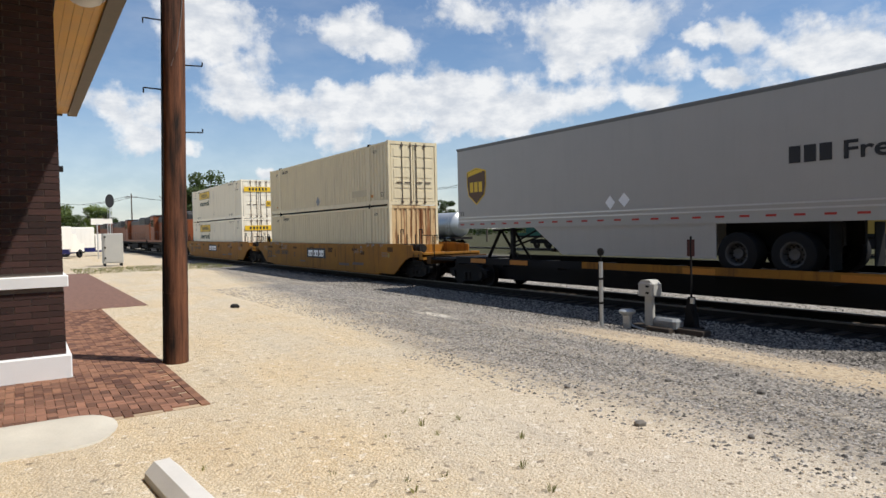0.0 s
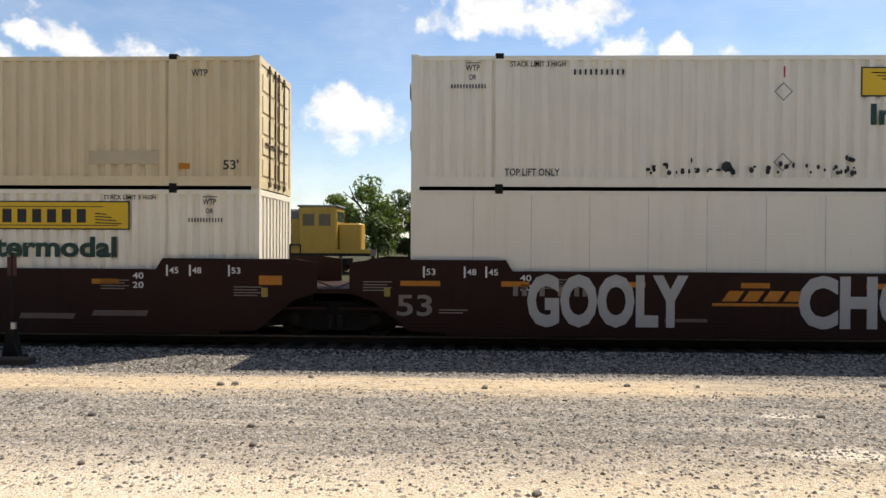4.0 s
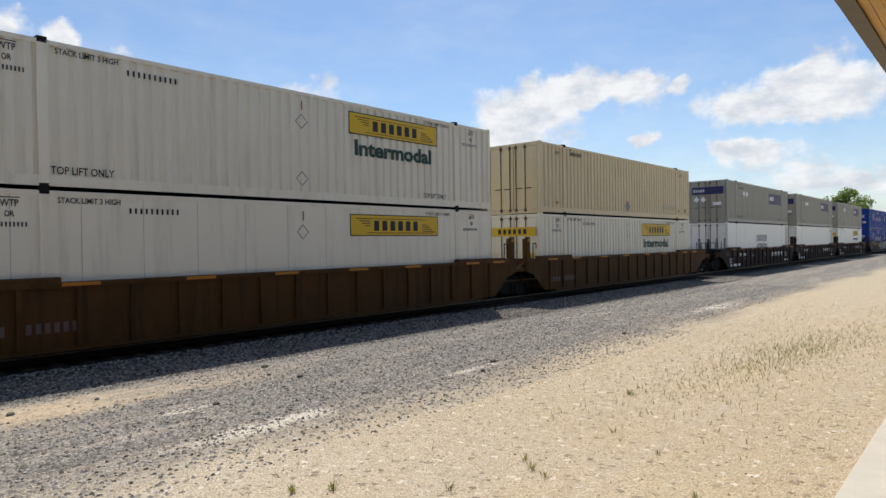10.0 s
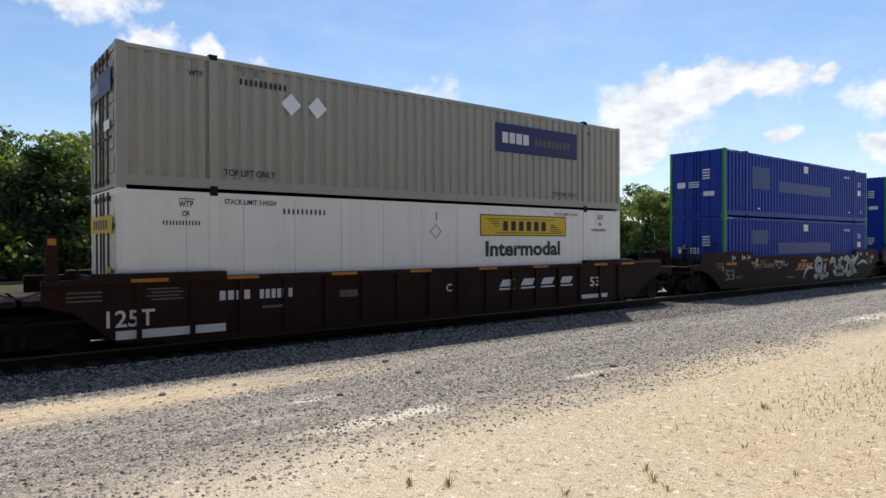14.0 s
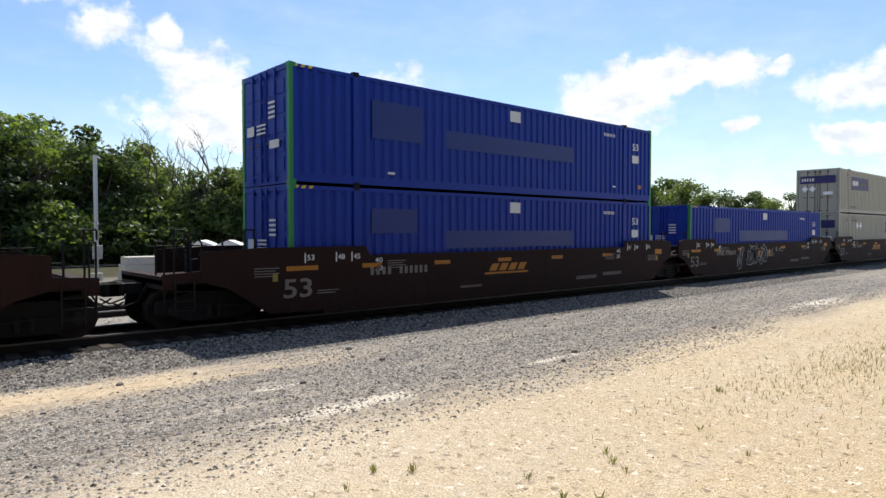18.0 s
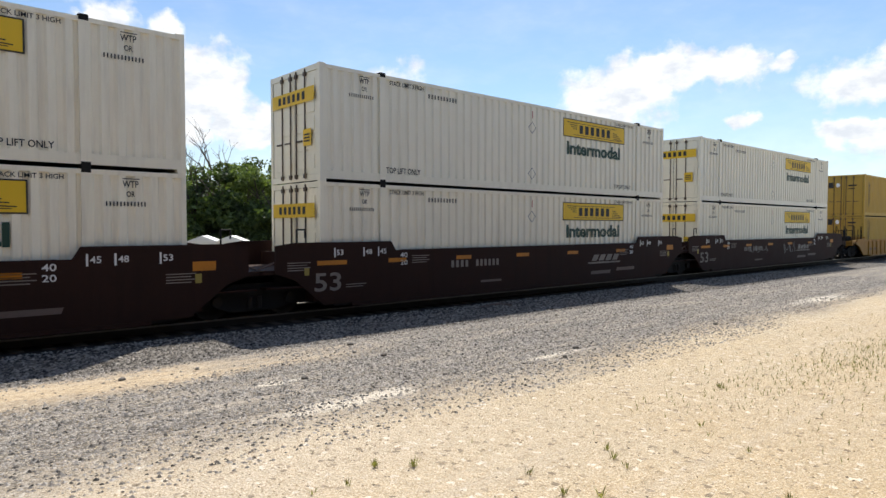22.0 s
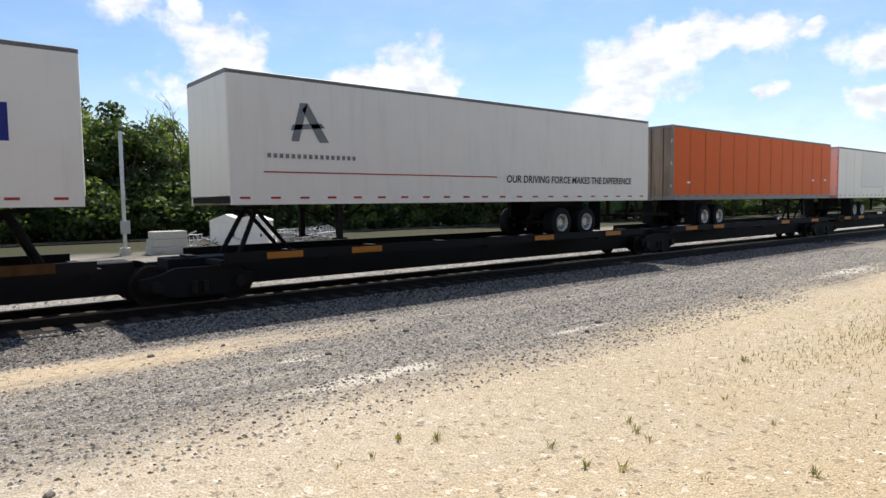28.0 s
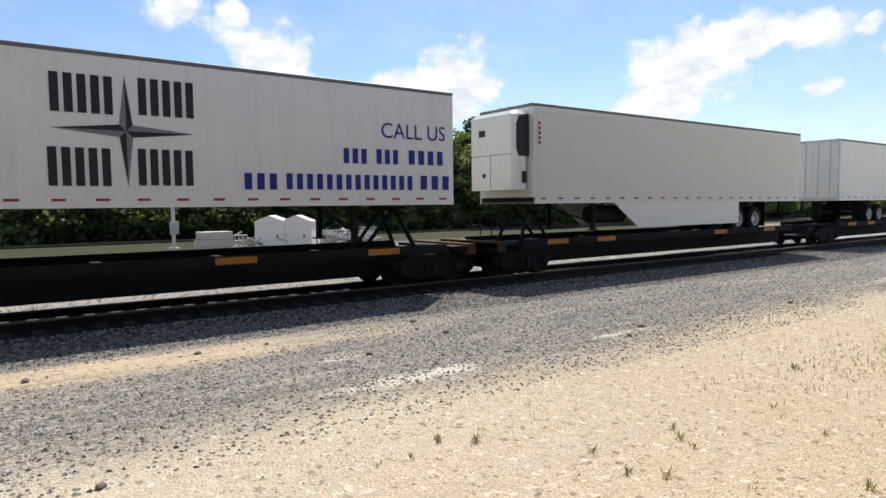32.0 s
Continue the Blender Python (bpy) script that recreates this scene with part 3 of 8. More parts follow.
def container(u, z, colour, style, label, doors="f", length=L53, height=H96, nose="", group="containers on the train", rusty=False, posts=None):
    """A shipping container: rails, posts, walls, doors and castings. nose: the end with an open machine bay."""
    ob = rolling("shipping_container", u, label, "container", group)
    ob.location.z += z
    L, H, w = length, height, 1.295
    key = (round(L, 2), round(H, 2), style, nose, doors)
    posts = colour if posts is None else posts
    b0, b1 = (0.95 if nose == "f" else 0.0), (L - 0.95 if nose == "r" else L)
    zt, zb = H - 0.12, (0.27 if style == "corr" else 0.17)
    if style == "corr":
        near = lambda: corrugated(b0 + 0.1, b1 - 0.1, -w + 0.008, zb, zt)
    else:
        near = lambda: seamed(b0 + 0.1, b1 - 0.1, -w + 0.012, zb, zt)
    part("side_wall", shared(("side_wall", key), near, colour), colour, ob)
    if style != "corr":
        lines = Geo()
        m = round((b1 - b0 - 0.2) / 1.22)
        for i in range(1, m):
            xs = b0 + 0.1 + (b1 - b0 - 0.2) * i / m
            lines.quad((xs - 0.006, -w + 0.0065, zb), (xs + 0.006, -w + 0.0065, zb), (xs + 0.006, -w + 0.0065, zt), (xs - 0.006, -w + 0.0065, zt))
        part("seam", lines, SEAM, ob)
    part("side_wall", shared(("far_wall", key), lambda: corrugated(b0 + 0.1, b1 - 0.1, w - 0.008, zb, zt, 1), colour), colour, ob)
    part("roof", shared(("roof", key), lambda: Geo().box(b0 + 0.05, b1 - 0.05, -w + 0.05, w - 0.05, H - 0.06, H - 0.02), colour), colour, ob)
    part("floor", shared(("floor", key), lambda: Geo().box(0.1, L - 0.1, -w + 0.06, w - 0.06, 0.08, 0.16), STEEL), STEEL, ob)
    for s in (-1, 1):
        part("bottom_rail", shared(("bottom_rail", key, s), lambda: Geo().box(0.09, L - 0.09, min(s * w, s * (w - 0.05)), max(s * w, s * (w - 0.05)), 0.06, zb), colour), colour, ob)
        part("top_rail", shared(("top_rail", key, s), lambda: Geo().box(0.09, L - 0.09, min(s * w, s * (w - 0.07)), max(s * w, s * (w - 0.07)), H - 0.12, H - 0.03), colour), colour, ob)
    for x in (0.0, L - 0.1):
        for s in (-1, 1):
            part("corner_post", shared(("corner_post", H, s), lambda: Geo().box(0.0, 0.1, min(s * w, s * (w - 0.12)), max(s * w, s * (w - 0.12)), 0.0, H), posts), posts, ob).location.x = x
    if L > 13:
        for x in (1.90, L - 1.90):
            part("lift_post", shared(("lift_post", H, zb), lambda: Geo().box(-0.09, 0.09, -w - 0.012, -w + 0.06, 0.06, H - 0.03), colour), colour, ob).location.x = x
            part("corner_casting", shared("lift_casting", lambda: Geo().box(-0.09, 0.09, -w - 0.018, -w + 0.16, -0.005, 0.115, 0.01), STEEL), STEEL, ob).location = (x, 0, H - 0.09)
            part("corner_casting", shared("lift_casting", lambda: Geo().box(-0.09, 0.09, -w - 0.018, -w + 0.16, -0.005, 0.115, 0.01), STEEL), STEEL, ob).location = (x, 0, 0.0)
    for x in (0.0, L - 0.18):
        for zz in (0.0, H - 0.118):
            part("corner_casting", shared("corner_casting", lambda: Geo().box(-0.003, 0.181, -w - 0.004, -w + 0.16, 0.0, 0.119, 0.01), posts), posts, ob).location = (x, 0, zz)
    for end in "fr":
        x, out = (b0, -1) if end == "f" else (b1, 1)
        if end == nose:
            machine_bay(ob, L, H, end)
            part("end_wall", Geo().box(min(x, x - out * 0.06), max(x, x - out * 0.06), -w + 0.02, w - 0.02, 0.16, H - 0.1), colour, ob)
        elif end == doors:
            container_doors(ob, x, out, H, colour, key)
        else:
            m = RUSTY if rusty else colour
            part("end_wall", shared(("end_wall", key, end), lambda: end_corrugated(x - out * 0.01, 0.2, H - 0.14, out), m), m, ob)
            for za, zb_ in ((0.02, 0.2), (H - 0.14, H - 0.01)):
                part("end_rail", shared(("end_rail", key, end, za), lambda: Geo().box(min(x, x - out * 0.08), max(x, x - out * 0.08), -w + 0.12, w - 0.12, za, zb_), m), m, ob)
    return ob


def container_doors(ob, x, out, H, colour, key):
    w = 1.295
    x0, x1 = sorted((x - out * 0.02, x - out * 0.07))
    for s in (-1, 1):
        y0, y1 = sorted((s * 0.018, s * (w - 0.15)))

        def leaf():
            g = Geo().box(x0, x1, y0, y1, 0.18, H - 0.16)
            for k in range(5):
                za = 0.32 + k * (H - 0.55) / 5
                g.box(min(x1, x1 + out * 0.02) if out > 0 else x0 - 0.02, x1 + 0.02 if out > 0 else x0, y0 + 0.12, y1 - 0.12, za, za + (H - 0.55) / 5 - 0.12)
            return g
        d = part("door", shared(("door", key, s, out), leaf, colour), colour, ob)
        for k in (0.15, 0.6):
            yy = s * k
            xx = x + out * 0.02
            part("lock_rod", shared(("lock_rod", key, s, k, out), lambda: Geo().cyl((xx, yy, 0.08), (xx, yy, H - 0.06), 0.02, n=8).box(xx - 0.03, xx + 0.03, yy - 0.05, yy + 0.05, 0.1, 0.2).box(xx - 0.03, xx + 0.03, yy - 0.05, yy + 0.05, H - 0.24, H - 0.14), RODS if colour is not BLUEP else BLUEP), RODS, d)
            part("door_handle", shared(("door_handle", key, s, k, out), lambda: Geo().box(xx - 0.015, xx + 0.02, min(yy, yy + s * 0.3), max(yy, yy + s * 0.3), 1.02, 1.06), RODS), RODS, d)
    part("door_seal", shared(("door_seal", H, out, round(x, 2)), lambda: Geo().box(min(x - out * 0.08, x - out * 0.1), max(x - out * 0.08, x - out * 0.1), -w + 0.1, w - 0.1, 0.1, H - 0.1), STEEL), STEEL, ob)
    part("door_sill", shared(("door_sill", key, out), lambda: Geo().box(min(x, x - out * 0.1), max(x, x - out * 0.1), -w + 0.12, w - 0.12, 0.02, 0.17), colour), colour, ob)
    part("door_header", shared(("door_header", key, out), lambda: Geo().box(min(x, x - out * 0.1), max(x, x - out * 0.1), -w + 0.12, w - 0.12, H - 0.15, H - 0.01), colour), colour, ob)


def machine_bay(ob, L, H, end):
    """The open end frame of a refrigerated container with its cooling machine and fuel tank."""
    k = 1 if end == "f" else -1
    e = 0.0 if end == "f" else L
    x = lambda a: e + k * a
    g = Geo()
    g.tube([(x(0.06), -1.25, H - 0.08), (x(0.9), -1.25, 1.55)], 0.03).tube([(x(0.06), -1.25, 1.5), (x(0.9), -1.25, H - 0.1)], 0.02).tube([(x(0.06), -1.25, 0.2), (x(0.9), -1.25, 1.4)], 0.03)
    part("brace", g, WHITE, ob)
    part("cooling_unit", Geo().box(min(x(0.25), x(0.9)), max(x(0.25), x(0.9)), -0.95, 0.95, 1.25, H - 0.2, 0.05), WHITE, ob, "white cooling unit in the end frame")
    part("grille", Geo().box(min(x(0.24), x(0.26)), max(x(0.24), x(0.26)), -0.7, 0.7, 1.5, 2.2), BLACK, ob)
    part("fuel_tank", Geo().cyl((x(0.5), -1.0, 0.5), (x(0.5), 1.0, 0.5), 0.28, n=14), WHITE, ob, smooth=True)
    part("bay_floor", Geo().box(min(x(0.0), x(0.9)), max(x(0.0), x(0.9)), -1.24, 1.24, 0.1, 0.18), STEEL, ob)


# --- painted marks of the containers ---
def yellow_panel(ob, u, z, w=3.68, h=0.57, words=True):
    """The haulier's yellow panel: a dark frame, two winged shapes and bars for its name."""
    f = ("n", YN)
    paint(ob, "logo_border", [rect(u - 0.03, z - 0.03, w + 0.06, h + 0.06)], BLACK, f)
    paint(ob, "logo_panel", [rect(u, z, w, h)], YMARK, ("n", YN - 0.004), "yellow name panel with black bars")
    m = [rect(u + 0.24 * w + i * 0.54 * w / 6, z + 0.22 * h, 0.055 * w, 0.52 * h) for i in range(6)]
    m += [rect(u + 0.05 * w, z + 0.82 * h, 0.8 * w, 0.03 * h), rect(u + 0.16 * w, z + 0.10 * h, 0.78 * w, 0.03 * h)]
    for k in range(4):
        m += [[(u + 0.05 * w + 0.03 * w * k, z + 0.82 * h - 0.12 * h * k), (u + 0.20 * w, z + 0.80 * h - 0.12 * h * k), (u + 0.20 * w, z + 0.84 * h - 0.12 * h * k), (u + 0.05 * w + 0.03 * w * k, z + 0.86 * h - 0.12 * h * k)]]
        m += [[(u + 0.80 * w, z + 0.56 * h - 0.12 * h * k), (u + 0.87 * w + 0.03 * w * k, z + 0.52 * h - 0.12 * h * k), (u + 0.87 * w + 0.03 * w * k, z + 0.56 * h - 0.12 * h * k), (u + 0.80 * w, z + 0.60 * h - 0.12 * h * k)]]
    paint(ob, "logo_marking", m, BLACK, ("n", YN - 0.008))
    if words:
        write(ob, "Intermodal", u + 0.18, z - 0.61, w - 0.44, 0.42, INK, f, 0.035)


def yellow_container_marks(ob, flip=False, words=True, plate=False, full=True):
    """Panel, words and numbers of the white hauliers' containers. flip: the panel stands towards the front end."""
    L, H, f = L53, H96, ("n", YN)
    yellow_panel(ob, 2.9 if flip else 9.58, 2.02, words=words)
    write(ob, "TOP LIFT ONLY", 2.0 + 0.02, 0.30, 1.18, 0.15, BLACK, f)
    write(ob, "TOP LIFT ONLY", 12.63, 0.32, 1.1, 0.13, BLACK, f)
    write(ob, "STACK LIMIT 3 HIGH", 2.13, 2.64, 1.18, 0.11, BLACK, f)
    write(ob, "STACK LIMIT 3 HIGH", 12.72, 2.66, 1.15, 0.09, BLACK, f)
    paint(ob, "number_marking", bars(3.49, 2.46, 1.14, 0.12, 10, 0.62), BLACK, f)
    for x in (1.17, L - 1.25):
        write(ob, "WTP", x, 2.55, 0.30, 0.13, BLACK, f)
        paint(ob, "mark_bar", [rect(x, 2.71, 0.32, 0.018)], BLACK, f)
        if full:
            write(ob, "OR", x + 0.07, 2.36, 0.16, 0.11, BLACK, f)
            paint(ob, "small_print", bars(x - 0.31, 2.17, 0.78, 0.09, 12, 0.58), BLACK, f)
    for zc in (2.10, 0.60):
        q = [(8.13 - 0.2, zc), (7.93 - 0.2, zc - 0.2), (7.73 - 0.2, zc), (7.93 - 0.2, zc + 0.2)]
        q = [(a + 0.2, b) for a, b in q]
        paint(ob, "placard_mark", [[a, b, (b[0] + (7.93 - b[0]) * 0.16, b[1] + (zc - b[1]) * 0.16), (a[0] + (7.93 - a[0]) * 0.16, a[1] + (zc - a[1]) * 0.16)] for a, b in zip(q, q[1:] + q[:1])], GREYM, f)
    paint(ob, "red_mark", [rect(7.93, 2.40, 0.035, 0.24)], REDM if not plate else BLACK, f)


def yellow_doors(ob, out="f"):
    """Panels and stickers on the doors of the white containers."""
    f = (out, -0.045 if out == "f" else L53 + 0.045)
    paint(ob, "logo_panel", [rect(-1.1, 2.0, 2.2, 0.36)], YMARK, f, "yellow name panel with black bars")
    paint(ob, "logo_marking", bars(-0.75, 2.08, 1.5, 0.2, 6), BLACK, (f[0], f[1] + (-0.004 if out == "f" else 0.004)))
    paint(ob, "door_sticker", [rect(0.55, 0.9, 0.4, 0.42)], YMARK, f)
    paint(ob, "sticker_print", [rect(0.6, 1.0 + k * 0.08, 0.28, 0.04) for k in range(3)], BLACK, (f[0], f[1] + (-0.004 if out == "f" else 0.004)))


def tan_marks(ob):
    L, f = L53, ("n", YN)
    write(ob, "WTP", 1.15, 2.44, 0.36, 0.15, BLACK, f)
    write(ob, "WTP", L - 1.5, 2.44, 0.36, 0.15, BLACK, f)
    paint(ob, "number_marking", bars(2.35, 2.50, 1.05, 0.16, 10), BLACK, f)
    paint(ob, "number_marking", bars(2.35, 2.72, 0.2, 0.07, 2), BLACK, f)
    paint(ob, "placard_mark", [[(7.96, 0.82), (8.24, 0.54), (7.96, 0.26), (7.68, 0.54)]], GREYM, f, "grey diamond placard holder")
    paint(ob, "overpainted_patch", [rect(12.38, 0.52, 1.57, 0.3)], TANG, f)
    write(ob, "53'", L - 0.8, 0.42, 0.34, 0.2, BLACK, f)
    paint(ob, "orange_tag", [rect(L - 1.78, 0.42, 0.25, 0.13)], OMARK, f)
    paint(ob, "orange_tag", [rect(1.2, 0.42, 0.2, 0.1)], OMARK, f)


def purple_panel(ob, u, z, w=3.68, h=0.85):
    f = ("n", YN)
    paint(ob, "logo_panel", [rect(u, z, w, h)], PURPLE, f, "dark purple name panel with pale bars")
    paint(ob, "logo_marking", bars(u + 0.08 * w, z + 0.32 * h, 0.32 * w, 0.38 * h, 4, 0.2), WMARK, ("n", YN - 0.004))
    paint(ob, "logo_marking", bars(u + 0.46 * w, z + 0.34 * h, 0.46 * w, 0.26 * h, 9, 0.35), FADED, ("n", YN - 0.004))


def grey_marks(ob, u=10.15, z=1.6, front=True, flip=False):
    L, f = L53, ("n", YN)
    purple_panel(ob, u, z)
    write(ob, "WTP", 1.38, 2.40, 0.30, 0.13, BLACK, f)
    write(ob, "WTP", L - 1.9, 2.46, 0.28, 0.13, BLACK, f)
    write(ob, "TOP LIFT ONLY", 2.12, 0.36, 1.18, 0.14, BLACK, f)
    write(ob, "TOP LIFT ONLY", 12.68, 0.38, 1.15, 0.12, BLACK, f)
    nu = 2.48 if not flip else L - 3.55
    paint(ob, "number_marking", bars(nu, 2.38, 1.15, 0.14, 10, 0.5), BLACK, f)
    if not flip:
        paint(ob, "number_marking", [rect(2.5, 2.58, 0.12, 0.2), rect(2.8, 2.58, 0.12, 0.2)], GREYM, f)
    for x in ((3.70, 4.37) if not flip else (L - 3.1,)):
        paint(ob, "placard_mark", [[(x, 2.36), (x + 0.25, 2.1), (x, 1.84), (x - 0.25, 2.1)]], PALEM if not flip else GREYM, f, "diamond placard")
    if front:
        e = ("f", -0.045)
        paint(ob, "logo_panel", [rect(-1.05, 1.95, 2.1, 0.5)], PURPLE, e)
        paint(ob, "logo_marking", bars(-0.95, 2.1, 0.8, 0.2, 5), WMARK, ("f", -0.05))
        for s in (-0.75, -0.3):
            paint(ob, "placard_mark", [[(s, 1.8), (s + 0.2, 1.6), (s, 1.4), (s - 0.2, 1.6)]], PALEM, e)
        paint(ob, "small_print", [rect(0.35, 1.2, 0.55, 0.2)], PALEM, e)


def blue_marks(ob, lower=False):
    """Painted-over name, white squares and size marks of the blue containers with green corner posts."""
    L, f = L53, ("n", YN)
    paint(ob, "overpainted_patch", [rect(2.4, 1.3, 1.75, 1.0) if not lower else rect(2.37, 1.7, 1.56, 0.66)], BLUED, f)
    paint(ob, "overpainted_patch", [rect(4.98, 1.25, 6.05, 0.52)], BLUED, f)
    paint(ob, "white_square", [rect(7.74, 2.33, 0.49, 0.34)], WMARK, f)
    write(ob, "53", 14.78, 2.0, 0.42, 0.26, WMARK, f)
    paint(ob, "white_square", [rect(14.76, 1.5, 0.46, 0.3)], WMARK, f)
    paint(ob, "number_marking", bars(12.87, 2.38, 0.73, 0.11, 8), WMARK, f)
    paint(ob, "small_print", [rect(2.9, 0.38, 0.24, 0.06), rect(L - 2.7, 0.5, 0.2, 0.06)], WMARK, f)
    paint(ob, "orange_tag", [rect(L - 0.95, 0.5, 0.2, 0.16)], OMARK, f)
    e = ("f", -0.045)
    paint(ob, "small_print", [rect(0.3, 2.0 - k * 0.12, 0.35, 0.06) for k in range(4)] + [rect(-0.9, 1.3, 0.4, 0.25), rect(0.35, 0.9, 0.5, 0.2)] + [rect(-0.35, 1.5 - k * 0.1, 0.5, 0.05) for k in range(3)], WMARK, e)
    paint(ob, "warning_marking", [rect(0.1 + i * 0.2, H96 - 0.1, 0.1, 0.07, 0.05) for i in range(3)], YMARK, ("n", -1.2975))


def mustard_marks(ob, upper=True):
    f = ("n", YN)
    for k, u in enumerate((0.78, 1.03)):
        n, zt = (13, 2.40) if k == 0 else (10, 2.27)
        paint(ob, "upright_marking", [rect(u, zt - (i + 1) * 0.132, 0.14, 0.085) for i in range(n)], BLACK, f, "upright row of black bars")
    u, z = 5.43, 0.77 if upper else 0.55
    m = [rect(u + k * 0.56, z + 0.74, 0.3, 0.86) for k in range(3)] + [rect(u - 0.2, z + 0.62, 0.42, 0.13, 0.05), rect(u + 1.2, z + 0.62, 0.38, 0.13), rect(u + 0.5, z + 0.56, 0.4, 0.1)]
    paint(ob, "logo_marking", m, BLACK, f, "black arched emblem")
    paint(ob, "logo_marking", [rect(u + 0.1, z - 0.04, 0.46, 0.54), rect(u + 0.76, z - 0.04, 0.46, 0.54)], BLACK, f)
    e = ("f", -0.045)
    paint(ob, "logo_marking", [rect(-0.95, 2.0, 0.3, 0.4), rect(0.3, 2.1, 0.5, 0.1), rect(0.3, 1.9, 0.4, 0.06)], BLACK, e)
    paint(ob, "placard_mark", [oval(-0.35, 2.2, 0.12, 0.15)], PALEM, e)


# --- running gear ---
def bogie(parent, x, heavy=False):
    """A two-axle truck: bolster, side frames with springs, axles and wheels."""
    b = part("bogie", shared("bolster", lambda: Geo().box(-0.22, 0.22, -1.05, 1.05, 0.42, 0.72, 0.03).cyl((0, 0, 0.7), (0, 0, 0.95), 0.35, n=14), STEEL), STEEL, parent)
    b.location = (x, 0, 0)
    ring = [(-1.2, 0.37), (-0.9, 0.30), (-0.55, 0.17), (0.55, 0.17), (0.9, 0.30), (1.2, 0.37), (1.2, 0.60), (0.85, 0.66), (0.5, 0.80), (-0.5, 0.80), (-0.85, 0.66), (-1.2, 0.60)]
    for s in (-1, 1):
        part("side_frame", shared(("side_frame", s), lambda: Geo().slab(ring, s * 1.02 - 0.07, s * 1.02 + 0.07), STEEL), STEEL, b)
        part("spring_nest", shared(("spring_nest", s), lambda: Geo().cyl((-0.12, s * 1.10, 0.24), (-0.12, s * 1.10, 0.5), 0.07).cyl((0.12, s * 1.10, 0.24), (0.12, s * 1.10, 0.5), 0.07), WHEELM), WHEELM, b)
    for xa in (-0.89, 0.89):
        ax = part("wheel_set", shared("axle", lambda: Geo().cyl((0, -1.12, 0), (0, 1.12, 0), 0.085, n=10).cyl((0, -1.17, 0), (0, -1.05, 0), 0.12, n=12).cyl((0, 1.05, 0), (0, 1.17, 0), 0.12, n=12), WHEELM), WHEELM, b)
        ax.location = (xa, 0, 0.43)
    for xa in (-0.89, 0.89):
        for s in (-1, 1):
            prof = [(0.09, -0.03), (0.16, -0.06), (0.30, -0.02), (0.37, -0.06), (0.43, -0.06), (0.435, 0.04), (0.46, 0.05), (0.46, 0.08), (0.37, 0.08), (0.30, 0.03), (0.16, 0.06), (0.09, 0.03)]
            if s > 0:
                prof = [(r, -o) for r, o in prof][::-1]
            wh = part("wheel", shared(("wheel", s), lambda: Geo().lathe(prof, (0, 0, 0), "y", 28), WHEELM, True), WHEELM, b)
            wh.location = (xa, s * 0.755, 0.43)
    return b


def ladder(parent, x, y, z0, z1, w=0.4, n=4, m=GALV):
    g = Geo().cyl((x, y, z0), (x, y, z1), 0.018, n=6).cyl((x + w, y, z0), (x + w, y, z1), 0.018, n=6)
    for i in range(n):
        z = z0 + (z1 - z0) * (i + 0.5) / n
        g.cyl((x, y, z), (x + w, y, z), 0.014, n=6)
    return part("ladder", g, m, parent)


def handrails(parent, xs, y, z0, z1, m):
    for x in xs:
        part("handrail", Geo().tube([(x, y, z0), (x, y, z1), (x + 0.22, y, z1), (x + 0.22, y, z1 - 0.2)], 0.02), m, parent)


def brake_wheel(parent, x, y, z):
    g = Geo().lathe([(0.27, -0.02), (0.30, -0.02), (0.30, 0.02), (0.27, 0.02), (0.27, -0.02)], (x, y, z), "y", 20)
    for k in range(4):
        a = k * math.pi / 4
        g.cyl((x - 0.27 * math.cos(a), y, z - 0.27 * math.sin(a)), (x + 0.27 * math.cos(a), y, z + 0.27 * math.sin(a)), 0.012, n=5)
    part("brake_wheel", g, STEEL, parent)


def coupler(parent, x, way):
    part("coupler", Geo().box(min(x, x + way * 0.55), max(x, x + way * 0.55), -0.12, 0.12, 0.75, 0.98).box(min(x + way * 0.45, x + way * 0.8), max(x + way * 0.45, x + way * 0.8), -0.2, 0.2, 0.72, 1.02, 0.04), STEEL, parent)
    for y in (-0.45, 0.5):
        part("brake_hose", Geo().tube([(x, y, 0.95), (x + way * 0.2, y, 0.6), (x + way * 0.5, y, 0.5), (x + way * 0.7, y, 0.62)], 0.022), STEEL, parent)


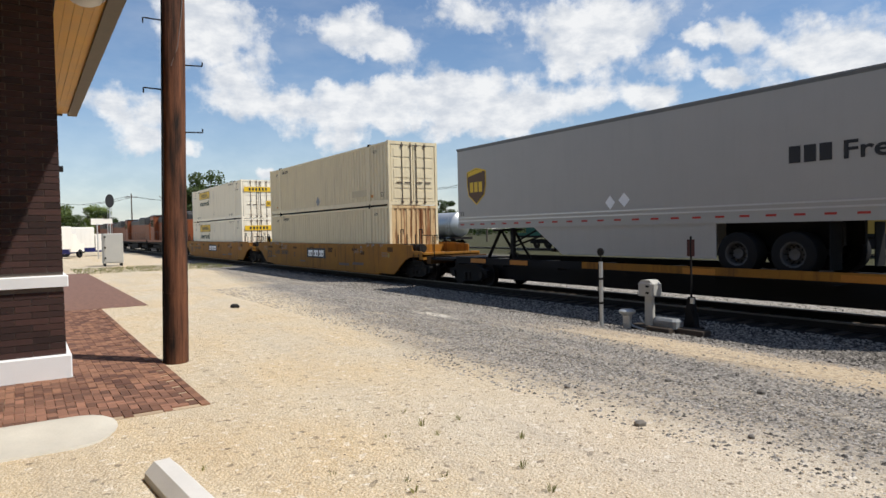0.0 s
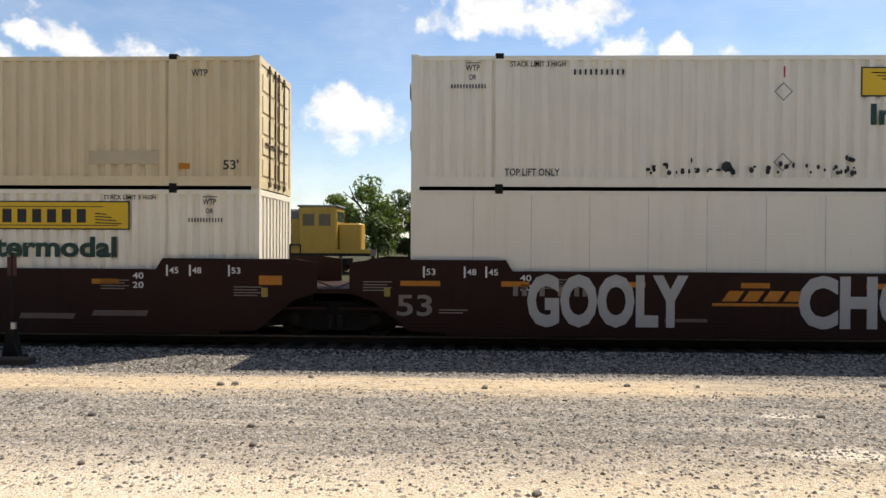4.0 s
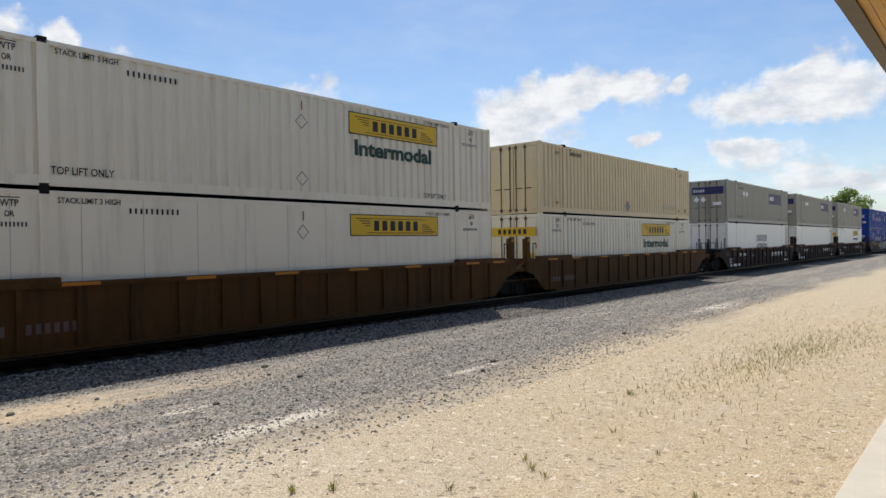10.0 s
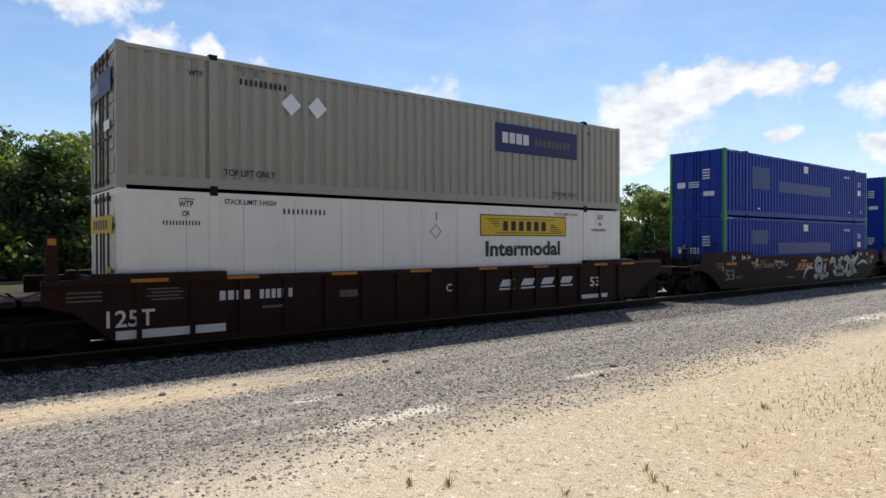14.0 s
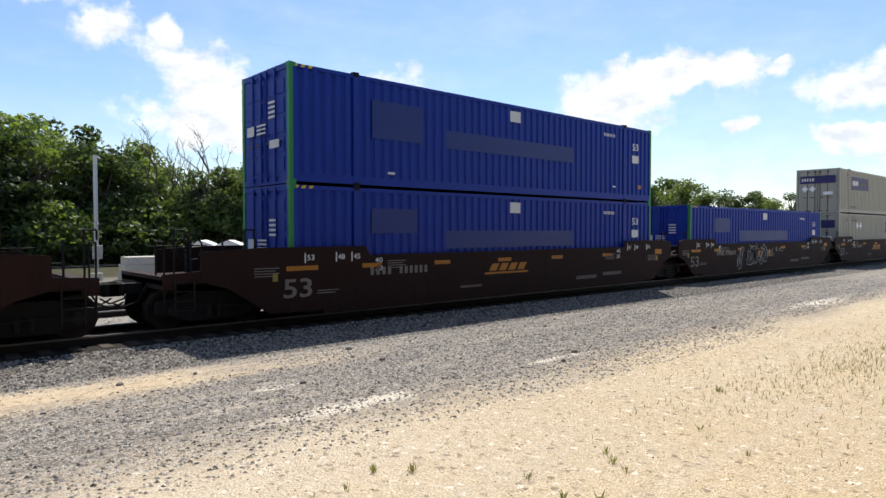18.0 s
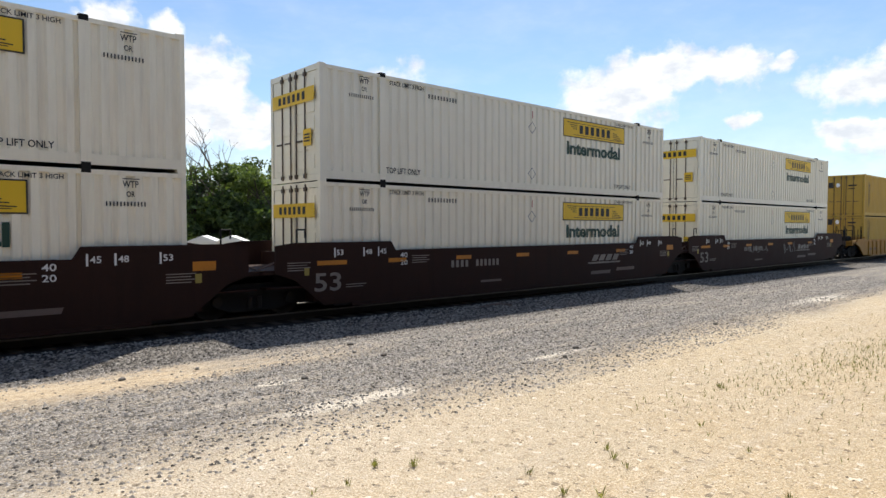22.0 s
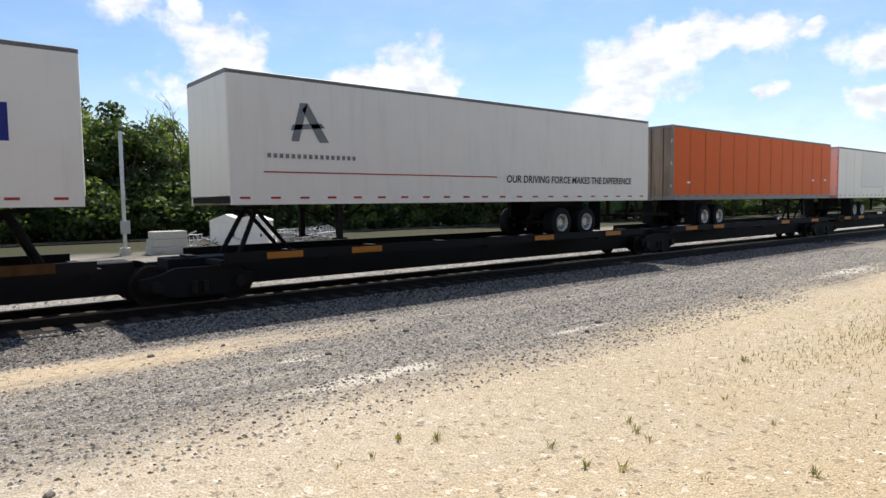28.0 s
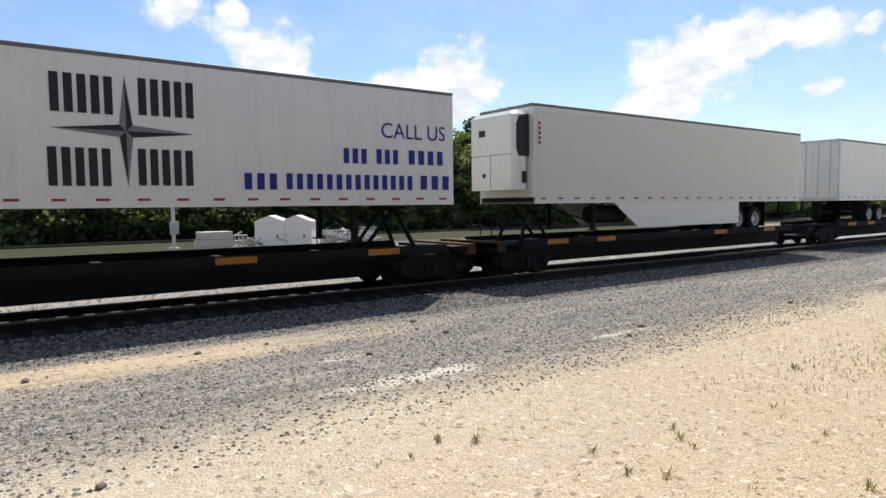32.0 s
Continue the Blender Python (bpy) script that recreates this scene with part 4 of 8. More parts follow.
def well_car(u, colour, ribbed, left, right, label, length=L53, marks="brown", late=False, panel=True, T=1.36):
    """One well of a container car; left and right: 'j' a joint shared with the next well, 'c' a coupled end."""
    ob = rolling("well_car", u, label, "railway car", "well cars of the train")
    L = length
    key = (round(L, 2), ribbed, left, right, marks, T)
    E, M = (1.54, 1.50) if marks == 'amber' else (1.74, 1.50)
    (ab, as_, ea), (bb, bs, eb) = [(0.0, 0.8, 1.3) if q == "j" else (0.6, 1.6, 2.2) for q in (left, right)]
    if ribbed:
        ring = [(-ab, 0.2), (L + bb, 0.2), (L + bs, 0.85), (L + eb, 0.98), (L + eb, T), (-ea, T), (-ea, 0.98), (-as_, 0.85)]
    else:
        ring = [(-ab, 0.2), (L + bb, 0.2), (L + bs, 0.85), (L + eb, 1.02), (L + eb, E - 0.07), (L + 0.8, E), (L - 2.05, E), (L - 2.2, M), (2.2, M), (2.05, E), (-0.8, E), (-ea, E - 0.07), (-ea, 1.02), (-as_, 0.85)]
    for s in (-1, 1):
        ya, yb = sorted((s * 1.47, s * 1.42))
        part("side_sheet", shared(("side_sheet", key, s), lambda: Geo().slab(ring, ya, yb), colour), colour, ob)
        zc = 1.36 if ribbed else 1.30
        yc, yd = sorted((s * 1.53, s * 1.32))
        if ribbed:
            part("top_chord", shared(("top_chord", key, s), lambda: Geo().box(-ea, L + eb, yc, yd, T, T + 0.1), colour), colour, ob)
            for x in ((-0.5, L - 2.1) if T > 1.3 else ()):
                part("stacking_rest", shared(("stacking_rest", s), lambda: Geo().box(0, 2.6, yc, yd, 1.464, 1.56, 0.02), colour), colour, ob).location.x = x
        else:
            part("top_chord", shared(("top_chord", key, s), lambda: Geo().box(2.45, L - 2.45, sorted((s * 1.475, s * 1.34))[0], sorted((s * 1.475, s * 1.34))[1], M - 0.06, M + 0.004), colour), colour, ob)
        part("bottom_sill", shared(("bottom_sill", key, s), lambda: Geo().box(0.8, L - 0.8, sorted((s * 1.49, s * 1.25))[0], sorted((s * 1.49, s * 1.25))[1], 0.12, 0.2), colour), colour, ob)
    if ribbed:
        n = max(8, round((L + 1.0) / 1.12))
        rib = shared(("rib", T), lambda: Geo().box(-0.045, 0.045, -1.53, -1.472, 0.22, T), colour)
        for i in range(n + 1):
            part("rib", rib, colour, ob).location.x = 0.35 + (L - 0.7) * i / n
    for x in (0.3, L / 2 - 0.3, L - 0.9):
        part("floor_beam", shared("floor_beam", lambda: Geo().box(0.0, 0.6, -1.4, 1.4, 0.14, 0.3), STEEL), STEEL, ob).location.x = x
    for side, x, way in ((left, 0.0, -1), (right, L, 1)):
        far = x + way * (1.66 if side == "j" else 3.0)
        a, b = sorted((x + way * 0.25, far))
        part("end_platform", Geo().box(a, b, -1.4, 1.4, 1.0, 1.1), colour, ob)
        part("end_bulkhead", Geo().box(*sorted((x + way * 0.12, x + way * 0.26)), -1.42, 1.42, 0.3, 1.45), colour, ob)
        part("brake_rigging", Geo().slab([(x + way * 1.1, 0.3), (x - way * 0.1, 0.22), (x + way * 0.3, 0.7), (x + way * 1.1, 0.97)][::way * -1], -1.0, -0.85), STEEL, ob)
        part("draft_sill", Geo().box(a, b, -0.35, 0.35, 0.78, 1.02), STEEL, ob)
        if side == "j":
            handrails(ob, (x + way * 0.7,), -1.38, 1.1, 2.05, STEEL)
            g = Geo().tube([(x + way * 1.0, -1.2, 1.1), (x + way * 1.2, -1.25, 1.28), (x + way * 1.6, -1.2, 1.12)], 0.025)
            part("brake_hose", g, FADED, ob)
            if ribbed:
                gx = x + way * 1.12
                part("corner_guide", Geo().box(gx - 0.1, gx + 0.1, -1.46, -1.36, 1.1, 2.3).box(gx - 0.04, gx + 0.04, -1.36, -1.2, 1.1, 2.25), colour, ob)
                paint(ob, "orange_tag", [rect(gx - 0.07, 2.12, 0.14, 0.12)], OMARK, ("n", -1.4635))
            part("crossover_step", Geo().box(*sorted((x + way * 0.6, x + way * 1.5)), -1.46, -1.05, 0.66, 0.70), colour, ob)
        else:
            part("end_frame", Geo().box(*sorted((x + way * 2.7, x + way * 3.0)), -1.45, 1.45, 0.9, 1.18), colour, ob)
            part("end_side", Geo().slab([(a, 1.0), (b, 1.0), (b, 1.22), (a, 1.36)] if way > 0 else [(a, 1.0), (b, 1.0), (b, 1.36), (a, 1.22)], -1.46, -1.40), colour, ob)
            handrails(ob, (x + way * 1.2, x + way * 2.75), -1.42, 1.1, 2.15, STEEL)
            part("handrail", Geo().tube([(x + way * 2.95, -1.42, 0.45), (x + way * 2.95, -1.42, 1.9), (x + way * 2.95, -0.9, 1.9), (x + way * 2.95, -0.9, 1.1)], 0.02), STEEL, ob)
            ladder(ob, x + way * 2.55 - 0.2, -1.47, 0.35, 1.15, m=WHEELM)
            for xa in (0.95, 1.7, 2.4):
                part("stanchion", Geo().cyl((x + way * xa, -1.40, 1.1), (x + way * xa, -1.40, 1.95), 0.022, n=6), STEEL, ob)
            for s, zg in ((-1, 1.52), (1, 1.75)):
                part("guard_rail", Geo().cyl((x + way * 0.95, s * 1.40, zg), (x + way * 2.4, s * 1.40, zg), 0.018, n=6), STEEL, ob)
            part("air_reservoir", Geo().cyl((x + way * 0.7, -0.55, 1.32), (x + way * 1.6, -0.55, 1.32), 0.2, n=12), STEEL, ob, smooth=True)
            part("brake_rod", Geo().tube([(x + way * 0.4, -0.9, 0.62), (x + way * 2.9, -0.9, 0.66)], 0.025).tube([(x + way * 0.4, -1.2, 0.42), (x + way * 2.6, -1.25, 0.5)], 0.02), STEEL, ob)
            if way < 0:
                brake_wheel(ob, x + way * 2.2, -0.8, 1.75)
                part("brake_stand", Geo().box(x + way * 2.2 - 0.06, x + way * 2.2 + 0.06, -0.78, -0.66, 1.1, 1.9), STEEL, ob)
            coupler(ob, x + way * 3.0, way)
    bogie(ob, -1.66 if left == "j" else -1.8)
    if right == "c":
        bogie(ob, L + 1.8)
    # stencils
    f = ("n", -1.4745) if not ribbed else ("n", -1.4745)
    top = ("n", -1.4745)
    light = WMARK if marks != "amber" else GREYM
    if marks in ("brown", "amber") and not ribbed:
        write(ob, "53", -0.28, 0.55, 0.76, 0.44, FADE2 if marks == "brown" else BLACK, f)
        for x, s in ((0.35, "53"), (1.22, "48"), (1.68, "45"), (L - 0.55, "53"), (L - 1.4, "48"), (L - 1.9, "45")):
            write(ob, s, x, 1.42, 0.2, 0.13, light, f)
            paint(ob, "size_tick", [rect(x - 0.07, 1.36, 0.04, 0.24)], light, f)
        for x in (2.55, L - 2.5):
            write(ob, "40", x - 0.2, 1.3, 0.24, 0.13, light, f)
            write(ob, "20", x - 0.2, 1.1, 0.24, 0.13, light, f)
        for x in (-0.2, 1.95, 4.4, 7.0, 9.6, L - 3.6, L + 0.05):
            big = x > L
            paint(ob, "orange_stripe", [rect(x, 1.18, 0.5 if big else 0.85 if x < 0 else 0.6, 0.2 if big else 0.11)], OMARK if marks == "brown" else AMBERD, f, "orange reflector stripe")
        if marks == "brown":
            paint(ob, "number_marking", bars(*((4.2, 0.95) if late else (2.2, 0.98)), 0.75, 0.2, 4) + bars(*((5.2, 0.95) if late else (3.15, 0.98)), 1.05, 0.2, 6), FADE2, f, "faded car number bars")
            paint(ob, "emblem", bars(11.0 if late else 6.6, 0.9, 1.7, 0.22, 4, 0.25, 0.15) + [rect(10.8 if late else 6.4, 0.8, 2.0, 0.06)], FADE2 if late else OMARK, f, "faded road name shapes")
        else:
            if panel:
                paint(ob, "name_panel", [rect(6.58, 0.70, 2.68, 0.54)], BLACK, f, "black panel with pale name shapes")
                fp = ("n", -1.4765)
                for q in range(3):
                    paint(ob, "name_shape", [rect(6.78 + q * 0.78, 0.79, 0.62, 0.34, 0.06)], PALEM, fp)
                    paint(ob, "name_shape", [rect(6.78 + q * 0.78 + 0.1, 0.86, 0.1, 0.14), rect(6.78 + q * 0.78 + 0.42, 0.86, 0.12, 0.14)], BLACK, ("n", -1.4785))
            else:
                paint(ob, "number_marking", bars(9.7, 0.78, 0.95, 0.24, 4, 0.3) + bars(10.9, 0.8, 1.4, 0.24, 6, 0.3), PALEM, f, "pale car number bars")
            paint(ob, "emblem", [rect(4.5, 0.72, 0.06, 0.22), rect(4.5, 0.72, 0.22, 0.05), rect(4.5, 0.9, 0.22, 0.05)], BLACK, f)
            paint(ob, "number_marking", bars(1.2, 0.8, 0.9, 0.24, 4) + bars(2.4, 0.8, 1.2, 0.24, 6), BLACK, f)
            paint(ob, "rust_patch", [rect(10.5, 0.82, 0.07, 0.4), rect(13.5, 1.0, 0.4, 0.16), rect(9.6, 1.05, 0.55, 0.12)], AMBERD, f)
        for x, z, n_ in ((0.62, 0.66, 2), (-1.0, 1.25, 4), (L - 0.5, 1.12, 4), (L - 3.4, 1.25, 4), (2.75, 1.32, 4)):
            paint(ob, "small_print", [rect(x, z - k * 0.06, 0.62 - 0.1 * (k % 2), 0.022) for k in range(n_)], FADE2, f)
        paint(ob, "yellow_tag", [rect(L + 0.1, 0.92, 0.14, 0.2), rect(-0.55, 0.95, 0.13, 0.18)], YTAG, ("n", -1.4765), "small yellow tag")
        paint(ob, "scuff", [rect(L - 5.2 + k * 1.6, 0.42 + 0.07 * (k % 2), 1.2, 0.12, 0.05) for k in range(2)] + [rect(5.4, 0.45, 0.9, 0.07)], FADED, f)
    elif ribbed:
        z = 1.49
        tf = ("n", -1.532)
        for x in (0.2, 2.1, 4.6, 6.9, 9.3, 11.5, L - 1.7, L - 0.2):
            paint(ob, "orange_stripe", [rect(x, T + 0.02, 0.7, 0.07)], OMARK, ("n", -1.5325), "orange reflector stripe")
        if marks == "brown":
            write(ob, "125T", -0.23, 0.52, 0.88, 0.32, WMARK, f)
            write(ob, "53", 14.28, 0.70, 0.5, 0.3, WMARK, f)
            write(ob, "C", 8.15, 0.82, 0.2, 0.2, WMARK, f)
            paint(ob, "white_label", [rect(-0.07, 0.27, 1.4, 0.17), rect(1.36, 0.27, 0.72, 0.17), rect(13.7, 0.3, 1.5, 0.13)], WMARK, ("n", -1.4765), "white label strip")
            paint(ob, "number_marking", bars(1.95, 0.93, 0.72, 0.2, 4, 0.3) + bars(2.84, 0.92, 0.82, 0.2, 6, 0.3), WMARK, f, "white car number bars")
            paint(ob, "emblem", [rect(10.14 + k * 0.88, 0.86, 0.5, 0.2, 0.14) for k in range(4)] + [rect(10.14 + k * 0.88, 0.76, 0.62, 0.05) for k in range(4)], WMARK, f, "white road name shapes")
            paint(ob, "small_print", [rect(0.5 + (k % 2) * 0.08, 1.22 - k * 0.07, 0.62, 0.03) for k in range(4)] + [rect(-0.9, 1.2 - k * 0.08, 0.6, 0.03) for k in range(3)] + [rect(2.9, 0.7, 0.55, 0.06), rect(4.85, 0.84, 0.5, 0.17)], FADED, f)
        else:
            paint(ob, "number_marking", bars(0.4, 0.5, 0.85, 0.2, 4) + bars(1.5, 0.5, 0.95, 0.2, 6), FADED, f, "grey car number bars")
    return ob


SCRAWL = mat("chalky_spray_line", (0.34, 0.33, 0.31), 0.7, var=0.25, bump=0)


def scrawl(ob, u, z, w, h, material, seed):
    """One thin sprayed line that loops along a car's side, no words."""
    r = random.Random(seed)
    loops = max(4, int(w / 0.32))
    pts = []
    amp, lean = 0.5, 0.3
    for k in range(loops * 14 + 1):
        t = k / (loops * 14)
        if k % 14 == 0:
            amp, lean = r.uniform(0.28, 0.52), r.uniform(0.1, 0.6)
        a = 2 * math.pi * k / 14
        pts.append((u + t * w + (0.11 + 0.05 * lean) * math.sin(a * 0.5 + lean) + 0.05 * math.cos(a), z + h * (0.5 + amp * math.sin(a) + 0.1 * math.sin(a * 0.37 + seed))))
    line = []
    for a, b in zip(pts, pts[1:]):
        d = math.hypot(b[0] - a[0], b[1] - a[1]) or 1.0
        nx, nz = (a[1] - b[1]) / d * 0.011, (b[0] - a[0]) / d * 0.011
        line.append([(a[0] + nx, a[1] + nz), (a[0] - nx, a[1] - nz), (b[0] - nx, b[1] - nz), (b[0] + nx, b[1] + nz)])
    paint(ob, "graffiti", line, material, ("n", -1.477), "thin pale sprayed scrawl")


def tag(ob, words, u, z, w, h, material, outline=None, lean=0.0):
    """Fat sprayed letters, with a wider edge behind them where one is given."""
    if outline:
        o = write(ob, words, u - 0.06, z - 0.03, w + 0.12, h + 0.05, outline, ("n", -1.4755), 0.075, lean, "edge of sprayed letters")
        o.name = "graffiti_outline"
    o = write(ob, words, u, z, w, h, material, ("n", -1.477), 0.045, lean, "fat sprayed letters")
    o.name = "graffiti"


def ribbon(pts, wide):
    """Quads along a line, wide in its middle and thin at its ends."""
    out = []
    n = len(pts) - 1
    for i in range(n):
        a, b = pts[i], pts[i + 1]
        d = math.hypot(b[0] - a[0], b[1] - a[1]) or 1.0
        nx, nz = (a[1] - b[1]) / d, (b[0] - a[0]) / d
        ra, rb = [wide * (0.35 + 0.65 * math.sin(math.pi * k / n)) for k in (i, i + 1)]
        out.append([(a[0] + nx * ra, a[1] + nz * ra), (a[0] - nx * ra, a[1] - nz * ra), (b[0] - nx * rb, b[1] - nz * rb), (b[0] + nx * rb, b[1] + nz * rb)])
    return out


def graffiti(ob, u, z, n, w, h, material, seed, outline=None):
    """A sprayed piece: bent fat strokes that lean on one another, no words."""
    r = random.Random(seed)
    s = w / n
    fat, edge, cut = [], [], []
    for i in range(n * 2):
        x, zc = u + (i * 0.5 + 0.4) * s, z + h * (0.5 + r.uniform(-0.08, 0.08))
        a0, turn = r.uniform(0, 6.28), r.choice((-1, 1)) * r.uniform(2.2, 4.2)
        ra, rb, lean = s * r.uniform(0.36, 0.62), h * r.uniform(0.36, 0.5), r.uniform(-0.1, 0.3)
        pts = []
        for q in range(13):
            t = a0 + turn * q / 12
            k = 1.0 + 0.14 * math.sin(3 * t + i)
            zz = rb * k * math.sin(t)
            pts.append((x + ra * k * math.cos(t) + lean * zz, min(z + h, max(z, zc + zz))))
        fat += ribbon(pts, 0.17 * min(s, h))
        edge += ribbon(pts, 0.17 * min(s, h) + 0.05)
        cut += ribbon([(p[0] + 0.02, p[1] - 0.03) for p in pts[2:11]], 0.016)
    if outline:
        paint(ob, "graffiti_outline", edge, outline, ("n", -1.4755))
    paint(ob, "graffiti", fat, material, ("n", -1.477), "sprayed piece of bent fat strokes")
    paint(ob, "graffiti_line", cut, BLACK, ("n", -1.4785))


# wells: place, paint, ribbed, ends, label
smooth_label = "grimy oxide-brown smooth-sided well car with faded stencils"
AMB_LABEL = "weathered amber well car with rust streaks"
cars = {}
for key, u, paint_m, ribbed, le, ri, label, marks in (
        ("a0", -64.18, AMBER, False, "c", "c", AMB_LABEL, "amber"),
        ("a1", -41.4, AMBER, False, "c", "c", AMB_LABEL, "amber"),
        ("w1", 36.99, AMBERD, True, "c", "c", "grimy amber-brown ribbed well car", "grime"),
        ("t2", 60.5, BROWN, False, "c", "j", smooth_label, "brown"),
        ("j2", 79.95, BROWN, False, "j", "j", "oxide-brown well car with large silver graffiti", "brown"),
        ("s1", 99.28, BROWN, False, "j", "c", "oxide-brown well car with pale graffiti", "brown"),
        ("t3", 122.89, AMBER, False, "c", "j", AMB_LABEL, "amber"),
        ("t4", 142.4, AMBER, False, "j", "j", AMB_LABEL, "amber"),
        ("sj", 161.85, AMBER, False, "j", "c", AMB_LABEL, "amber"),
        ("j3", 185.39, AMBERD, True, "c", "j", "grimy amber ribbed well car", "grime"),
        ("j4", 204.85, AMBERD, True, "j", "j", "grimy amber ribbed well car", "grime"),
        ("t5", 224.31, AMBERD, True, "j", "c", "grimy amber ribbed well car", "grime"),
        ("f1", 247.55, BROWN, True, "c", "j", "oxide-brown ribbed well car with white stencils", "brown"),
        ("f2", 266.9, BROWN, True, "j", "j", "oxide-brown ribbed well car with white stencils", "brown"),
        ("f3", 286.3, BROWN, True, "j", "c", "oxide-brown ribbed well car with white stencils", "brown"),
        ("b1", 309.74, BROWN, False, "c", "j", "oxide-brown well car with grey graffiti", "brown"),
        ("b2", 329.19, BROWN, False, "j", "j", "oxide-brown well car with green graffiti", "brown"),
        ("cr", 348.6, BROWN, False, "j", "c", smooth_label, "brown"),
        ("b3", 371.92, BROWN, False, "c", "j", smooth_label, "brown"),
        ("bs", 391.34, BROWN, False, "j", "j", "oxide-brown well car with dark outlined graffiti", "brown"),
        ("gr", 410.83, BROWN, False, "j", "c", smooth_label, "brown"),
        ("j5", 434.3, BROWN, False, "c", "j", smooth_label, "brown"),
        ("j6", 453.7, BROWN, False, "j", "j", smooth_label, "brown"),
        ("j7", 473.05, BROWN, False, "j", "c", "oxide-brown well car with scrawled graffiti", "brown")):
    cars[key] = well_car(u, paint_m, ribbed, le, ri, label, marks=marks, late=key in ("j5", "j6", "j7"), panel=key != "sj")
cars["msc"] = well_car(496.5, mat("amber_paint", (0.36, 0.17, 0.02), 0.6, streak=0.35, var=0.14), True, "c", "c", "amber ribbed short well car", length=12.19, marks="grime", T=1.14)
tag(cars["j2"], "GOOLY", 2.5, 0.40, 3.4, 1.0, SPRAY)
tag(cars["j2"], "CHON", 8.2, 0.40, 3.5, 1.0, SPRAY)
graffiti(cars["s1"], 5.1, 0.35, 4, 2.6, 0.95, SPRAY, 8)
graffiti(cars["s1"], 12.0, 0.35, 4, 2.4, 0.8, FADED, 9)
graffiti(cars["b1"], 8.3, 0.38, 6, 6.0, 0.98, SPRAY, 12, SPRAYT)
paint(cars["b1"], "graffiti", ribbon([(8.4, 0.85), (7.9, 0.92), (7.5, 0.75), (7.25, 0.36)], 0.09) + ribbon([(14.2, 0.9), (14.9, 1.08), (15.4, 1.05), (15.7, 0.86)], 0.09), SPRAY, ("n", -1.477), "curled ends of the sprayed piece")
scrawl(cars["b1"], 4.05, 0.95, 1.4, 0.4, WMARK, 13)
graffiti(cars["b2"], 9.0, 0.35, 5, 4.4, 0.9, SPRAYG, 14, SPRAYT)
graffiti(cars["bs"], 4.4, 0.40, 5, 3.4, 1.0, BLACK, 16, SPRAY)
scrawl(cars["bs"], 2.45, 1.0, 1.3, 0.3, SCRAWL, 27)
scrawl(cars["bs"], 8.05, 0.75, 0.6, 0.5, SCRAWL, 28)
scrawl(cars["bs"], 8.8, 1.0, 1.0, 0.28, SCRAWL, 29)
graffiti(cars["cr"], 3.5, 0.5, 3, 1.6, 0.5, FADED, 19)
scrawl(cars["j7"], 4.6, 0.86, 2.3, 0.34, SCRAWL, 21)
scrawl(cars["j7"], 8.9, 0.74, 1.7, 0.5, SCRAWL, 22)
scrawl(cars["j7"], 10.9, 0.92, 1.5, 0.3, SCRAWL, 24)
graffiti(cars["gr"], 12.6, 0.45, 3, 1.2, 0.5, FADED, 23)

# containers
ZL, ZU = 0.36, 3.262
white_label = "white corrugated container with a yellow name panel"


def white_box(u, z, words=True, flip=False, style="corr", colour=WHITE, doors="f"):
    ob = container(u, z, colour, style, white_label, doors)
    yellow_container_marks(ob, flip, words, style != "corr")
    yellow_doors(ob, doors)
    return ob


def tan_box(u, z, doors="f", rusty=False, colour=TANP, label="tan corrugated container with a grey diamond placard"):
    ob = container(u, z, colour, "corr", label, doors, rusty=rusty)
    tan_marks(ob)
    return ob


def cold_box(u, z, nose, label="cream smooth-sided refrigerated container with an open end frame", colour=CREAM):
    ob = container(u, z, colour, "flat", label, "r" if nose == "f" else "f", nose=nose)
    x = 0.9 if nose == "f" else L53 - 1.75
    paint(ob, "number_marking", bars(x + (0.2 if nose == "f" else 0), 2.42, 0.8, 0.16, 9), BLACK, ("n", YN))
    return ob


white_box(-64.18, ZL, flip=True, doors="r")
white_box(-64.18, ZU, flip=True, doors="r")
tan_box(-41.4, ZL, "f", True, TANL)
ob = container(-41.4, ZU, TANL, "corr", "tan corrugated container with shut doors", "r")
tan_marks(ob)
white_box(-2.6, 1.24, flip=True, doors="r")
tan_box(16.0, 1.24, "f", True, TANP, "tan corrugated container with a rust-streaked end")
ob = cold_box(36.99, ZL, "r", "white smooth-sided refrigerated container with an open machine bay", TRAILER)
write(ob, "WTP", L53 - 1.75, 2.6, 0.3, 0.12, BLACK, ("n", YN))
write(ob, "STACK LIMIT 3 HIGH", L53 - 3.9, 2.66, 1.2, 0.1, BLACK, ("n", YN))
write(ob, "53 ft", 0.55, 2.2, 0.35, 0.15, BLACK, ("n", YN))
ob = cold_box(36.99, ZU, "f")
paint(ob, "hatch_outline", [rect(2.5, 1.95, 0.6, 0.03), rect(2.5, 2.5, 0.6, 0.03), rect(2.5, 1.95, 0.03, 0.58), rect(3.07, 1.95, 0.03, 0.58)], GREYM, ("n", -1.295))
paint(ob, "hatch_outline", [rect(14.9, 0.35, 0.6, 0.03), rect(14.9, 1.05, 0.6, 0.03), rect(14.9, 0.35, 0.03, 0.7), rect(15.47, 0.35, 0.03, 0.72)], GREYM, ("n", -1.295))
white_box(60.5, ZL, flip=False)
tan_box(60.5, ZU, "r")
cold_box(79.95, ZL, "r")
ob = white_box(79.95, ZU, colour=CREAM)
r = random.Random(4)
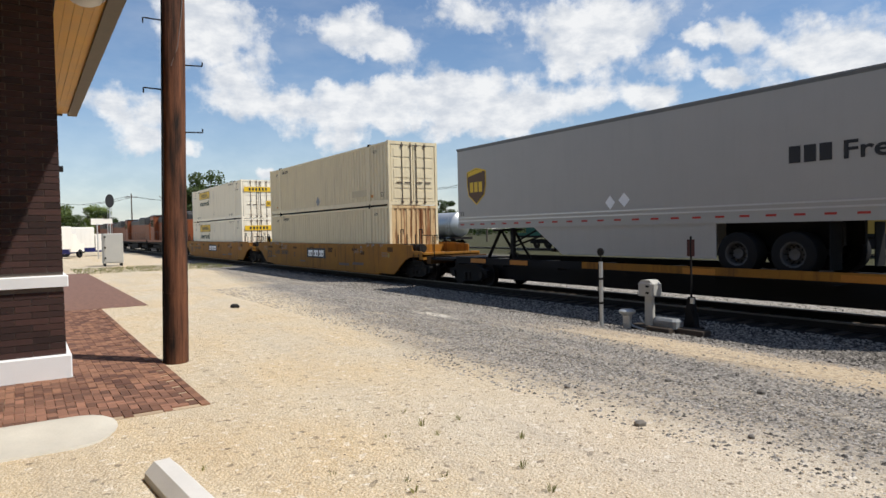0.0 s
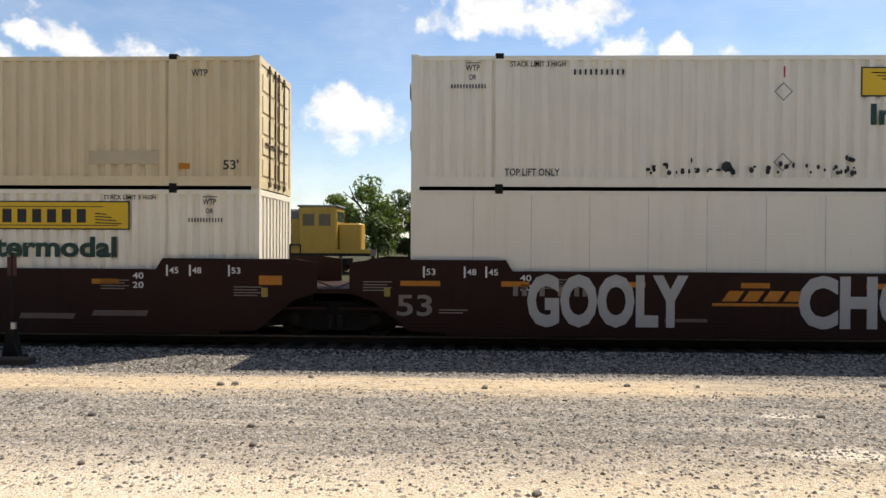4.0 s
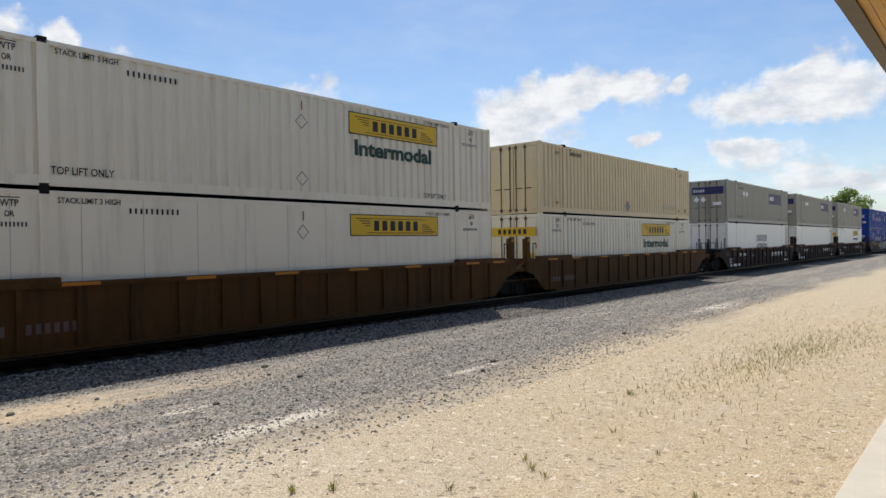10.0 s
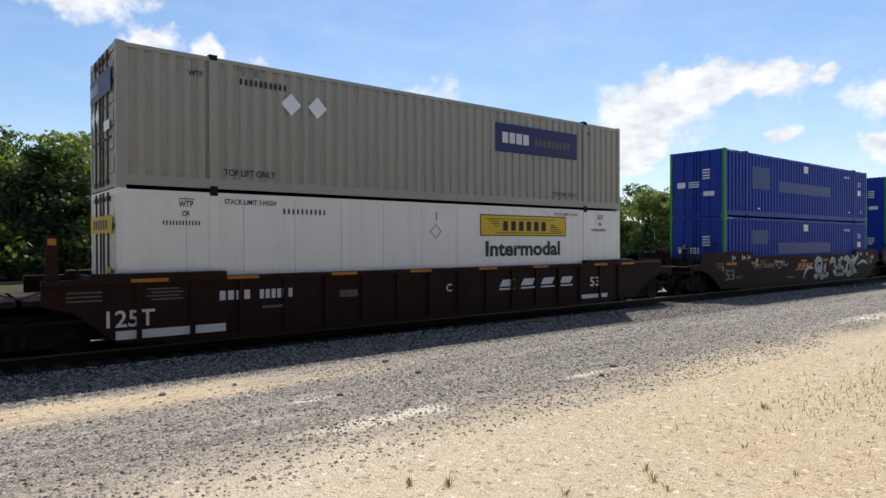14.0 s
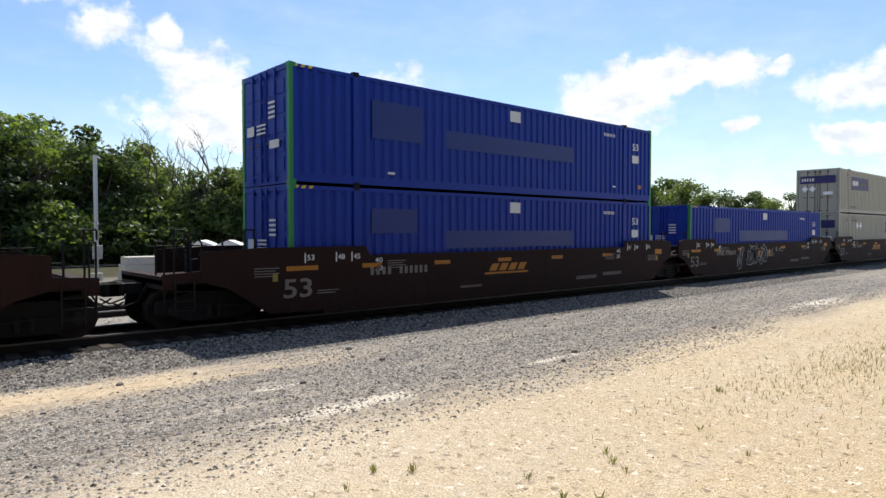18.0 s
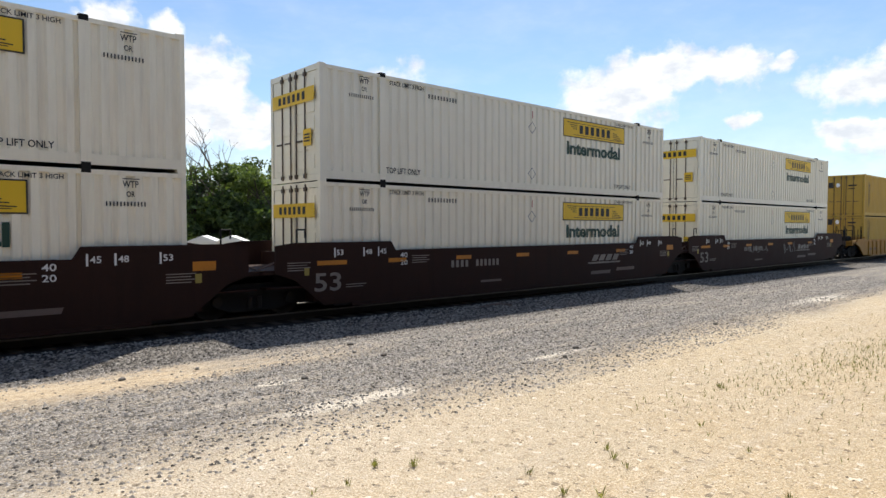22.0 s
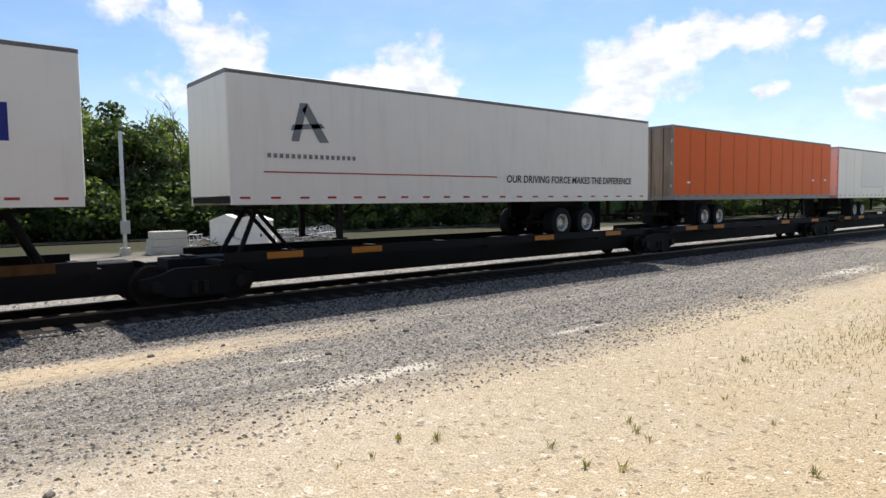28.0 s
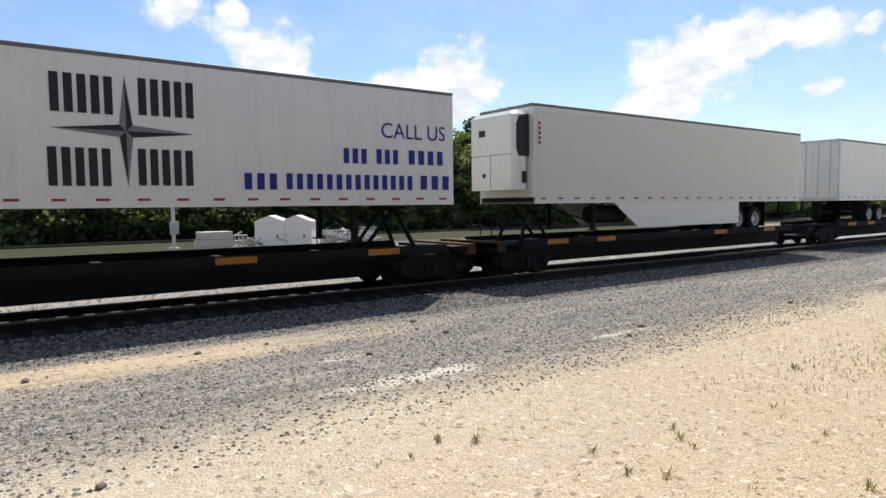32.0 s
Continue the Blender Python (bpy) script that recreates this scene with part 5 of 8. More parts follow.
paint(ob, "rust_hole", [oval(r.uniform(5.0, 9.6), 0.36 + abs(r.gauss(0, 0.12)), r.uniform(0.02, 0.06), r.uniform(0.02, 0.07), 7) for _ in range(46)] + [oval(6.75, 0.5, 0.12, 0.12, 7), oval(11.6, 1.12, 0.05, 0.1, 7)], BLACK, ("n", YN), "scattered black rust holes")
ob = container(99.28, ZL, WHITE, "corr", "white corrugated container with plain sides", "f")
write(ob, "WTP", 1.5, 2.4, 0.3, 0.14, BLACK, ("n", YN))
paint(ob, "number_marking", bars(2.4, 2.42, 0.9, 0.15, 9), BLACK, ("n", YN))
white_box(122.89, ZL)
tan_box(122.89, ZU, "r")
white_box(142.4, ZL)
ob = tan_box(142.4, ZU, "r", True, TANP, "tan corrugated container with a rusted end")
white_box(161.85, ZL)
white_box(185.39, ZL)
white_box(185.39, ZU)
white_box(204.85, ZL, words=False, style="flat")
white_box(204.85, ZU)
white_box(224.31, ZL)
ob = container(224.31, ZU, TANP, "corr", "tan corrugated container with stained doors", "f", rusty=True)
tan_marks(ob)
grey_label = "grey corrugated container with a dark purple name panel"
for u in (247.55, 266.9, 286.3):
    ob = container(u, ZU, GREYP, "corr", grey_label, "f")
    grey_marks(ob)
ob = container(247.55, ZL, TRAILER, "flat", "white smooth-sided refrigerated container lettered in grey", "f", nose="r")
write(ob, "INTERMODAL", 6.75, 0.95, 2.9, 0.46, GREYM, ("n", YN), 0.03, 0.25)
paint(ob, "logo_marking", bars(6.75, 1.58, 2.85, 0.5, 9, 0.4), GREYM, ("n", YN), "grey name bars")
cold_box(266.9, ZL, "r", "white smooth-sided refrigerated container with an open end frame", TRAILER)
white_box(286.3, ZL, style="flat", colour=TRAILER)
blue_label = "blue corrugated container with green corner posts"
for u in (309.74, 329.19, 371.92):
    for z in (ZL, ZU):
        blue_marks(container(u, z, BLUEP, "corr", blue_label, "f", posts=GREENP), z == ZL)
blue_marks(container(348.6, ZL, BLUEP, "corr", blue_label, "f", posts=GREENP), True)
ob = cold_box(348.6, ZU, "r")
write(ob, "53'", L53 - 1.75, 0.3, 0.32, 0.22, BLACK, ("n", YN))
blue_marks(container(391.34, ZL, BLUEP, "corr", blue_label, "f", posts=GREENP), True)
ob = container(410.83, ZL, GREYP, "corr", grey_label, "f")
grey_marks(ob)
ob = container(410.83, ZU, GREYP, "corr", grey_label, "f")
grey_marks(ob, 2.28, 1.6, flip=True)
white_box(434.3, ZL)
white_box(434.3, ZU, words=False)
white_box(453.7, ZL)
white_box(453.7, ZU, colour=CREAM)
white_box(473.05, ZL)
white_box(473.05, ZU, colour=CREAM)
for z, h in ((0.28, 2.59), (2.872, 2.9)):
    mustard_marks(container(496.5, z, MUSTARD, "corr", "mustard-yellow short container with a black emblem", "f", 12.19, h), z > 1)


# --- spine cars and road trailers ---
def spine_car(u, length, left, right, label, amber=(), wheels=(), nose=(), cradle=False):
    """A spine car unit: a beam on trucks, with side platforms for tyres and hitch stands for kingpins."""
    ob = rolling("spine_car", u, label, "railway car", "spine cars of the train")
    L = length
    part("centre_sill", Geo().box(-0.9, L + 0.9, -0.42, 0.42, 0.27, 0.95, 0.02), STEEL, ob)
    part("side_sill", Geo().box(0.0, L, -1.40, -1.33, 0.86, 1.08), STEEL, ob)
    part("side_sill", Geo().box(0.0, L, 1.33, 1.40, 0.86, 1.08), STEEL, ob)
    n = round(L / 2.6)
    for i in range(n + 1):
        x = L * i / n
        part("cross_bearer", shared("cross_bearer", lambda: Geo().box(-0.1, 0.1, -1.36, 1.36, 0.8, 0.92), STEEL), STEEL, ob).location.x = x
    for a, b in amber:
        part("reflector_strip", Geo().box(a, b, -1.425, -1.402, 0.90, 1.09), AMBER if wheels and length < 17 else AMBERD, ob, "weathered amber side strip")
    for a in (0.06, 0.2, 0.62, 0.85):
        paint(ob, "orange_stripe", [rect(a * L, 0.90, 0.9, 0.15)], OMARK, ("n", -1.4275), "orange reflector stripe")
    for x in wheels:
        for s in (-1, 1):
            y0, y1 = sorted((s * 0.55, s * 1.33))
            part("tyre_platform", Geo().box(x - 1.5, x + 1.5, y0, y1, 0.86, 0.92), STEEL, ob)
    for x, way in nose:
        g = Geo()
        for s in (-1, 1):
            g.tube([(x, s * 0.35, 2.05), (x - way * 0.55, s * 0.55, 0.95)], 0.06).tube([(x, s * 0.3, 2.02), (x + way * 0.9, s * 0.3, 0.98)], 0.05)
        g.box(x - 0.35, x + 0.35, -0.45, 0.45, 2.02, 2.10, 0.02)
        part("hitch_stand", g, STEEL, ob, "dark folding hitch stand")
    if cradle:
        for x in (1.98, L53 - 1.98, 0.3, L53 - 0.3):
            part("cradle_arm", Geo().box(x - 0.15, x + 0.15, -1.38, 1.38, 1.0, 1.235, 0.02), AMBERD, ob)
    for side, x, way in ((left, 0.0, -1), (right, L, 1)):
        if side == "c":
            a, b = sorted((x + way * 0.2, x + way * 2.1))
            part("end_platform", Geo().box(a, b, -1.35, 1.35, 0.92, 1.0), STEEL, ob)
            handrails(ob, (x + way * 1.6,), -1.35, 1.0, 1.9, STEEL)
            part("end_frame", Geo().box(*sorted((x + way * 1.8, x + way * 2.1)), -1.4, 1.4, 0.75, 1.05), AMBERD, ob)
            coupler(ob, x + way * 2.1, way)
    bogie(ob, -0.45 if left == "j" else 0.3)
    if right == "c":
        bogie(ob, L - 0.3)
    return ob


def wheels_on(ob, x, hub):
    """Road wheels on both sides at x: tyre, rim and hub."""
    for s in (-1, 1):
        prof = [(0.27, 0.13), (0.42, 0.14), (0.49, 0.11), (0.50, 0.0), (0.50, -0.2), (0.49, -0.31), (0.42, -0.34), (0.27, -0.33)]
        rim = [(0.0, 0.02), (0.12, 0.05), (0.13, -0.02), (0.22, -0.06), (0.25, 0.12), (0.285, 0.135), (0.285, 0.0)]
        if s < 0:
            prof = [(r, -o) for r, o in prof][::-1]
            rim = [(r, -o) for r, o in rim][::-1]
        t = part("tyre", shared(("tyre", s), lambda: Geo().lathe(prof, (0, 0, 0), "y", 26), RUBBER, True), RUBBER, ob)
        t.location = (x, s * 1.12, 1.42)
        part("rim", shared(("rim", s), lambda: Geo().lathe(rim, (0, 0, 0), "y", 26), hub, True), hub, t, "steel wheel rim")
        part("lug_ring", shared(("lug_ring", s), lambda: lugs(s), STEEL), STEEL, t)
    part("axle", shared("trailer_axle", lambda: Geo().cyl((0, -1.0, 1.42), (0, 1.0, 1.42), 0.07), STEEL), STEEL, ob).location.x = x


def lugs(s):
    g = Geo()
    for k in range(10):
        a = 2 * math.pi * k / 10
        g.cyl((0.17 * math.cos(a), -s * 0.02, 0.17 * math.sin(a)), (0.17 * math.cos(a), s * 0.0, 0.17 * math.sin(a)), 0.022, n=6)
        g.cyl((0.205 * math.cos(a), s * 0.03, 0.205 * math.sin(a)), (0.205 * math.cos(a), s * 0.055, 0.205 * math.sin(a)), 0.016, n=6)
    return g


def trailer(u, length, colour, label, rear="f", skirt=None, ribs=0.0, rounded=False, top=5.11, bottom=2.13, roof=ROOFR, axles=None, reds=0.75, hub=HUBW):
    """A road trailer; rear: the end with its doors and wheels."""
    ob = rolling("road_trailer", u, label, "trailer", "road trailers of the train")
    L, w = length, 1.29
    k = 1 if rear == "f" else -1
    x = lambda a: a if rear == "f" else L - a      # a: metres from the rear
    b0, b1 = bottom, top
    c = 0.28 if rounded else 0.06
    g = Geo()
    nose = x(L)
    sh = -k * c
    ring = [(x(0), -w), (nose + sh * 1.0, -w), (nose + sh * 0.3, -w + c * 0.3), (nose, -w + c), (nose, w - c), (nose + sh * 0.3, w - c * 0.3), (nose + sh, w), (x(0), w)]
    if rear == "r":
        ring = ring[::-1]
    n = len(ring)
    g.v = [(a, b, b0 + 0.2) for a, b in ring] + [(a, b, b1 - 0.1) for a, b in ring]
    g.f = [(i, (i + 1) % n, n + (i + 1) % n, n + i) for i in range(n)]
    part("body", g, colour, ob)
    g = Geo()
    g.v = [(a * 1.0, b * 1.004, b1 - 0.1) for a, b in ring] + [(a, b * 1.004, b1 - 0.02) for a, b in ring] + [(a, b * 0.97, b1) for a, b in ring]
    g.f = [(i, (i + 1) % n, n + (i + 1) % n, n + i) for i in range(n)] + [(n + i, n + (i + 1) % n, 2 * n + (i + 1) % n, 2 * n + i) for i in range(n)] + [tuple(range(2 * n, 3 * n))]
    part("roof_cap", g, roof, ob)
    for s in (-1, 1):
        y0, y1 = sorted((s * (w + 0.012), s * (w - 0.05)))
        part("bottom_rail", Geo().box(0.03, L - 0.03, y0, y1, b0, b0 + 0.2), colour if colour is not ORANGE else GREYM, ob)
    part("floor", Geo().box(0.05, L - 0.05, -w + 0.06, w - 0.06, b0 + 0.05, b0 + 0.18), STEEL, ob)
    if ribs:
        m = round(L / ribs)
        gs = Geo()
        for i in range(1, m):
            xx = L * i / m
            part("side_post", shared(("side_post", b0, b1), lambda: Geo().box(-0.03, 0.03, -w - 0.006, -w, b0 + 0.2, b1 - 0.1), colour), colour, ob).location.x = xx
            for dx in (-0.055, 0.037):
                gs.quad((xx + dx, -w - 0.002, b0 + 0.2), (xx + dx + 0.018, -w - 0.002, b0 + 0.2), (xx + dx + 0.018, -w - 0.002, b1 - 0.1), (xx + dx, -w - 0.002, b1 - 0.1))
        part("seam", gs, GREYM if colour is not ORANGE else DORANGE, ob)
        rv = Geo()
        for i in range(1, m):
            xx = L * i / m
            for dx in (-0.02, 0.02):
                for q in range(20):
                    z = b0 + 0.28 + q * (b1 - b0 - 0.45) / 20
                    rv.quad((xx + dx - 0.006, -w - 0.0075, z), (xx + dx + 0.006, -w - 0.0075, z), (xx + dx + 0.006, -w - 0.0075, z + 0.035), (xx + dx - 0.006, -w - 0.0075, z + 0.035))
        rvo = part("rivets", rv, GREYM if colour is not ORANGE else DORANGE, ob)
        tagged(rvo, kind="stuff")
    if reds:
        m = round(L / reds)
        paint(ob, "reflector_tape", [rect(L * (i + 0.3) / m, b0 + 0.13, 0.24, 0.05) for i in range(m)], REDM, ("n", -w - 0.0165))
    # rear doors
    e = x(0)
    o = -k
    a0, a1 = sorted((e + o * 0.002, e + o * 0.03))
    for s in (-1, 1):
        y0, y1 = sorted((s * 0.012, s * (w - 0.06)))
        d = part("door", Geo().box(a0, a1, y0, y1, b0 + 0.16, b1 - 0.12), colour if colour is not ORANGE else GRIMY, ob)
        for kk in (0.3, 0.85):
            part("lock_rod", Geo().cyl((e + o * 0.05, s * kk, b0 + 0.1), (e + o * 0.05, s * kk, b1 - 0.1), 0.018, n=6), GALV if colour is not ORANGE else RODS, d)
        for zh in (b0 + 0.5, b0 + 1.4, b1 - 0.7):
            part("hinge", Geo().box(*sorted((e + o * 0.002, e + o * 0.05)), *sorted((s * (w - 0.1), s * (w - 0.03))), zh, zh + 0.12), GALV, d)
    part("rear_frame", Geo().box(*sorted((e, e + o * 0.05)), -w, w, b0, b0 + 0.16).box(*sorted((e, e + o * 0.05)), -w, -w + 0.06, b0 + 0.16, b1).box(*sorted((e, e + o * 0.05)), w - 0.06, w, b0 + 0.16, b1).box(*sorted((e, e + o * 0.05)), -w + 0.06, w - 0.06, b1 - 0.11, b1), ALU if colour is not ORANGE else GREYM, ob)
    part("rear_bumper", Geo().box(*sorted((e + o * 0.02, e - o * 0.08)), -1.0, 1.0, b0 - 0.62, b0 - 0.52).box(*sorted((e, e - o * 0.08)), -0.5, -0.4, b0 - 0.55, b0 + 0.02).box(*sorted((e, e - o * 0.08)), 0.4, 0.5, b0 - 0.55, b0 + 0.02), STEEL, ob)
    # running gear
    ax = axles or ((1.0,) if L < 10 else (3.6, 4.9))
    part("axle_carriage", Geo().box(*sorted((x(ax[0] - 0.7), x(ax[-1] + 0.7))), -0.55, -0.42, 1.6, b0 + 0.04).box(*sorted((x(ax[0] - 0.7), x(ax[-1] + 0.7))), 0.42, 0.55, 1.6, b0 + 0.04), STEEL, ob)
    for a in ax:
        wheels_on(ob, x(a), hub)
    for s in (-1, 1):
        part("mud_flap", Geo().box(*sorted((x(ax[0] - 0.75), x(ax[0] - 0.77))), *sorted((s * 0.75, s * 1.25)), 1.1, 2.1), RUBBER, ob)
        lx = x(L - (2.1 if L < 10 else 2.9))
        part("landing_leg", Geo().box(lx - 0.07, lx + 0.07, *sorted((s * 0.95, s * 1.07)), 1.28, b0 + 0.05).box(lx - 0.16, lx + 0.16, *sorted((s * 0.9, s * 1.12)), 1.24, 1.28), STEEL, ob)
    part("leg_brace", Geo().tube([(lx, -0.95, 1.5), (lx - k * 0.0, 0.95, 2.0)], 0.03).tube([(lx, -1.0, 1.6), (lx - k * 1.0, -0.6, b0)], 0.03), STEEL, ob)
    if skirt:
        sa, sb, m = skirt
        p, q = sorted((x(sa), x(sb)))
        cut = 0.5 if L < 10 else 1.3
        rg = [(p + (cut if rear == "r" else 0.0), b0 - 0.85), (q - (cut if rear == "f" else 0.0), b0 - 0.85), (q, b0 + 0.0), (p, b0 + 0.0)]
        part("side_skirt", Geo().slab(rg, -w + 0.02, -w + 0.04), m, ob, "pale side skirt")
        part("side_skirt", Geo().slab(rg, w - 0.04, w - 0.02), m, ob)
    return ob


TF = ("n", -1.3015)

# grey trailer with a shield
spine_car(-19.9, 16.0, "c", "j", "dark spine car with an amber side strip", ((6.5, 16.0),), (11.8,), ((1.4, 1),))
ob = trailer(-19.9, L53, SILVER, "grey road trailer with a brown shield and dark lettering", "r", skirt=(5.4, 11.9, SILVER), ribs=0.0, reds=0.62, hub=HUB)
shield = [(0.74, 3.32), (1.22, 2.98), (1.70, 3.32), (1.80, 3.7), (1.80, 4.2), (1.22, 4.33), (0.64, 4.2), (0.64, 3.7)]
paint(ob, "logo_shield", [shield], YMARK, TF, "brown and yellow shield")
paint(ob, "logo_shield", [[(1.22 + (a - 1.22) * 0.92, 3.66 + (b - 3.66) * 0.92) for a, b in shield]], BROWNM, ("n", -1.305))
paint(ob, "logo_marking", bars(0.84, 3.45, 0.8, 0.36, 3, 0.25) + [[(0.7, 4.02), (1.7, 4.18), (1.22, 4.26), (0.74, 4.16)]], YMARK, ("n", -1.308))
paint(ob, "name_marking", bars(12.5, 3.38, 0.95, 0.36, 3, 0.22), BLACK, TF, "dark name bars")
write(ob, "Freight", 13.6, 3.38, 1.85, 0.36, BLACK, TF, 0.02)
write(ob, "53", 0.2, 2.62, 0.22, 0.13, BLACK, TF)
paint(ob, "placard_mark", [[(7.5, 2.98), (7.68, 2.78), (7.5, 2.58), (7.32, 2.78)], [(8.0, 3.03), (8.2, 2.83), (8.0, 2.63), (7.8, 2.83)]], PALEM, TF)
part("rub_rail", Geo().box(0.05, L53 - 0.05, -1.306, -1.29, 2.40, 2.44).box(0.05, L53 - 0.05, -1.306, -1.29, 2.52, 2.56), ALU, ob, "ribbed aluminium rub rail")
part("roof_seam", Geo().box(0.0, L53, -1.31, -1.292, 5.075, 5.115), GREYM, ob)
for u, ri in ((-2.6, "j"), (16.0, "c")):
    spine_car(u, L53, "j", ri, "dark spine car carrying a container", ((5.5, 10.5), (11.5, 15.6)), (), (), True)

# the swoosh trailers
def swoosh(ob, u, z, s=1.0):
    """Three leaning navy blocks over an orange wedge and a word."""
    a, h = 0.12 * s, 0.98 * s
    blocks = [rect(u + k * 0.72 * s, z, 0.6 * s, h, a) for k in range(3)]
    for b in blocks:
        paint(ob, "logo_block", [b], NAVY, TF, "navy emblem block")
    paint(ob, "logo_swoosh", [[(u - 0.04, z - 0.10 * s), (u + 2.2 * s, z - 0.10 * s), (u - 0.04, z - 0.20 * s)], [(u - 0.08, z - 0.24 * s), (u + 2.1 * s, z - 0.13 * s), (u - 0.16, z - 0.56 * s)]], ORMARK, TF, "orange wedge")
    write(ob, "FREIGHT", u + 0.92 * s, z - 0.47 * s, 1.22 * s, 0.19 * s, NAVY, TF, 0.03, 0.15)


PUPL = 8.5
pup_spine = "grimy twin-trailer spine car with an amber strip"
for i, u in enumerate((514.1, 532.95, 551.4)):
    spine_car(u, 18.3, "c" if i == 0 else "j", "j", pup_spine, ((7.0, 17.6),), (7.4, 10.9), ((1.3, 1), (17.0, -1)))
    o2 = cars["pup%d" % i] = MOVING[-1][0]
    write(o2, "TWIN 28-ALL PURPOSE", 11.2, 0.93, 2.6, 0.12, WMARK, ("n", -1.4275), 0.02, 0.2)
    paint(o2, "number_marking", bars(8.0, 0.93, 2.2, 0.12, 11), WMARK, ("n", -1.4275))
pup_label = "white short road trailer with a navy and orange emblem"
ob = trailer(514.15, PUPL, TRAILER, pup_label, "r", (3.0, 5.6, TRAILER), 0.62, True)
swoosh(ob, 1.1, 3.75, 1.0)
e = ("f", -0.004)
for k in range(3):
    paint(ob, "logo_block", [rect(-0.85 + k * 0.4, 4.05, 0.33, 0.5, 0.05)], NAVY, e)
paint(ob, "logo_swoosh", [[(-0.9, 3.98), (0.35, 4.0), (-0.95, 3.62)]], ORMARK, e)
paint(ob, "placard_mark", [[(-0.62, 3.02), (-0.5, 2.86), (-0.62, 2.7), (-0.74, 2.86)]], REDM, e)
paint(ob, "placard_mark", [[(-0.8, 2.75), (-0.68, 2.59), (-0.8, 2.43), (-0.92, 2.59)]], NAVY, e)
paint(ob, "warning_marking", [rect(-0.35, 2.85, 0.3, 0.18)], ORMARK, e)
part("air_connection", Geo().box(-0.06, 0.0, -0.75, -0.45, 2.4, 2.75, 0.02), GREYM, ob, "grey box for air hoses")
paint(ob, "placard_mark", [[(5.2, 2.0), (5.45, 1.78), (5.2, 1.56), (4.95, 1.78)]], REDM, ("n", -1.2755), "red diamond placard")
paint(ob, "placard_mark", [[(5.85, 1.97), (6.1, 1.75), (5.85, 1.53), (5.6, 1.75)]], mat("blue_placard", (0.03, 0.25, 0.42), 0.5, bump=0), ("n", -1.2755), "blue diamond placard")
ob = trailer(523.8, PUPL, TRAILER, pup_label, "f", (2.2, 4.6, TRAILER), 0.62)
swoosh(ob, 5.65, 3.75, 1.0)
ob = trailer(533.0, PUPL, TRAILER, "white short road trailer with an orange and navy square emblem", "r", None, 0.62, True)
paint(ob, "logo_marking", [rect(0.97, 3.79, 1.92, 0.80)], NAVY, TF, "navy and orange square emblem")
paint(ob, "logo_marking", [[(0.97, 3.79), (1.45, 3.79), (2.3, 4.59), (0.97, 4.59), (1.28, 4.18)]], ORMARK, ("n", -1.305))
paint(ob, "logo_marking", [[(0.97, 3.79), (1.28, 4.18), (0.97, 4.55)], [(1.95, 3.79), (2.89, 3.79), (2.89, 4.12), (2.45, 4.12)]], GREYM, ("n", -1.306))
paint(ob, "name_marking", bars(1.0, 3.52, 0.5, 0.15, 3, 0.25), BLACK, TF)
write(ob, "Worldwide", 1.6, 3.52, 1.28, 0.15, BLACK, TF, 0.02)
paint(ob, "upright_marking", [rect(0.2, 3.3 + i * 0.13, 0.09, 0.08) for i in range(7)], BLACK, TF)
write(ob, "13'6\"", 0.15, 2.85, 0.28, 0.13, BLACK, TF)
ob = trailer(542.5, PUPL, TRAILER, pup_label, "f", (2.4, 5.4, TRAILER), 0.62)
swoosh(ob, 5.62, 3.68, 0.97)
e = ("f", -0.06)
paint(ob, "logo_marking", [rect(-0.75, 4.1, 0.3, 0.45, 0.05), rect(-0.3, 4.1, 0.3, 0.45), rect(0.15, 4.1, 0.35, 0.45)], NAVY, e)
paint(ob, "logo_swoosh", [[(-0.8, 3.95), (0.5, 3.98), (-0.85, 3.6)]], ORMARK, e)
ob = trailer(551.5, PUPL, TRAILER, pup_label, "r", (2.2, 4.8, TRAILER), 0.62, True)
swoosh(ob, 1.17, 3.62, 0.95)
ob = trailer(561.1, PUPL, TRAILER, "white short road trailer with dark name bars", "f", None, 0.0)
paint(ob, "name_marking", bars(1.17, 3.32, 6.4, 0.68, 7, 0.28), NAVY, TF, "tall navy name bars")

# long trailers on spine cars
for i, (u, ri) in enumerate(((572.2, "j"), (590.2, "c"), (607.6, "j"), (624.9, "j"), (642.1, "c"), (660.9, "j"), (681.6, "c"))):
    left = "j" if i in (1, 3, 4, 6) else "j" if i == 0 else "c" if i == 5 else "j"
    rear_right = i in (0, 5)
    spine_car(u, 16.0, left, ri, "dark spine car with orange reflectors", (), ((16.15 - 4.2) if rear_right else 4.2,), (((1.2, 1),) if rear_right else ((15.0, -1),)))
ob = trailer(572.4, L53, TRAILER, "white road trailer with a slogan and a thin red line", "r", None, 0.0)
write(ob, "OUR DRIVING FORCE MAKES THE DIFFERENCE", 8.6, 2.72, 6.5, 0.22, BLACK, TF, 0.02, 0.1)
paint(ob, "red_line", [rect(0.8, 2.86, 7.4, 0.03)], REDM, TF)
paint(ob, "logo_marking", [[(1.5, 3.6), (1.75, 4.5), (1.95, 4.5), (1.7, 3.6)], [(2.5, 3.6), (1.95, 4.5), (1.8, 4.35), (2.25, 3.6)], [(1.5, 3.85), (2.4, 3.95), (2.3, 4.05), (1.55, 3.98)]], GREYM, TF, "grey angular emblem")
paint(ob, "name_marking", bars(0.9, 3.2, 2.4, 0.1, 16), GREYM, TF)
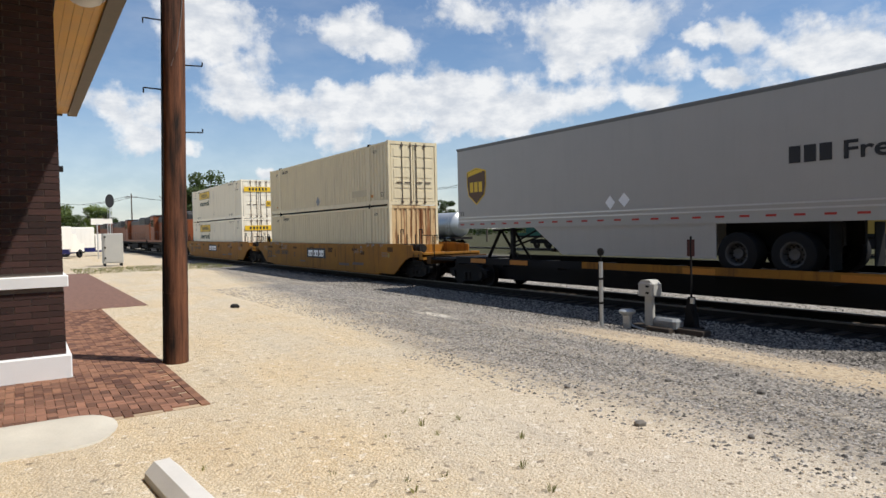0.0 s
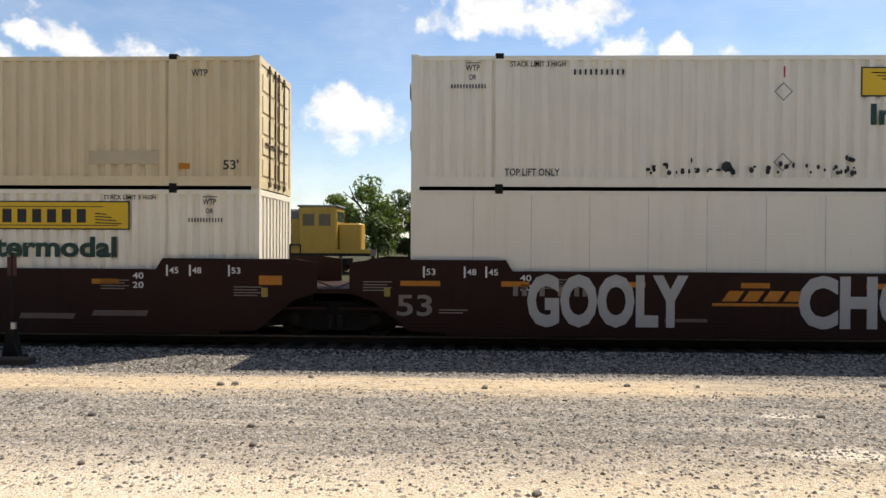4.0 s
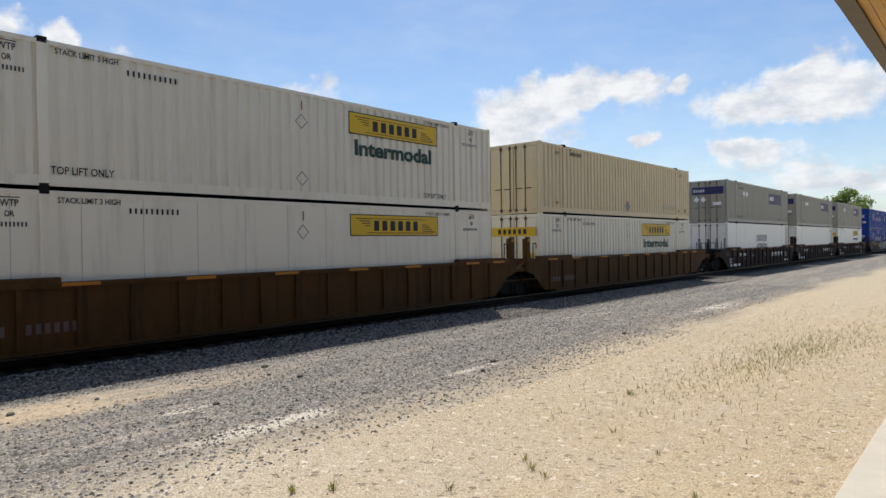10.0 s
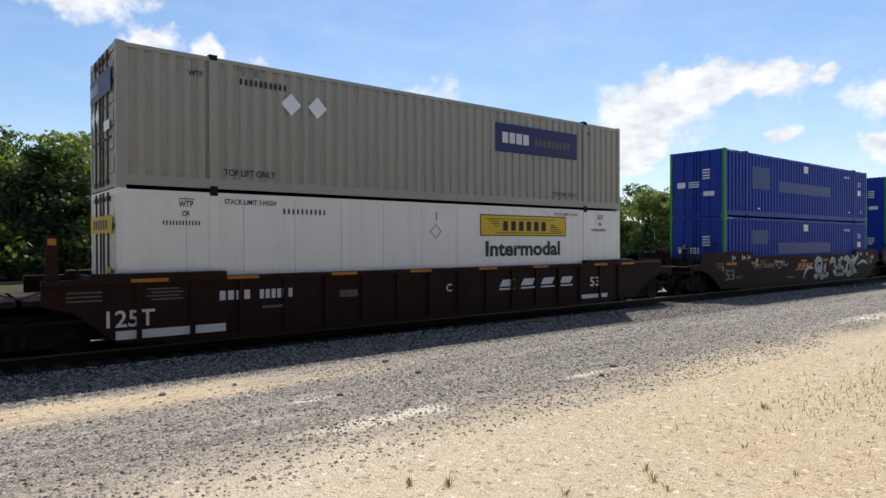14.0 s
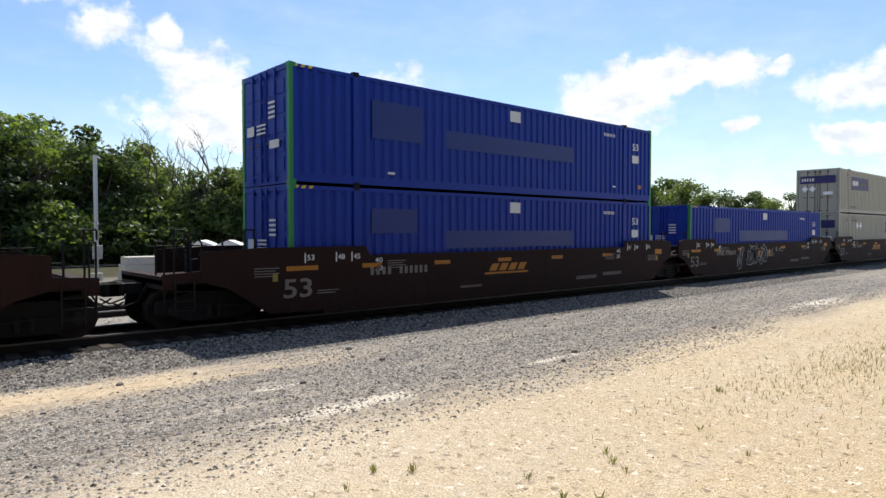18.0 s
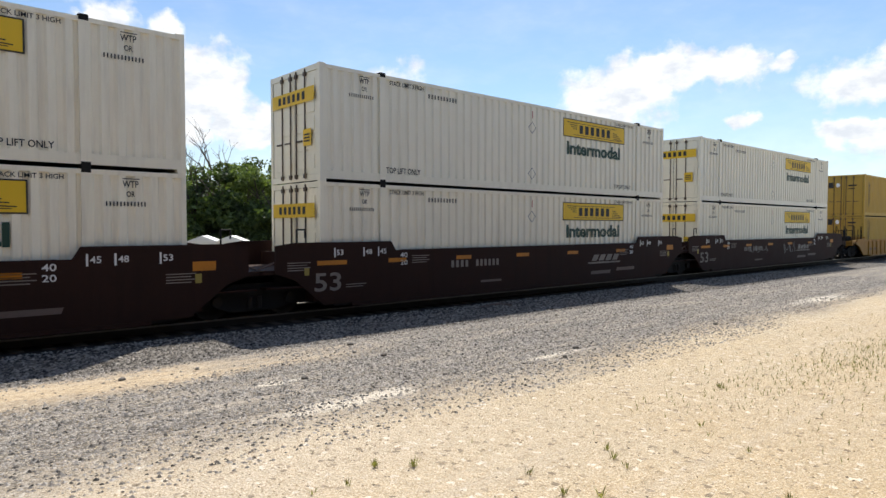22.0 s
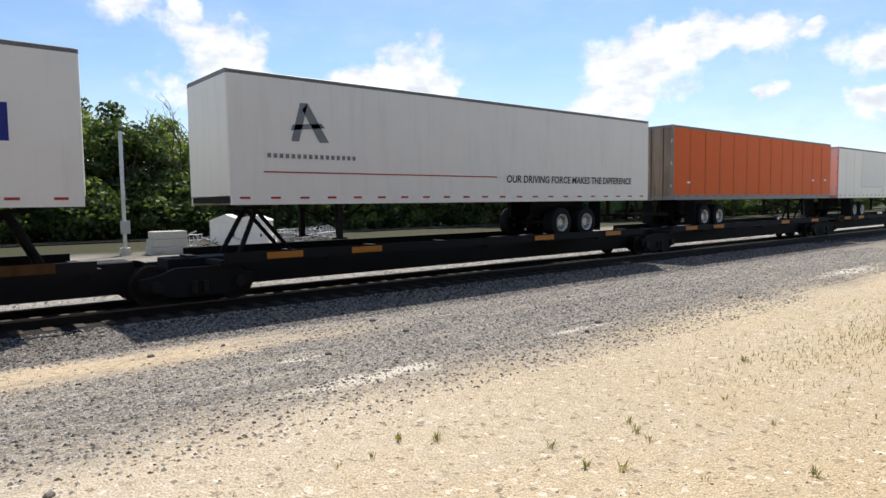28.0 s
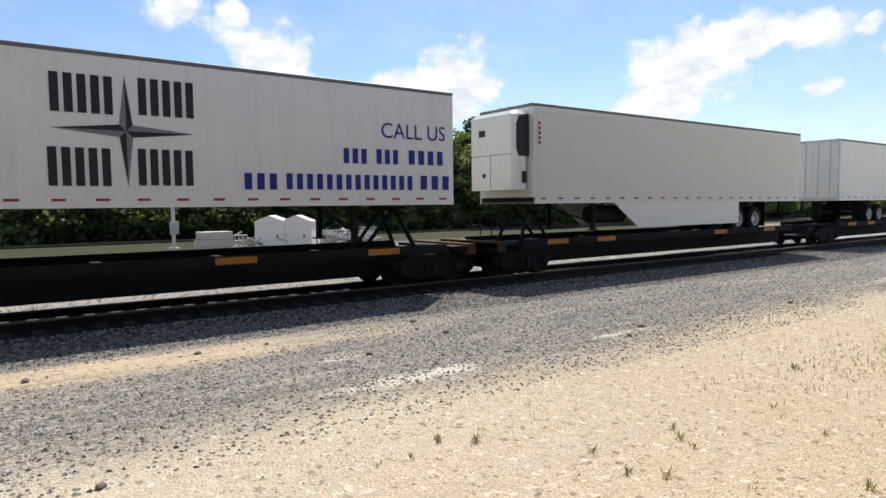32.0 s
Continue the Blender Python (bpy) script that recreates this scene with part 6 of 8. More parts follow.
ob = trailer(590.4, L53, ORANGE, "orange road trailer with riveted seams", "f", None, 1.22, axles=(2.55, 3.82))
paint(ob, "small_print", [rect(13.6, 3.05, 0.25, 0.08), rect(15.3, 3.08, 0.25, 0.08), rect(1.0, 2.8, 0.25, 0.07)], PALEM, TF)
ob = trailer(607.8, L53, TRAILER, "patched white road trailer with a ghosted name", "f", None, 0.0, axles=(2.85, 4.12), top=5.05)
paint(ob, "ghost_name", bars(10.4, 3.68, 2.82, 0.64, 5, 0.14, 0.06) + [rect(11.72, 4.34, 0.46, 0.42)], PALEM, TF, "pale bars of a removed name")
paint(ob, "patch_panel", [rect(3.66, 2.80, 12.4, 2.2)], mat("patched_panel", (0.77, 0.745, 0.68), 0.42, streak=0.1, scol=(0.38, 0.33, 0.25), var=0.05), ("n", -1.2935), "greyer replaced side panel")
for a in (1.15, 2.42, 3.66):
    paint(ob, "panel_seam", [rect(a, 2.35, 0.018, 2.6)], GREYM, ("n", -1.296))
paint(ob, "panel_seam", [rect(3.66, 2.78, 3.7, 0.018)] + [rect(a, 2.35, 0.015, 0.43) for a in (4.86, 6.11, 7.36)], GREYM, ("n", -1.296))
paint(ob, "placard_mark", [[(7.75, 2.80), (7.95, 2.6), (7.75, 2.4), (7.55, 2.6)]], GREYM, ("n", -1.297), "outlined diamond placard holder")
paint(ob, "placard_mark", [[(7.75, 2.77), (7.92, 2.6), (7.75, 2.43), (7.58, 2.6)]], TRAILER, ("n", -1.299))
write(ob, "53'", 15.55, 2.42, 0.35, 0.14, BLACK, TF)
ob = trailer(625.1, L53, TRAILER, "white road trailer with red and black stripes and a round emblem", "f", None, 0.0, axles=(2.0, 3.28))
paint(ob, "red_stripe", [rect(0.1, 3.16, 10.6, 0.17), rect(13.6, 3.0, 2.4, 0.17)], REDM, TF, "red side stripe")
paint(ob, "black_stripe", [rect(0.1, 3.37, 7.3, 0.05), rect(7.6, 3.07, 3.0, 0.05), rect(13.6, 2.92, 2.4, 0.05)], BLACK, TF)
paint(ob, "stripe_marking", bars(1.5, 3.2, 2.6, 0.09, 17) + bars(4.4, 3.2, 1.7, 0.09, 12), PALEM, ("n", -1.305))
paint(ob, "logo_marking", [oval(11.42, 3.68, 0.62, 0.42), oval(12.72, 3.68, 0.60, 0.42)], BLACK, TF, "round black and red emblem")
paint(ob, "logo_marking", [oval(11.46, 3.68, 0.40, 0.25), oval(12.72, 3.68, 0.36, 0.25)], TRAILER, ("n", -1.305))
paint(ob, "logo_marking", [[(12.0, 4.15), (12.3, 4.36), (12.8, 4.44), (13.15, 4.25), (13.1, 4.0), (12.8, 4.2), (12.3, 4.22)], [(11.6, 3.02), (11.85, 3.28), (13.3, 3.28), (13.1, 3.02)]], REDM, ("n", -1.308))
write(ob, "TRANSPORTATION SERVICES", 10.55, 2.68, 3.4, 0.17, BLACK, TF, 0.03, 0.1)
ob = trailer(642.3, L53, TRAILER, "white road trailer lettered in maroon and navy", "f", None, 0.0)
for k, s in enumerate(("LOGISTICS", "EXPERIENCE", "YOU CAN COUNT ON")):
    write(ob, s, 0.3, 3.95 - k * 0.66, (3.0, 3.6, 4.6)[k], 0.44, MAROON, TF, 0.0)
for a, b, n_ in ((6.88, 3.92, 5), (8.38, 3.95, 5), (6.8, 2.55, 5), (8.33, 2.57, 5)):
    paint(ob, "name_marking", bars(a, b, 1.12, 0.72, n_, 0.34), BLACK, TF, "dark name bars round a compass star")
cx, cz = 8.14, 3.62
star = []
for a in range(4):
    for h in (-1, 1):
        d = (math.cos(a * math.pi / 2), math.sin(a * math.pi / 2))
        ln = 1.28 if a % 2 == 0 else 1.08
        p = (-d[1] * h * 0.12 + d[0] * 0.12, d[0] * h * 0.12 + d[1] * 0.12)
        star.append([(cx, cz), (cx + p[0], cz + p[1]), (cx + d[0] * ln, cz + d[1] * ln)])
paint(ob, "compass_star", star[::2], BLACK, TF, "four-pointed black compass star")
paint(ob, "compass_star", star[1::2], GREYM, TF, "four-pointed compass star, shaded half")
write(ob, "CALL US", 13.9, 3.80, 1.95, 0.38, NAVY, TF, 0.0)
paint(ob, "number_marking", bars(12.85, 3.14, 0.72, 0.36, 3, 0.4) + bars(13.75, 3.15, 0.72, 0.36, 3, 0.4) + bars(14.7, 3.16, 1.18, 0.36, 4, 0.4), NAVY, TF, "navy bars of a telephone number")
paint(ob, "name_marking", bars(10.44, 2.50, 0.85, 0.36, 3, 0.4) + bars(11.4, 2.51, 3.5, 0.36, 14, 0.42) + bars(15.05, 2.52, 1.05, 0.36, 3, 0.4), NAVY, TF, "navy bars of an address")
ob = trailer(661.45, L53 + 0.1, mat("reefer_white", (0.80, 0.765, 0.655), 0.4, var=0.04), "cream refrigerated road trailer with fine ribs and a cooling unit", "r", (4.9, 12.6, TRAILER), 0.0)
g = Geo()
for k in range(26):
    z = 2.4 + k * 0.098
    g.slab([(0.1, z), (L53 - 0.1, z), (L53 - 0.1, z + 0.055), (0.1, z + 0.055)], -1.318, -1.2905)
part("ribbing", g, MATS["reefer_white"], ob)
part("cooling_unit", Geo().box(-0.62, -0.02, -1.05, 1.05, 2.55, 4.9, 0.12), TRAILER, ob, "white cooling unit on the nose")
part("unit_grille", Geo().slab([(-0.42, 3.55), (-0.03, 3.55), (-0.03, 4.8), (-0.42, 4.72), (-0.52, 4.5), (-0.52, 3.75)], -1.07, -1.045), BLACK, ob)
part("unit_grille", Geo().box(-0.3, -0.12, -1.065, -1.045, 2.75, 3.1), BLACK, ob)
part("panel_seam", Geo().box(-0.626, -0.616, -0.95, 0.95, 3.6, 3.62), GREYM, ob)
part("panel_seam", Geo().box(-0.626, -0.616, -0.01, 0.01, 2.6, 3.6), GREYM, ob)
part("unit_vent", Geo().box(-0.63, -0.61, 0.25, 0.55, 4.2, 4.4), BLACK, ob)
part("filler_cap", Geo().cyl((-0.64, 0.3, 3.0), (-0.61, 0.3, 3.0), 0.07, n=12), BLACK, ob)
part("fuel_tank", Geo().cyl((3.0, -0.75, 1.75), (4.6, -0.75, 1.75), 0.3, n=14), STEEL, ob, smooth=True)
paint(ob, "upright_marking", [rect(0.12, 3.9 + i * 0.14, 0.1, 0.09) for i in range(5)], REDM, ("n", -1.3225))
ob = trailer(681.8, L53, TRAILER, "white road trailer with shut rear doors", "f", None, 0.0)


# --- locomotives ---
def locomotive(u, y, zr, body, upper, label, length=22.3, roll=True, stripes=False, cab_end=-1):
    """A hood locomotive: frame, hoods, cab, radiators, tank, rails and trucks."""
    if roll:
        ob = rolling("locomotive", u, label, "locomotive", "locomotives at the head of the train")
    else:
        ob = thing("locomotive", (u, y, zr), label, "locomotive", "parked locomotives")
    L = length
    m = (lambda x: x) if cab_end < 0 else (lambda x: L - x)
    bx = lambda a, b: sorted((m(a), m(b)))
    part("frame", Geo().box(0.3, L - 0.3, -1.5, 1.5, 1.15, 1.55), STEEL, ob)
    part("walkway_edge", Geo().box(0.3, L - 0.3, -1.53, -1.5, 1.35, 1.6), body, ob)
    part("long_hood", Geo().box(*bx(5.2, L - 0.9), -1.0, 1.0, 1.55, 3.7, 0.05), body, ob)
    part("hood_top", Geo().box(*bx(5.2, L - 0.9), -1.02, 1.02, 3.7, 4.35, 0.15), upper, ob)
    part("radiator", Geo().box(*bx(L - 5.6, L - 1.0), -1.5, 1.5, 3.55, 4.5, 0.1), upper, ob)
    part("cab", Geo().box(*bx(2.6, 5.2), -1.5, 1.5, 1.55, 4.5, 0.1), body, ob)
    part("cab_roof", Geo().box(*bx(2.5, 5.3), -1.45, 1.45, 4.504, 4.62, 0.05), upper, ob)
    part("short_hood", Geo().box(*bx(1.0, 2.6), -0.95, 0.95, 1.55, 3.4, 0.1), body, ob)
    for a in (3.0, 4.1):
        part("cab_window", Geo().box(*bx(a, a + 0.8), -1.51, -1.495, 3.2, 4.0), GLASS, ob)
    part("windscreen", Geo().box(*bx(2.58, 2.61), -1.2, 1.2, 3.5, 4.2), GLASS, ob)
    for i in range(7):
        a = 6.2 + i * 1.75
        part("hood_door", Geo().box(*bx(a, a + 1.3), -1.015, -1.0, 1.75, 3.4), body, ob)
    part("side_grille", Geo().box(*bx(L - 5.3, L - 1.4), -1.512, -1.5, 3.65, 4.3), BLACK, ob)
    part("exhaust", Geo().box(*bx(10.0, 11.2), -0.4, 0.4, 4.35, 4.75, 0.05), STEEL, ob)
    part("fan", Geo().cyl((m(L - 3.3), 0, 4.5), (m(L - 3.3), 0, 4.66), 0.7, n=16), STEEL, ob)
    part("fuel_tank", Geo().box(*bx(8.0, 14.0), -1.35, 1.35, 0.4, 1.15, 0.15), STEEL, ob)
    g = Geo()
    for i in range(9):
        x = 5.6 + i * (L - 7.2) / 8
        g.cyl((m(x), -1.5, 1.55), (m(x), -1.5, 2.55), 0.02, n=5)
    g.cyl((m(5.6), -1.5, 2.55), (m(L - 1.6), -1.5, 2.55), 0.02, n=5)
    part("handrail", g, FADED, ob)
    if stripes:
        e = 0.88 if cab_end > 0 else 0.0
        paint(ob, "zebra_marking", [rect(-1.0 + i * 0.5, 1.6, 0.24, 2.4, 0.3) for i in range(4)], PALEM, ("r", L - 0.885))
        part("end_panel", Geo().slab([(L - 1.6, 1.62), (L - 0.88, 1.62), (L - 0.88, 3.9), (L - 1.6, 3.9)], -1.03, -1.012), PALEM, ob, "white zebra-striped end panel")
        paint(ob, "zebra_marking", [rect(L - 1.58, 1.7 + i * 0.42, 0.68, 0.2, 0.0) for i in range(5)], BLACK, ("n", -1.034))
    for x in (4.2, L - 4.2):
        b = part("bogie", Geo().box(x - 2.3, x + 2.3, -1.15, 1.15, 0.55, 0.95, 0.05), STEEL, ob)
        for dx in (-1.7, 0, 1.7):
            for s in (-1, 1):
                wh = part("wheel", shared(("wheel", s), lambda: Geo(), WHEELM, True), WHEELM, b)
                wh.location = (x + dx, s * 0.755, 0.46)
    return ob


for k in range(4):
    locomotive(-66.6 - 22.9 * (k + 1), TY, ZR, LOCO, mat("locomotive_black", (0.03, 0.03, 0.03), 0.5), "orange and black hood locomotive")


# ---- the ground ----
def ground_height(y):
    return float(np.interp(y, (8.5, 11.5, 18.5, 24.0), (0.0, -0.31, -0.31, -0.25)))


def build_ground():
    xs = [-2500, -600, -200, -80] + list(range(-60, 61, 4)) + [80, 200, 600, 2500]
    ys = [-2500, -300, -60, -20, -6, 0, 4, 7, 8.5, 9.2, 10, 10.8, 11.5, 13, 15, 18.5, 21, 24, 35, 60, 120, 400, 2500]
    g = Geo()
    g.v = [(x, y, ground_height(y)) for y in ys for x in xs]
    n = len(xs)
    g.f = [(j * n + i, j * n + i + 1, (j + 1) * n + i + 1, (j + 1) * n + i) for j in range(len(ys) - 1) for i in range(n - 1)]
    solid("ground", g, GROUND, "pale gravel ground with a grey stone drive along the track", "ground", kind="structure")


build_ground()


def stones(name, spots, lo, hi, material, label, seed):
    """Loose stones as one mesh: squashed, turned octahedra."""
    r = np.random.default_rng(seed)
    n = len(spots)
    s = r.uniform(lo, hi, n) * r.uniform(0.7, 1.25, n)
    base = np.array([(1, 0, 0), (0, 1, 0), (-1, 0, 0), (0, -1, 0), (0, 0, 1), (0, 0, -0.5)], float)
    v = base[None] * s[:, None, None] * r.uniform(0.6, 1.3, (n, 6, 1))
    a = r.uniform(0, 6.28, n)
    c, sn = np.cos(a), np.sin(a)
    x, y = v[:, :, 0] * c[:, None] - v[:, :, 1] * sn[:, None], v[:, :, 0] * sn[:, None] + v[:, :, 1] * c[:, None]
    v = np.stack([x + spots[:, 0:1], y + spots[:, 1:2], v[:, :, 2] * 0.6 + spots[:, 2:3]], 2).reshape(-1, 3)
    f = np.array([(0, 1, 4), (1, 2, 4), (2, 3, 4), (3, 0, 4), (1, 0, 5), (2, 1, 5), (3, 2, 5), (0, 3, 5)])
    f = (f[None] + 6 * np.arange(n)[:, None, None]).reshape(-1, 3)
    me = bpy.data.meshes.new(name)
    me.from_pydata(v.tolist(), [], f.tolist())
    me.materials.append(material)
    me.update()
    return tagged(new(name, me), label, "gravel", kind="stuff")


rng = np.random.default_rng(5)


def scatter(n, x0, x1, y0, y1, power=1.0):
    x, y = rng.uniform(x0, x1, n), y0 + (y1 - y0) * rng.uniform(0, 1, n) ** power
    return np.stack([x, y, np.interp(y, (8.5, 11.5, 18.5, 24.0), (0.0, -0.31, -0.31, -0.25))], 1)


near_right, near_left = scatter(24000, 1.0, 16.0, 0.96, 6.5), scatter(17000, -14, -1.0, 2.2, 7.5)
near_left = near_left[~((near_left[:, 0] < -7.9) & (near_left[:, 1] < 2.1))]
stones("gravel", np.concatenate([near_right, near_left, scatter(5000, -4, 4, 5, 8)]), 0.004, 0.012, PEBBLE, "loose pale pebbles strewn over the lot", 1)
crushed = np.concatenate([scatter(46000, -24, 30, 5.6, 10.9), scatter(14000, -9, 14, 5.0, 8.6)])
bare = (np.abs(crushed[:, 1] - 9.35 + 0.25 * np.sin(crushed[:, 0] * 0.9)) < 0.8) & (crushed[:, 0] > -9.5) & (crushed[:, 0] < 4.6) & (rng.uniform(0, 1, len(crushed)) < 0.88)
stones("gravel", crushed[~bare], 0.010, 0.028, CRUSHED, "grey crushed stone on the drive", 2)
stones("gravel", np.concatenate([scatter(2600, -16, 1, 2.3, 10.5), scatter(2600, 1, 18, 1.2, 10.5)]), 0.005, 0.015, CHIP, "dark stone chips strewn over the lot", 8)
stones("ballast", np.concatenate([scatter(46000, -26, 36, 10.5, 13.6, 0.9), scatter(12000, -60, 75, 10.7, 13.6), scatter(9000, -20, 40, 16.9, 20.0)]), 0.018, 0.045, BALLAST, "grey crushed-stone ballast beside the rails", 3)
for n_, x_, y_ in ((1, -17.61, 4.81),):
    solid("stone", Geo().box(-0.14, 0.14, -0.1, 0.1, -0.03, 0.09, 0.04), STEEL, "small dark stone lying on the gravel", "stone", loc=(x_, y_, 0))
r = random.Random(31)
for i in range(26):
    x_, y_ = r.uniform(-6, 13), r.uniform(5.0, 10.5)
    s = r.uniform(0.03, 0.06)
    g = Geo().box(-s, s, -s * 0.7, s * 0.7, -0.02, s * 0.9, s * 0.35)
    ob = solid("stone", g, mat("dark_stone", (0.16, 0.145, 0.125), 0.9, var=0.3), "dark fist-sized stone on the gravel", "stone", "stones on the lot", loc=(x_, y_, ground_height(y_)))
    ob.rotation_euler.z = r.uniform(0, 3)


def track(name, y, zr, x0, x1, pieces, label):
    """Rails, ties and tie plates of one track."""
    ob = tagged(new(name), label, "railway track", kind="structure")
    for s in (-1, 1):
        yy = y + s * 0.755
        part("rail", Geo().slab([(x0, zr - 0.17), (x1, zr - 0.17), (x1, zr - 0.155), (x0, zr - 0.155)], yy - 0.07, yy + 0.07).slab([(x0, zr - 0.155), (x1, zr - 0.155), (x1, zr - 0.035), (x0, zr - 0.035)], yy - 0.01, yy + 0.01), WHEELM, ob)
        part("rail_head", Geo().box(x0, x1, yy - 0.035, yy + 0.035, zr - 0.035, zr), RAILTOP, ob, "bright worn rail head")
    return ob


main = track("track_1", TY, ZR, -400, 500, 290, "main track with worn rail heads on dark ties")
track("track_2", TY + 4.4, ZR - 0.02, -300, 400, 0, "second track behind the train")
track("track_3", YARD_Y, ZR - 0.02, -200, 300, 0, "yard track with standing cars")

# ---- depot: brick end wall, plinth, band, roof over the walk ----
WX, WY = -10.5, 0.50
wall = solid("wall_west", Geo().box(WX - 11.5, WX - 0.02, -3.98, WY - 0.01, 0.0, 5.66), MORTAR, "dark brown brick wall of the depot", "wall", kind="structure")
plinth = solid("baseboard", Geo().box(WX - 11.56, WX + 0.06, -3.98, WY + 0.06, 0.0, 0.35, 0.02), PLASTER, "white plastered plinth under the brick wall", "plinth", kind="structure")
band = solid("trim", Geo().box(WX - 11.54, WX + 0.05, -3.98, WY + 0.05, 1.31, 1.47, 0.015), PLASTER, "white stone band round the brick wall", "trim", kind="structure")
solid("wall_north", Geo().box(-22.0, 24.0, -4.25, -4.0, 0, 5.66), MORTAR, "plain depot wall behind the walk", "wall", kind="structure")
solid("wall_east", Geo().box(13.2, 15.2, -3.98, 0.3, 0.0, 5.66), MORTAR, "brick wall at the far end of the walk", "wall", kind="structure")


def edge_y(x):
    """The line of the eaves."""
    return float(np.interp(x, (-22.2, -10.6, 9.0, 24.8), (1.545, 1.49, 1.90, 1.90)))


g = Geo()
for i in range(40):
    a, b = 0.24 + i * 0.136, 0.24 + i * 0.136 + 0.130
    for x0, x1 in ((-22.2, -16.505), (-16.5, -10.605), (-10.6, -4.805), (-4.8, 1.0), (1.005, 9.0), (9.005, 17.0), (17.005, 24.8)):
        if x0 < -10.65 and edge_y(x0) - b < WY - 0.03:
            continue
        k = len(g.v)
        ring = [(x0, edge_y(x0) - b), (x1, edge_y(x1) - b), (x1, edge_y(x1) - a), (x0, edge_y(x0) - a)]
        z = 5.68 + (0.006 if (i * 7 + int(x0)) % 3 else 0.0)
        g.v += [(x, y, z) for x, y in ring] + [(x, y, z + 0.02) for x, y in ring]
        g.f += [(k + 3, k + 2, k + 1, k), (k + 4, k + 5, k + 6, k + 7)] + [(k + j, k + (j + 1) % 4, k + 4 + (j + 1) % 4, k + 4 + j) for j in range(4)]
solid("ceiling", g, SOFFIT, "varnished pine boards under the eaves", "ceiling", kind="structure")
g = Geo()
for x0, x1 in ((-22.2, -10.6), (-10.6, 9.0), (9.0, 24.8)):
    k = len(g.v)
    ring = [(x0, edge_y(x0) - 0.24), (x1, edge_y(x1) - 0.24), (x1, edge_y(x1)), (x0, edge_y(x0))]
    g.v += [(x, y, 5.62) for x, y in ring] + [(x, y, 5.94) for x, y in ring]
    g.f += [(k + 3, k + 2, k + 1, k), (k + 4, k + 5, k + 6, k + 7)] + [(k + j, k + (j + 1) % 4, k + 4 + (j + 1) % 4, k + 4 + j) for j in range(4)]
g.box(-22.26, -22.2, -3.8, 1.18, 5.62, 5.94)
solid("roof_edge", g, FASCIA, "weathered gutter along the edge of the eaves", "gutter", kind="structure")
g = Geo()
for z in (5.95, 6.01):
    ring = [(-22.4, 1.42, z), (24.9, 1.84, z), (24.9, -4.6, z + 2.4), (-22.4, -4.6, z + 2.4)]
    g.quad(*(ring if z > 6 else ring[::-1]))
solid("roof", g, ROOF, "dark pitched roof of the depot", "roof", kind="structure")
lamp = thing("ceiling_lamp", (-11.2, 0.96, 5.676), "round white ceiling lamp, unlit, under the eaves", "lamp")
part("shade", Geo().lathe([(0.0, -0.14), (0.13, -0.135), (0.21, -0.09), (0.25, 0.0)], (0, 0, 0), "z", 20), mat("milk_glass", (0.8, 0.78, 0.72), 0.3, var=0.02), lamp, smooth=True)
part("ring", Geo().lathe([(0.25, -0.03), (0.27, -0.03), (0.27, 0.0), (0.25, 0.0)], (0, 0, 0), "z", 20), ALU, lamp)
part("wall_bracket", Geo().box(-0.05, 0.05, 0.0, 0.06, -0.04, 0.04), STEEL, thing("wall_hook", (WX - 0.4, WY, 3.0), "small dark hook on the corner of the brick wall", "hook"))

# ---- utility pole ----
pole = thing("utility_pole", (-10.7, 1.98, 0), "thick creosoted wooden pole with steel step pegs", "pole")
pole.rotation_euler.x = radians(-1.3)
g = Geo()
for k in range(14):
    g.cyl((0.02 * math.sin(k), 0, k * 0.7 - 0.3), (0.02 * math.sin(k + 1), 0, k * 0.7 + 0.4), 0.19 - 0.0022 * k, 0.19 - 0.0022 * (k + 1), n=22, caps=False)
g.cyl((0, 0, 9.49), (0, 0, 9.5), 0.136, n=22)
part("shaft", g, POLE, pole, smooth=True)
side = Vector((math.sin(radians(10)), math.cos(radians(10)), 0))
for z, s in ((5.33, -1), (4.26, -1), (4.67, 1), (3.62, 1), (5.8, 1), (6.5, -1)):
    p = side * (0.165 * s)
    part("step_peg", Geo().tube([(p.x, p.y, z), (p.x + side.x * 0.26 * s, p.y + side.y * 0.26 * s, z + 0.01), (p.x + side.x * 0.26 * s, p.y + side.y * 0.26 * s, z + 0.07 * s)], 0.012), STEEL, pole)
q = Vector((0.13, 0.06, 0))
part("ground_wire", Geo().tube([(q.x + 0.03, q.y + 0.05, 9.0), (q.x + 0.035, q.y + 0.06, 5.9), (q.x + 0.045, q.y + 0.03, 5.4), (q.x + 0.05, q.y - 0.03, 4.9), (q.x + 0.04, q.y - 0.12, 4.6)], 0.012), FADED, pole)
part("conduit", Geo().tube([(0.05, -0.15, 9.0), (0.05, -0.17, 4.5), (0.05, -0.18, 0.0)], 0.02), STEEL, pole)

# ---- kerb, wheel stop, slab ----
g = Geo()
PROFILE = ((-7.74, 0.0), (-7.74, 0.11), (-7.70, 0.125), (-7.60, 0.12), (-7.50, 0.095), (-7.36, 0.055), (-7.22, 0.035), (-6.93, 0.022), (-6.92, 0.0))
STEPS = ((-4.0, 1.0, 1.0), (0.30, 1.0, 1.0), (0.45, 0.97, 0.98), (0.58, 0.86, 0.9), (0.68, 0.66, 0.72), (0.76, 0.40, 0.45), (0.80, 0.15, 0.12))
for y_, wide, high in STEPS:
    g.v += [(-7.74 + (x_ + 7.74) * wide + 0.10 * (1 - wide), y_, z_ * high) for x_, z_ in PROFILE]
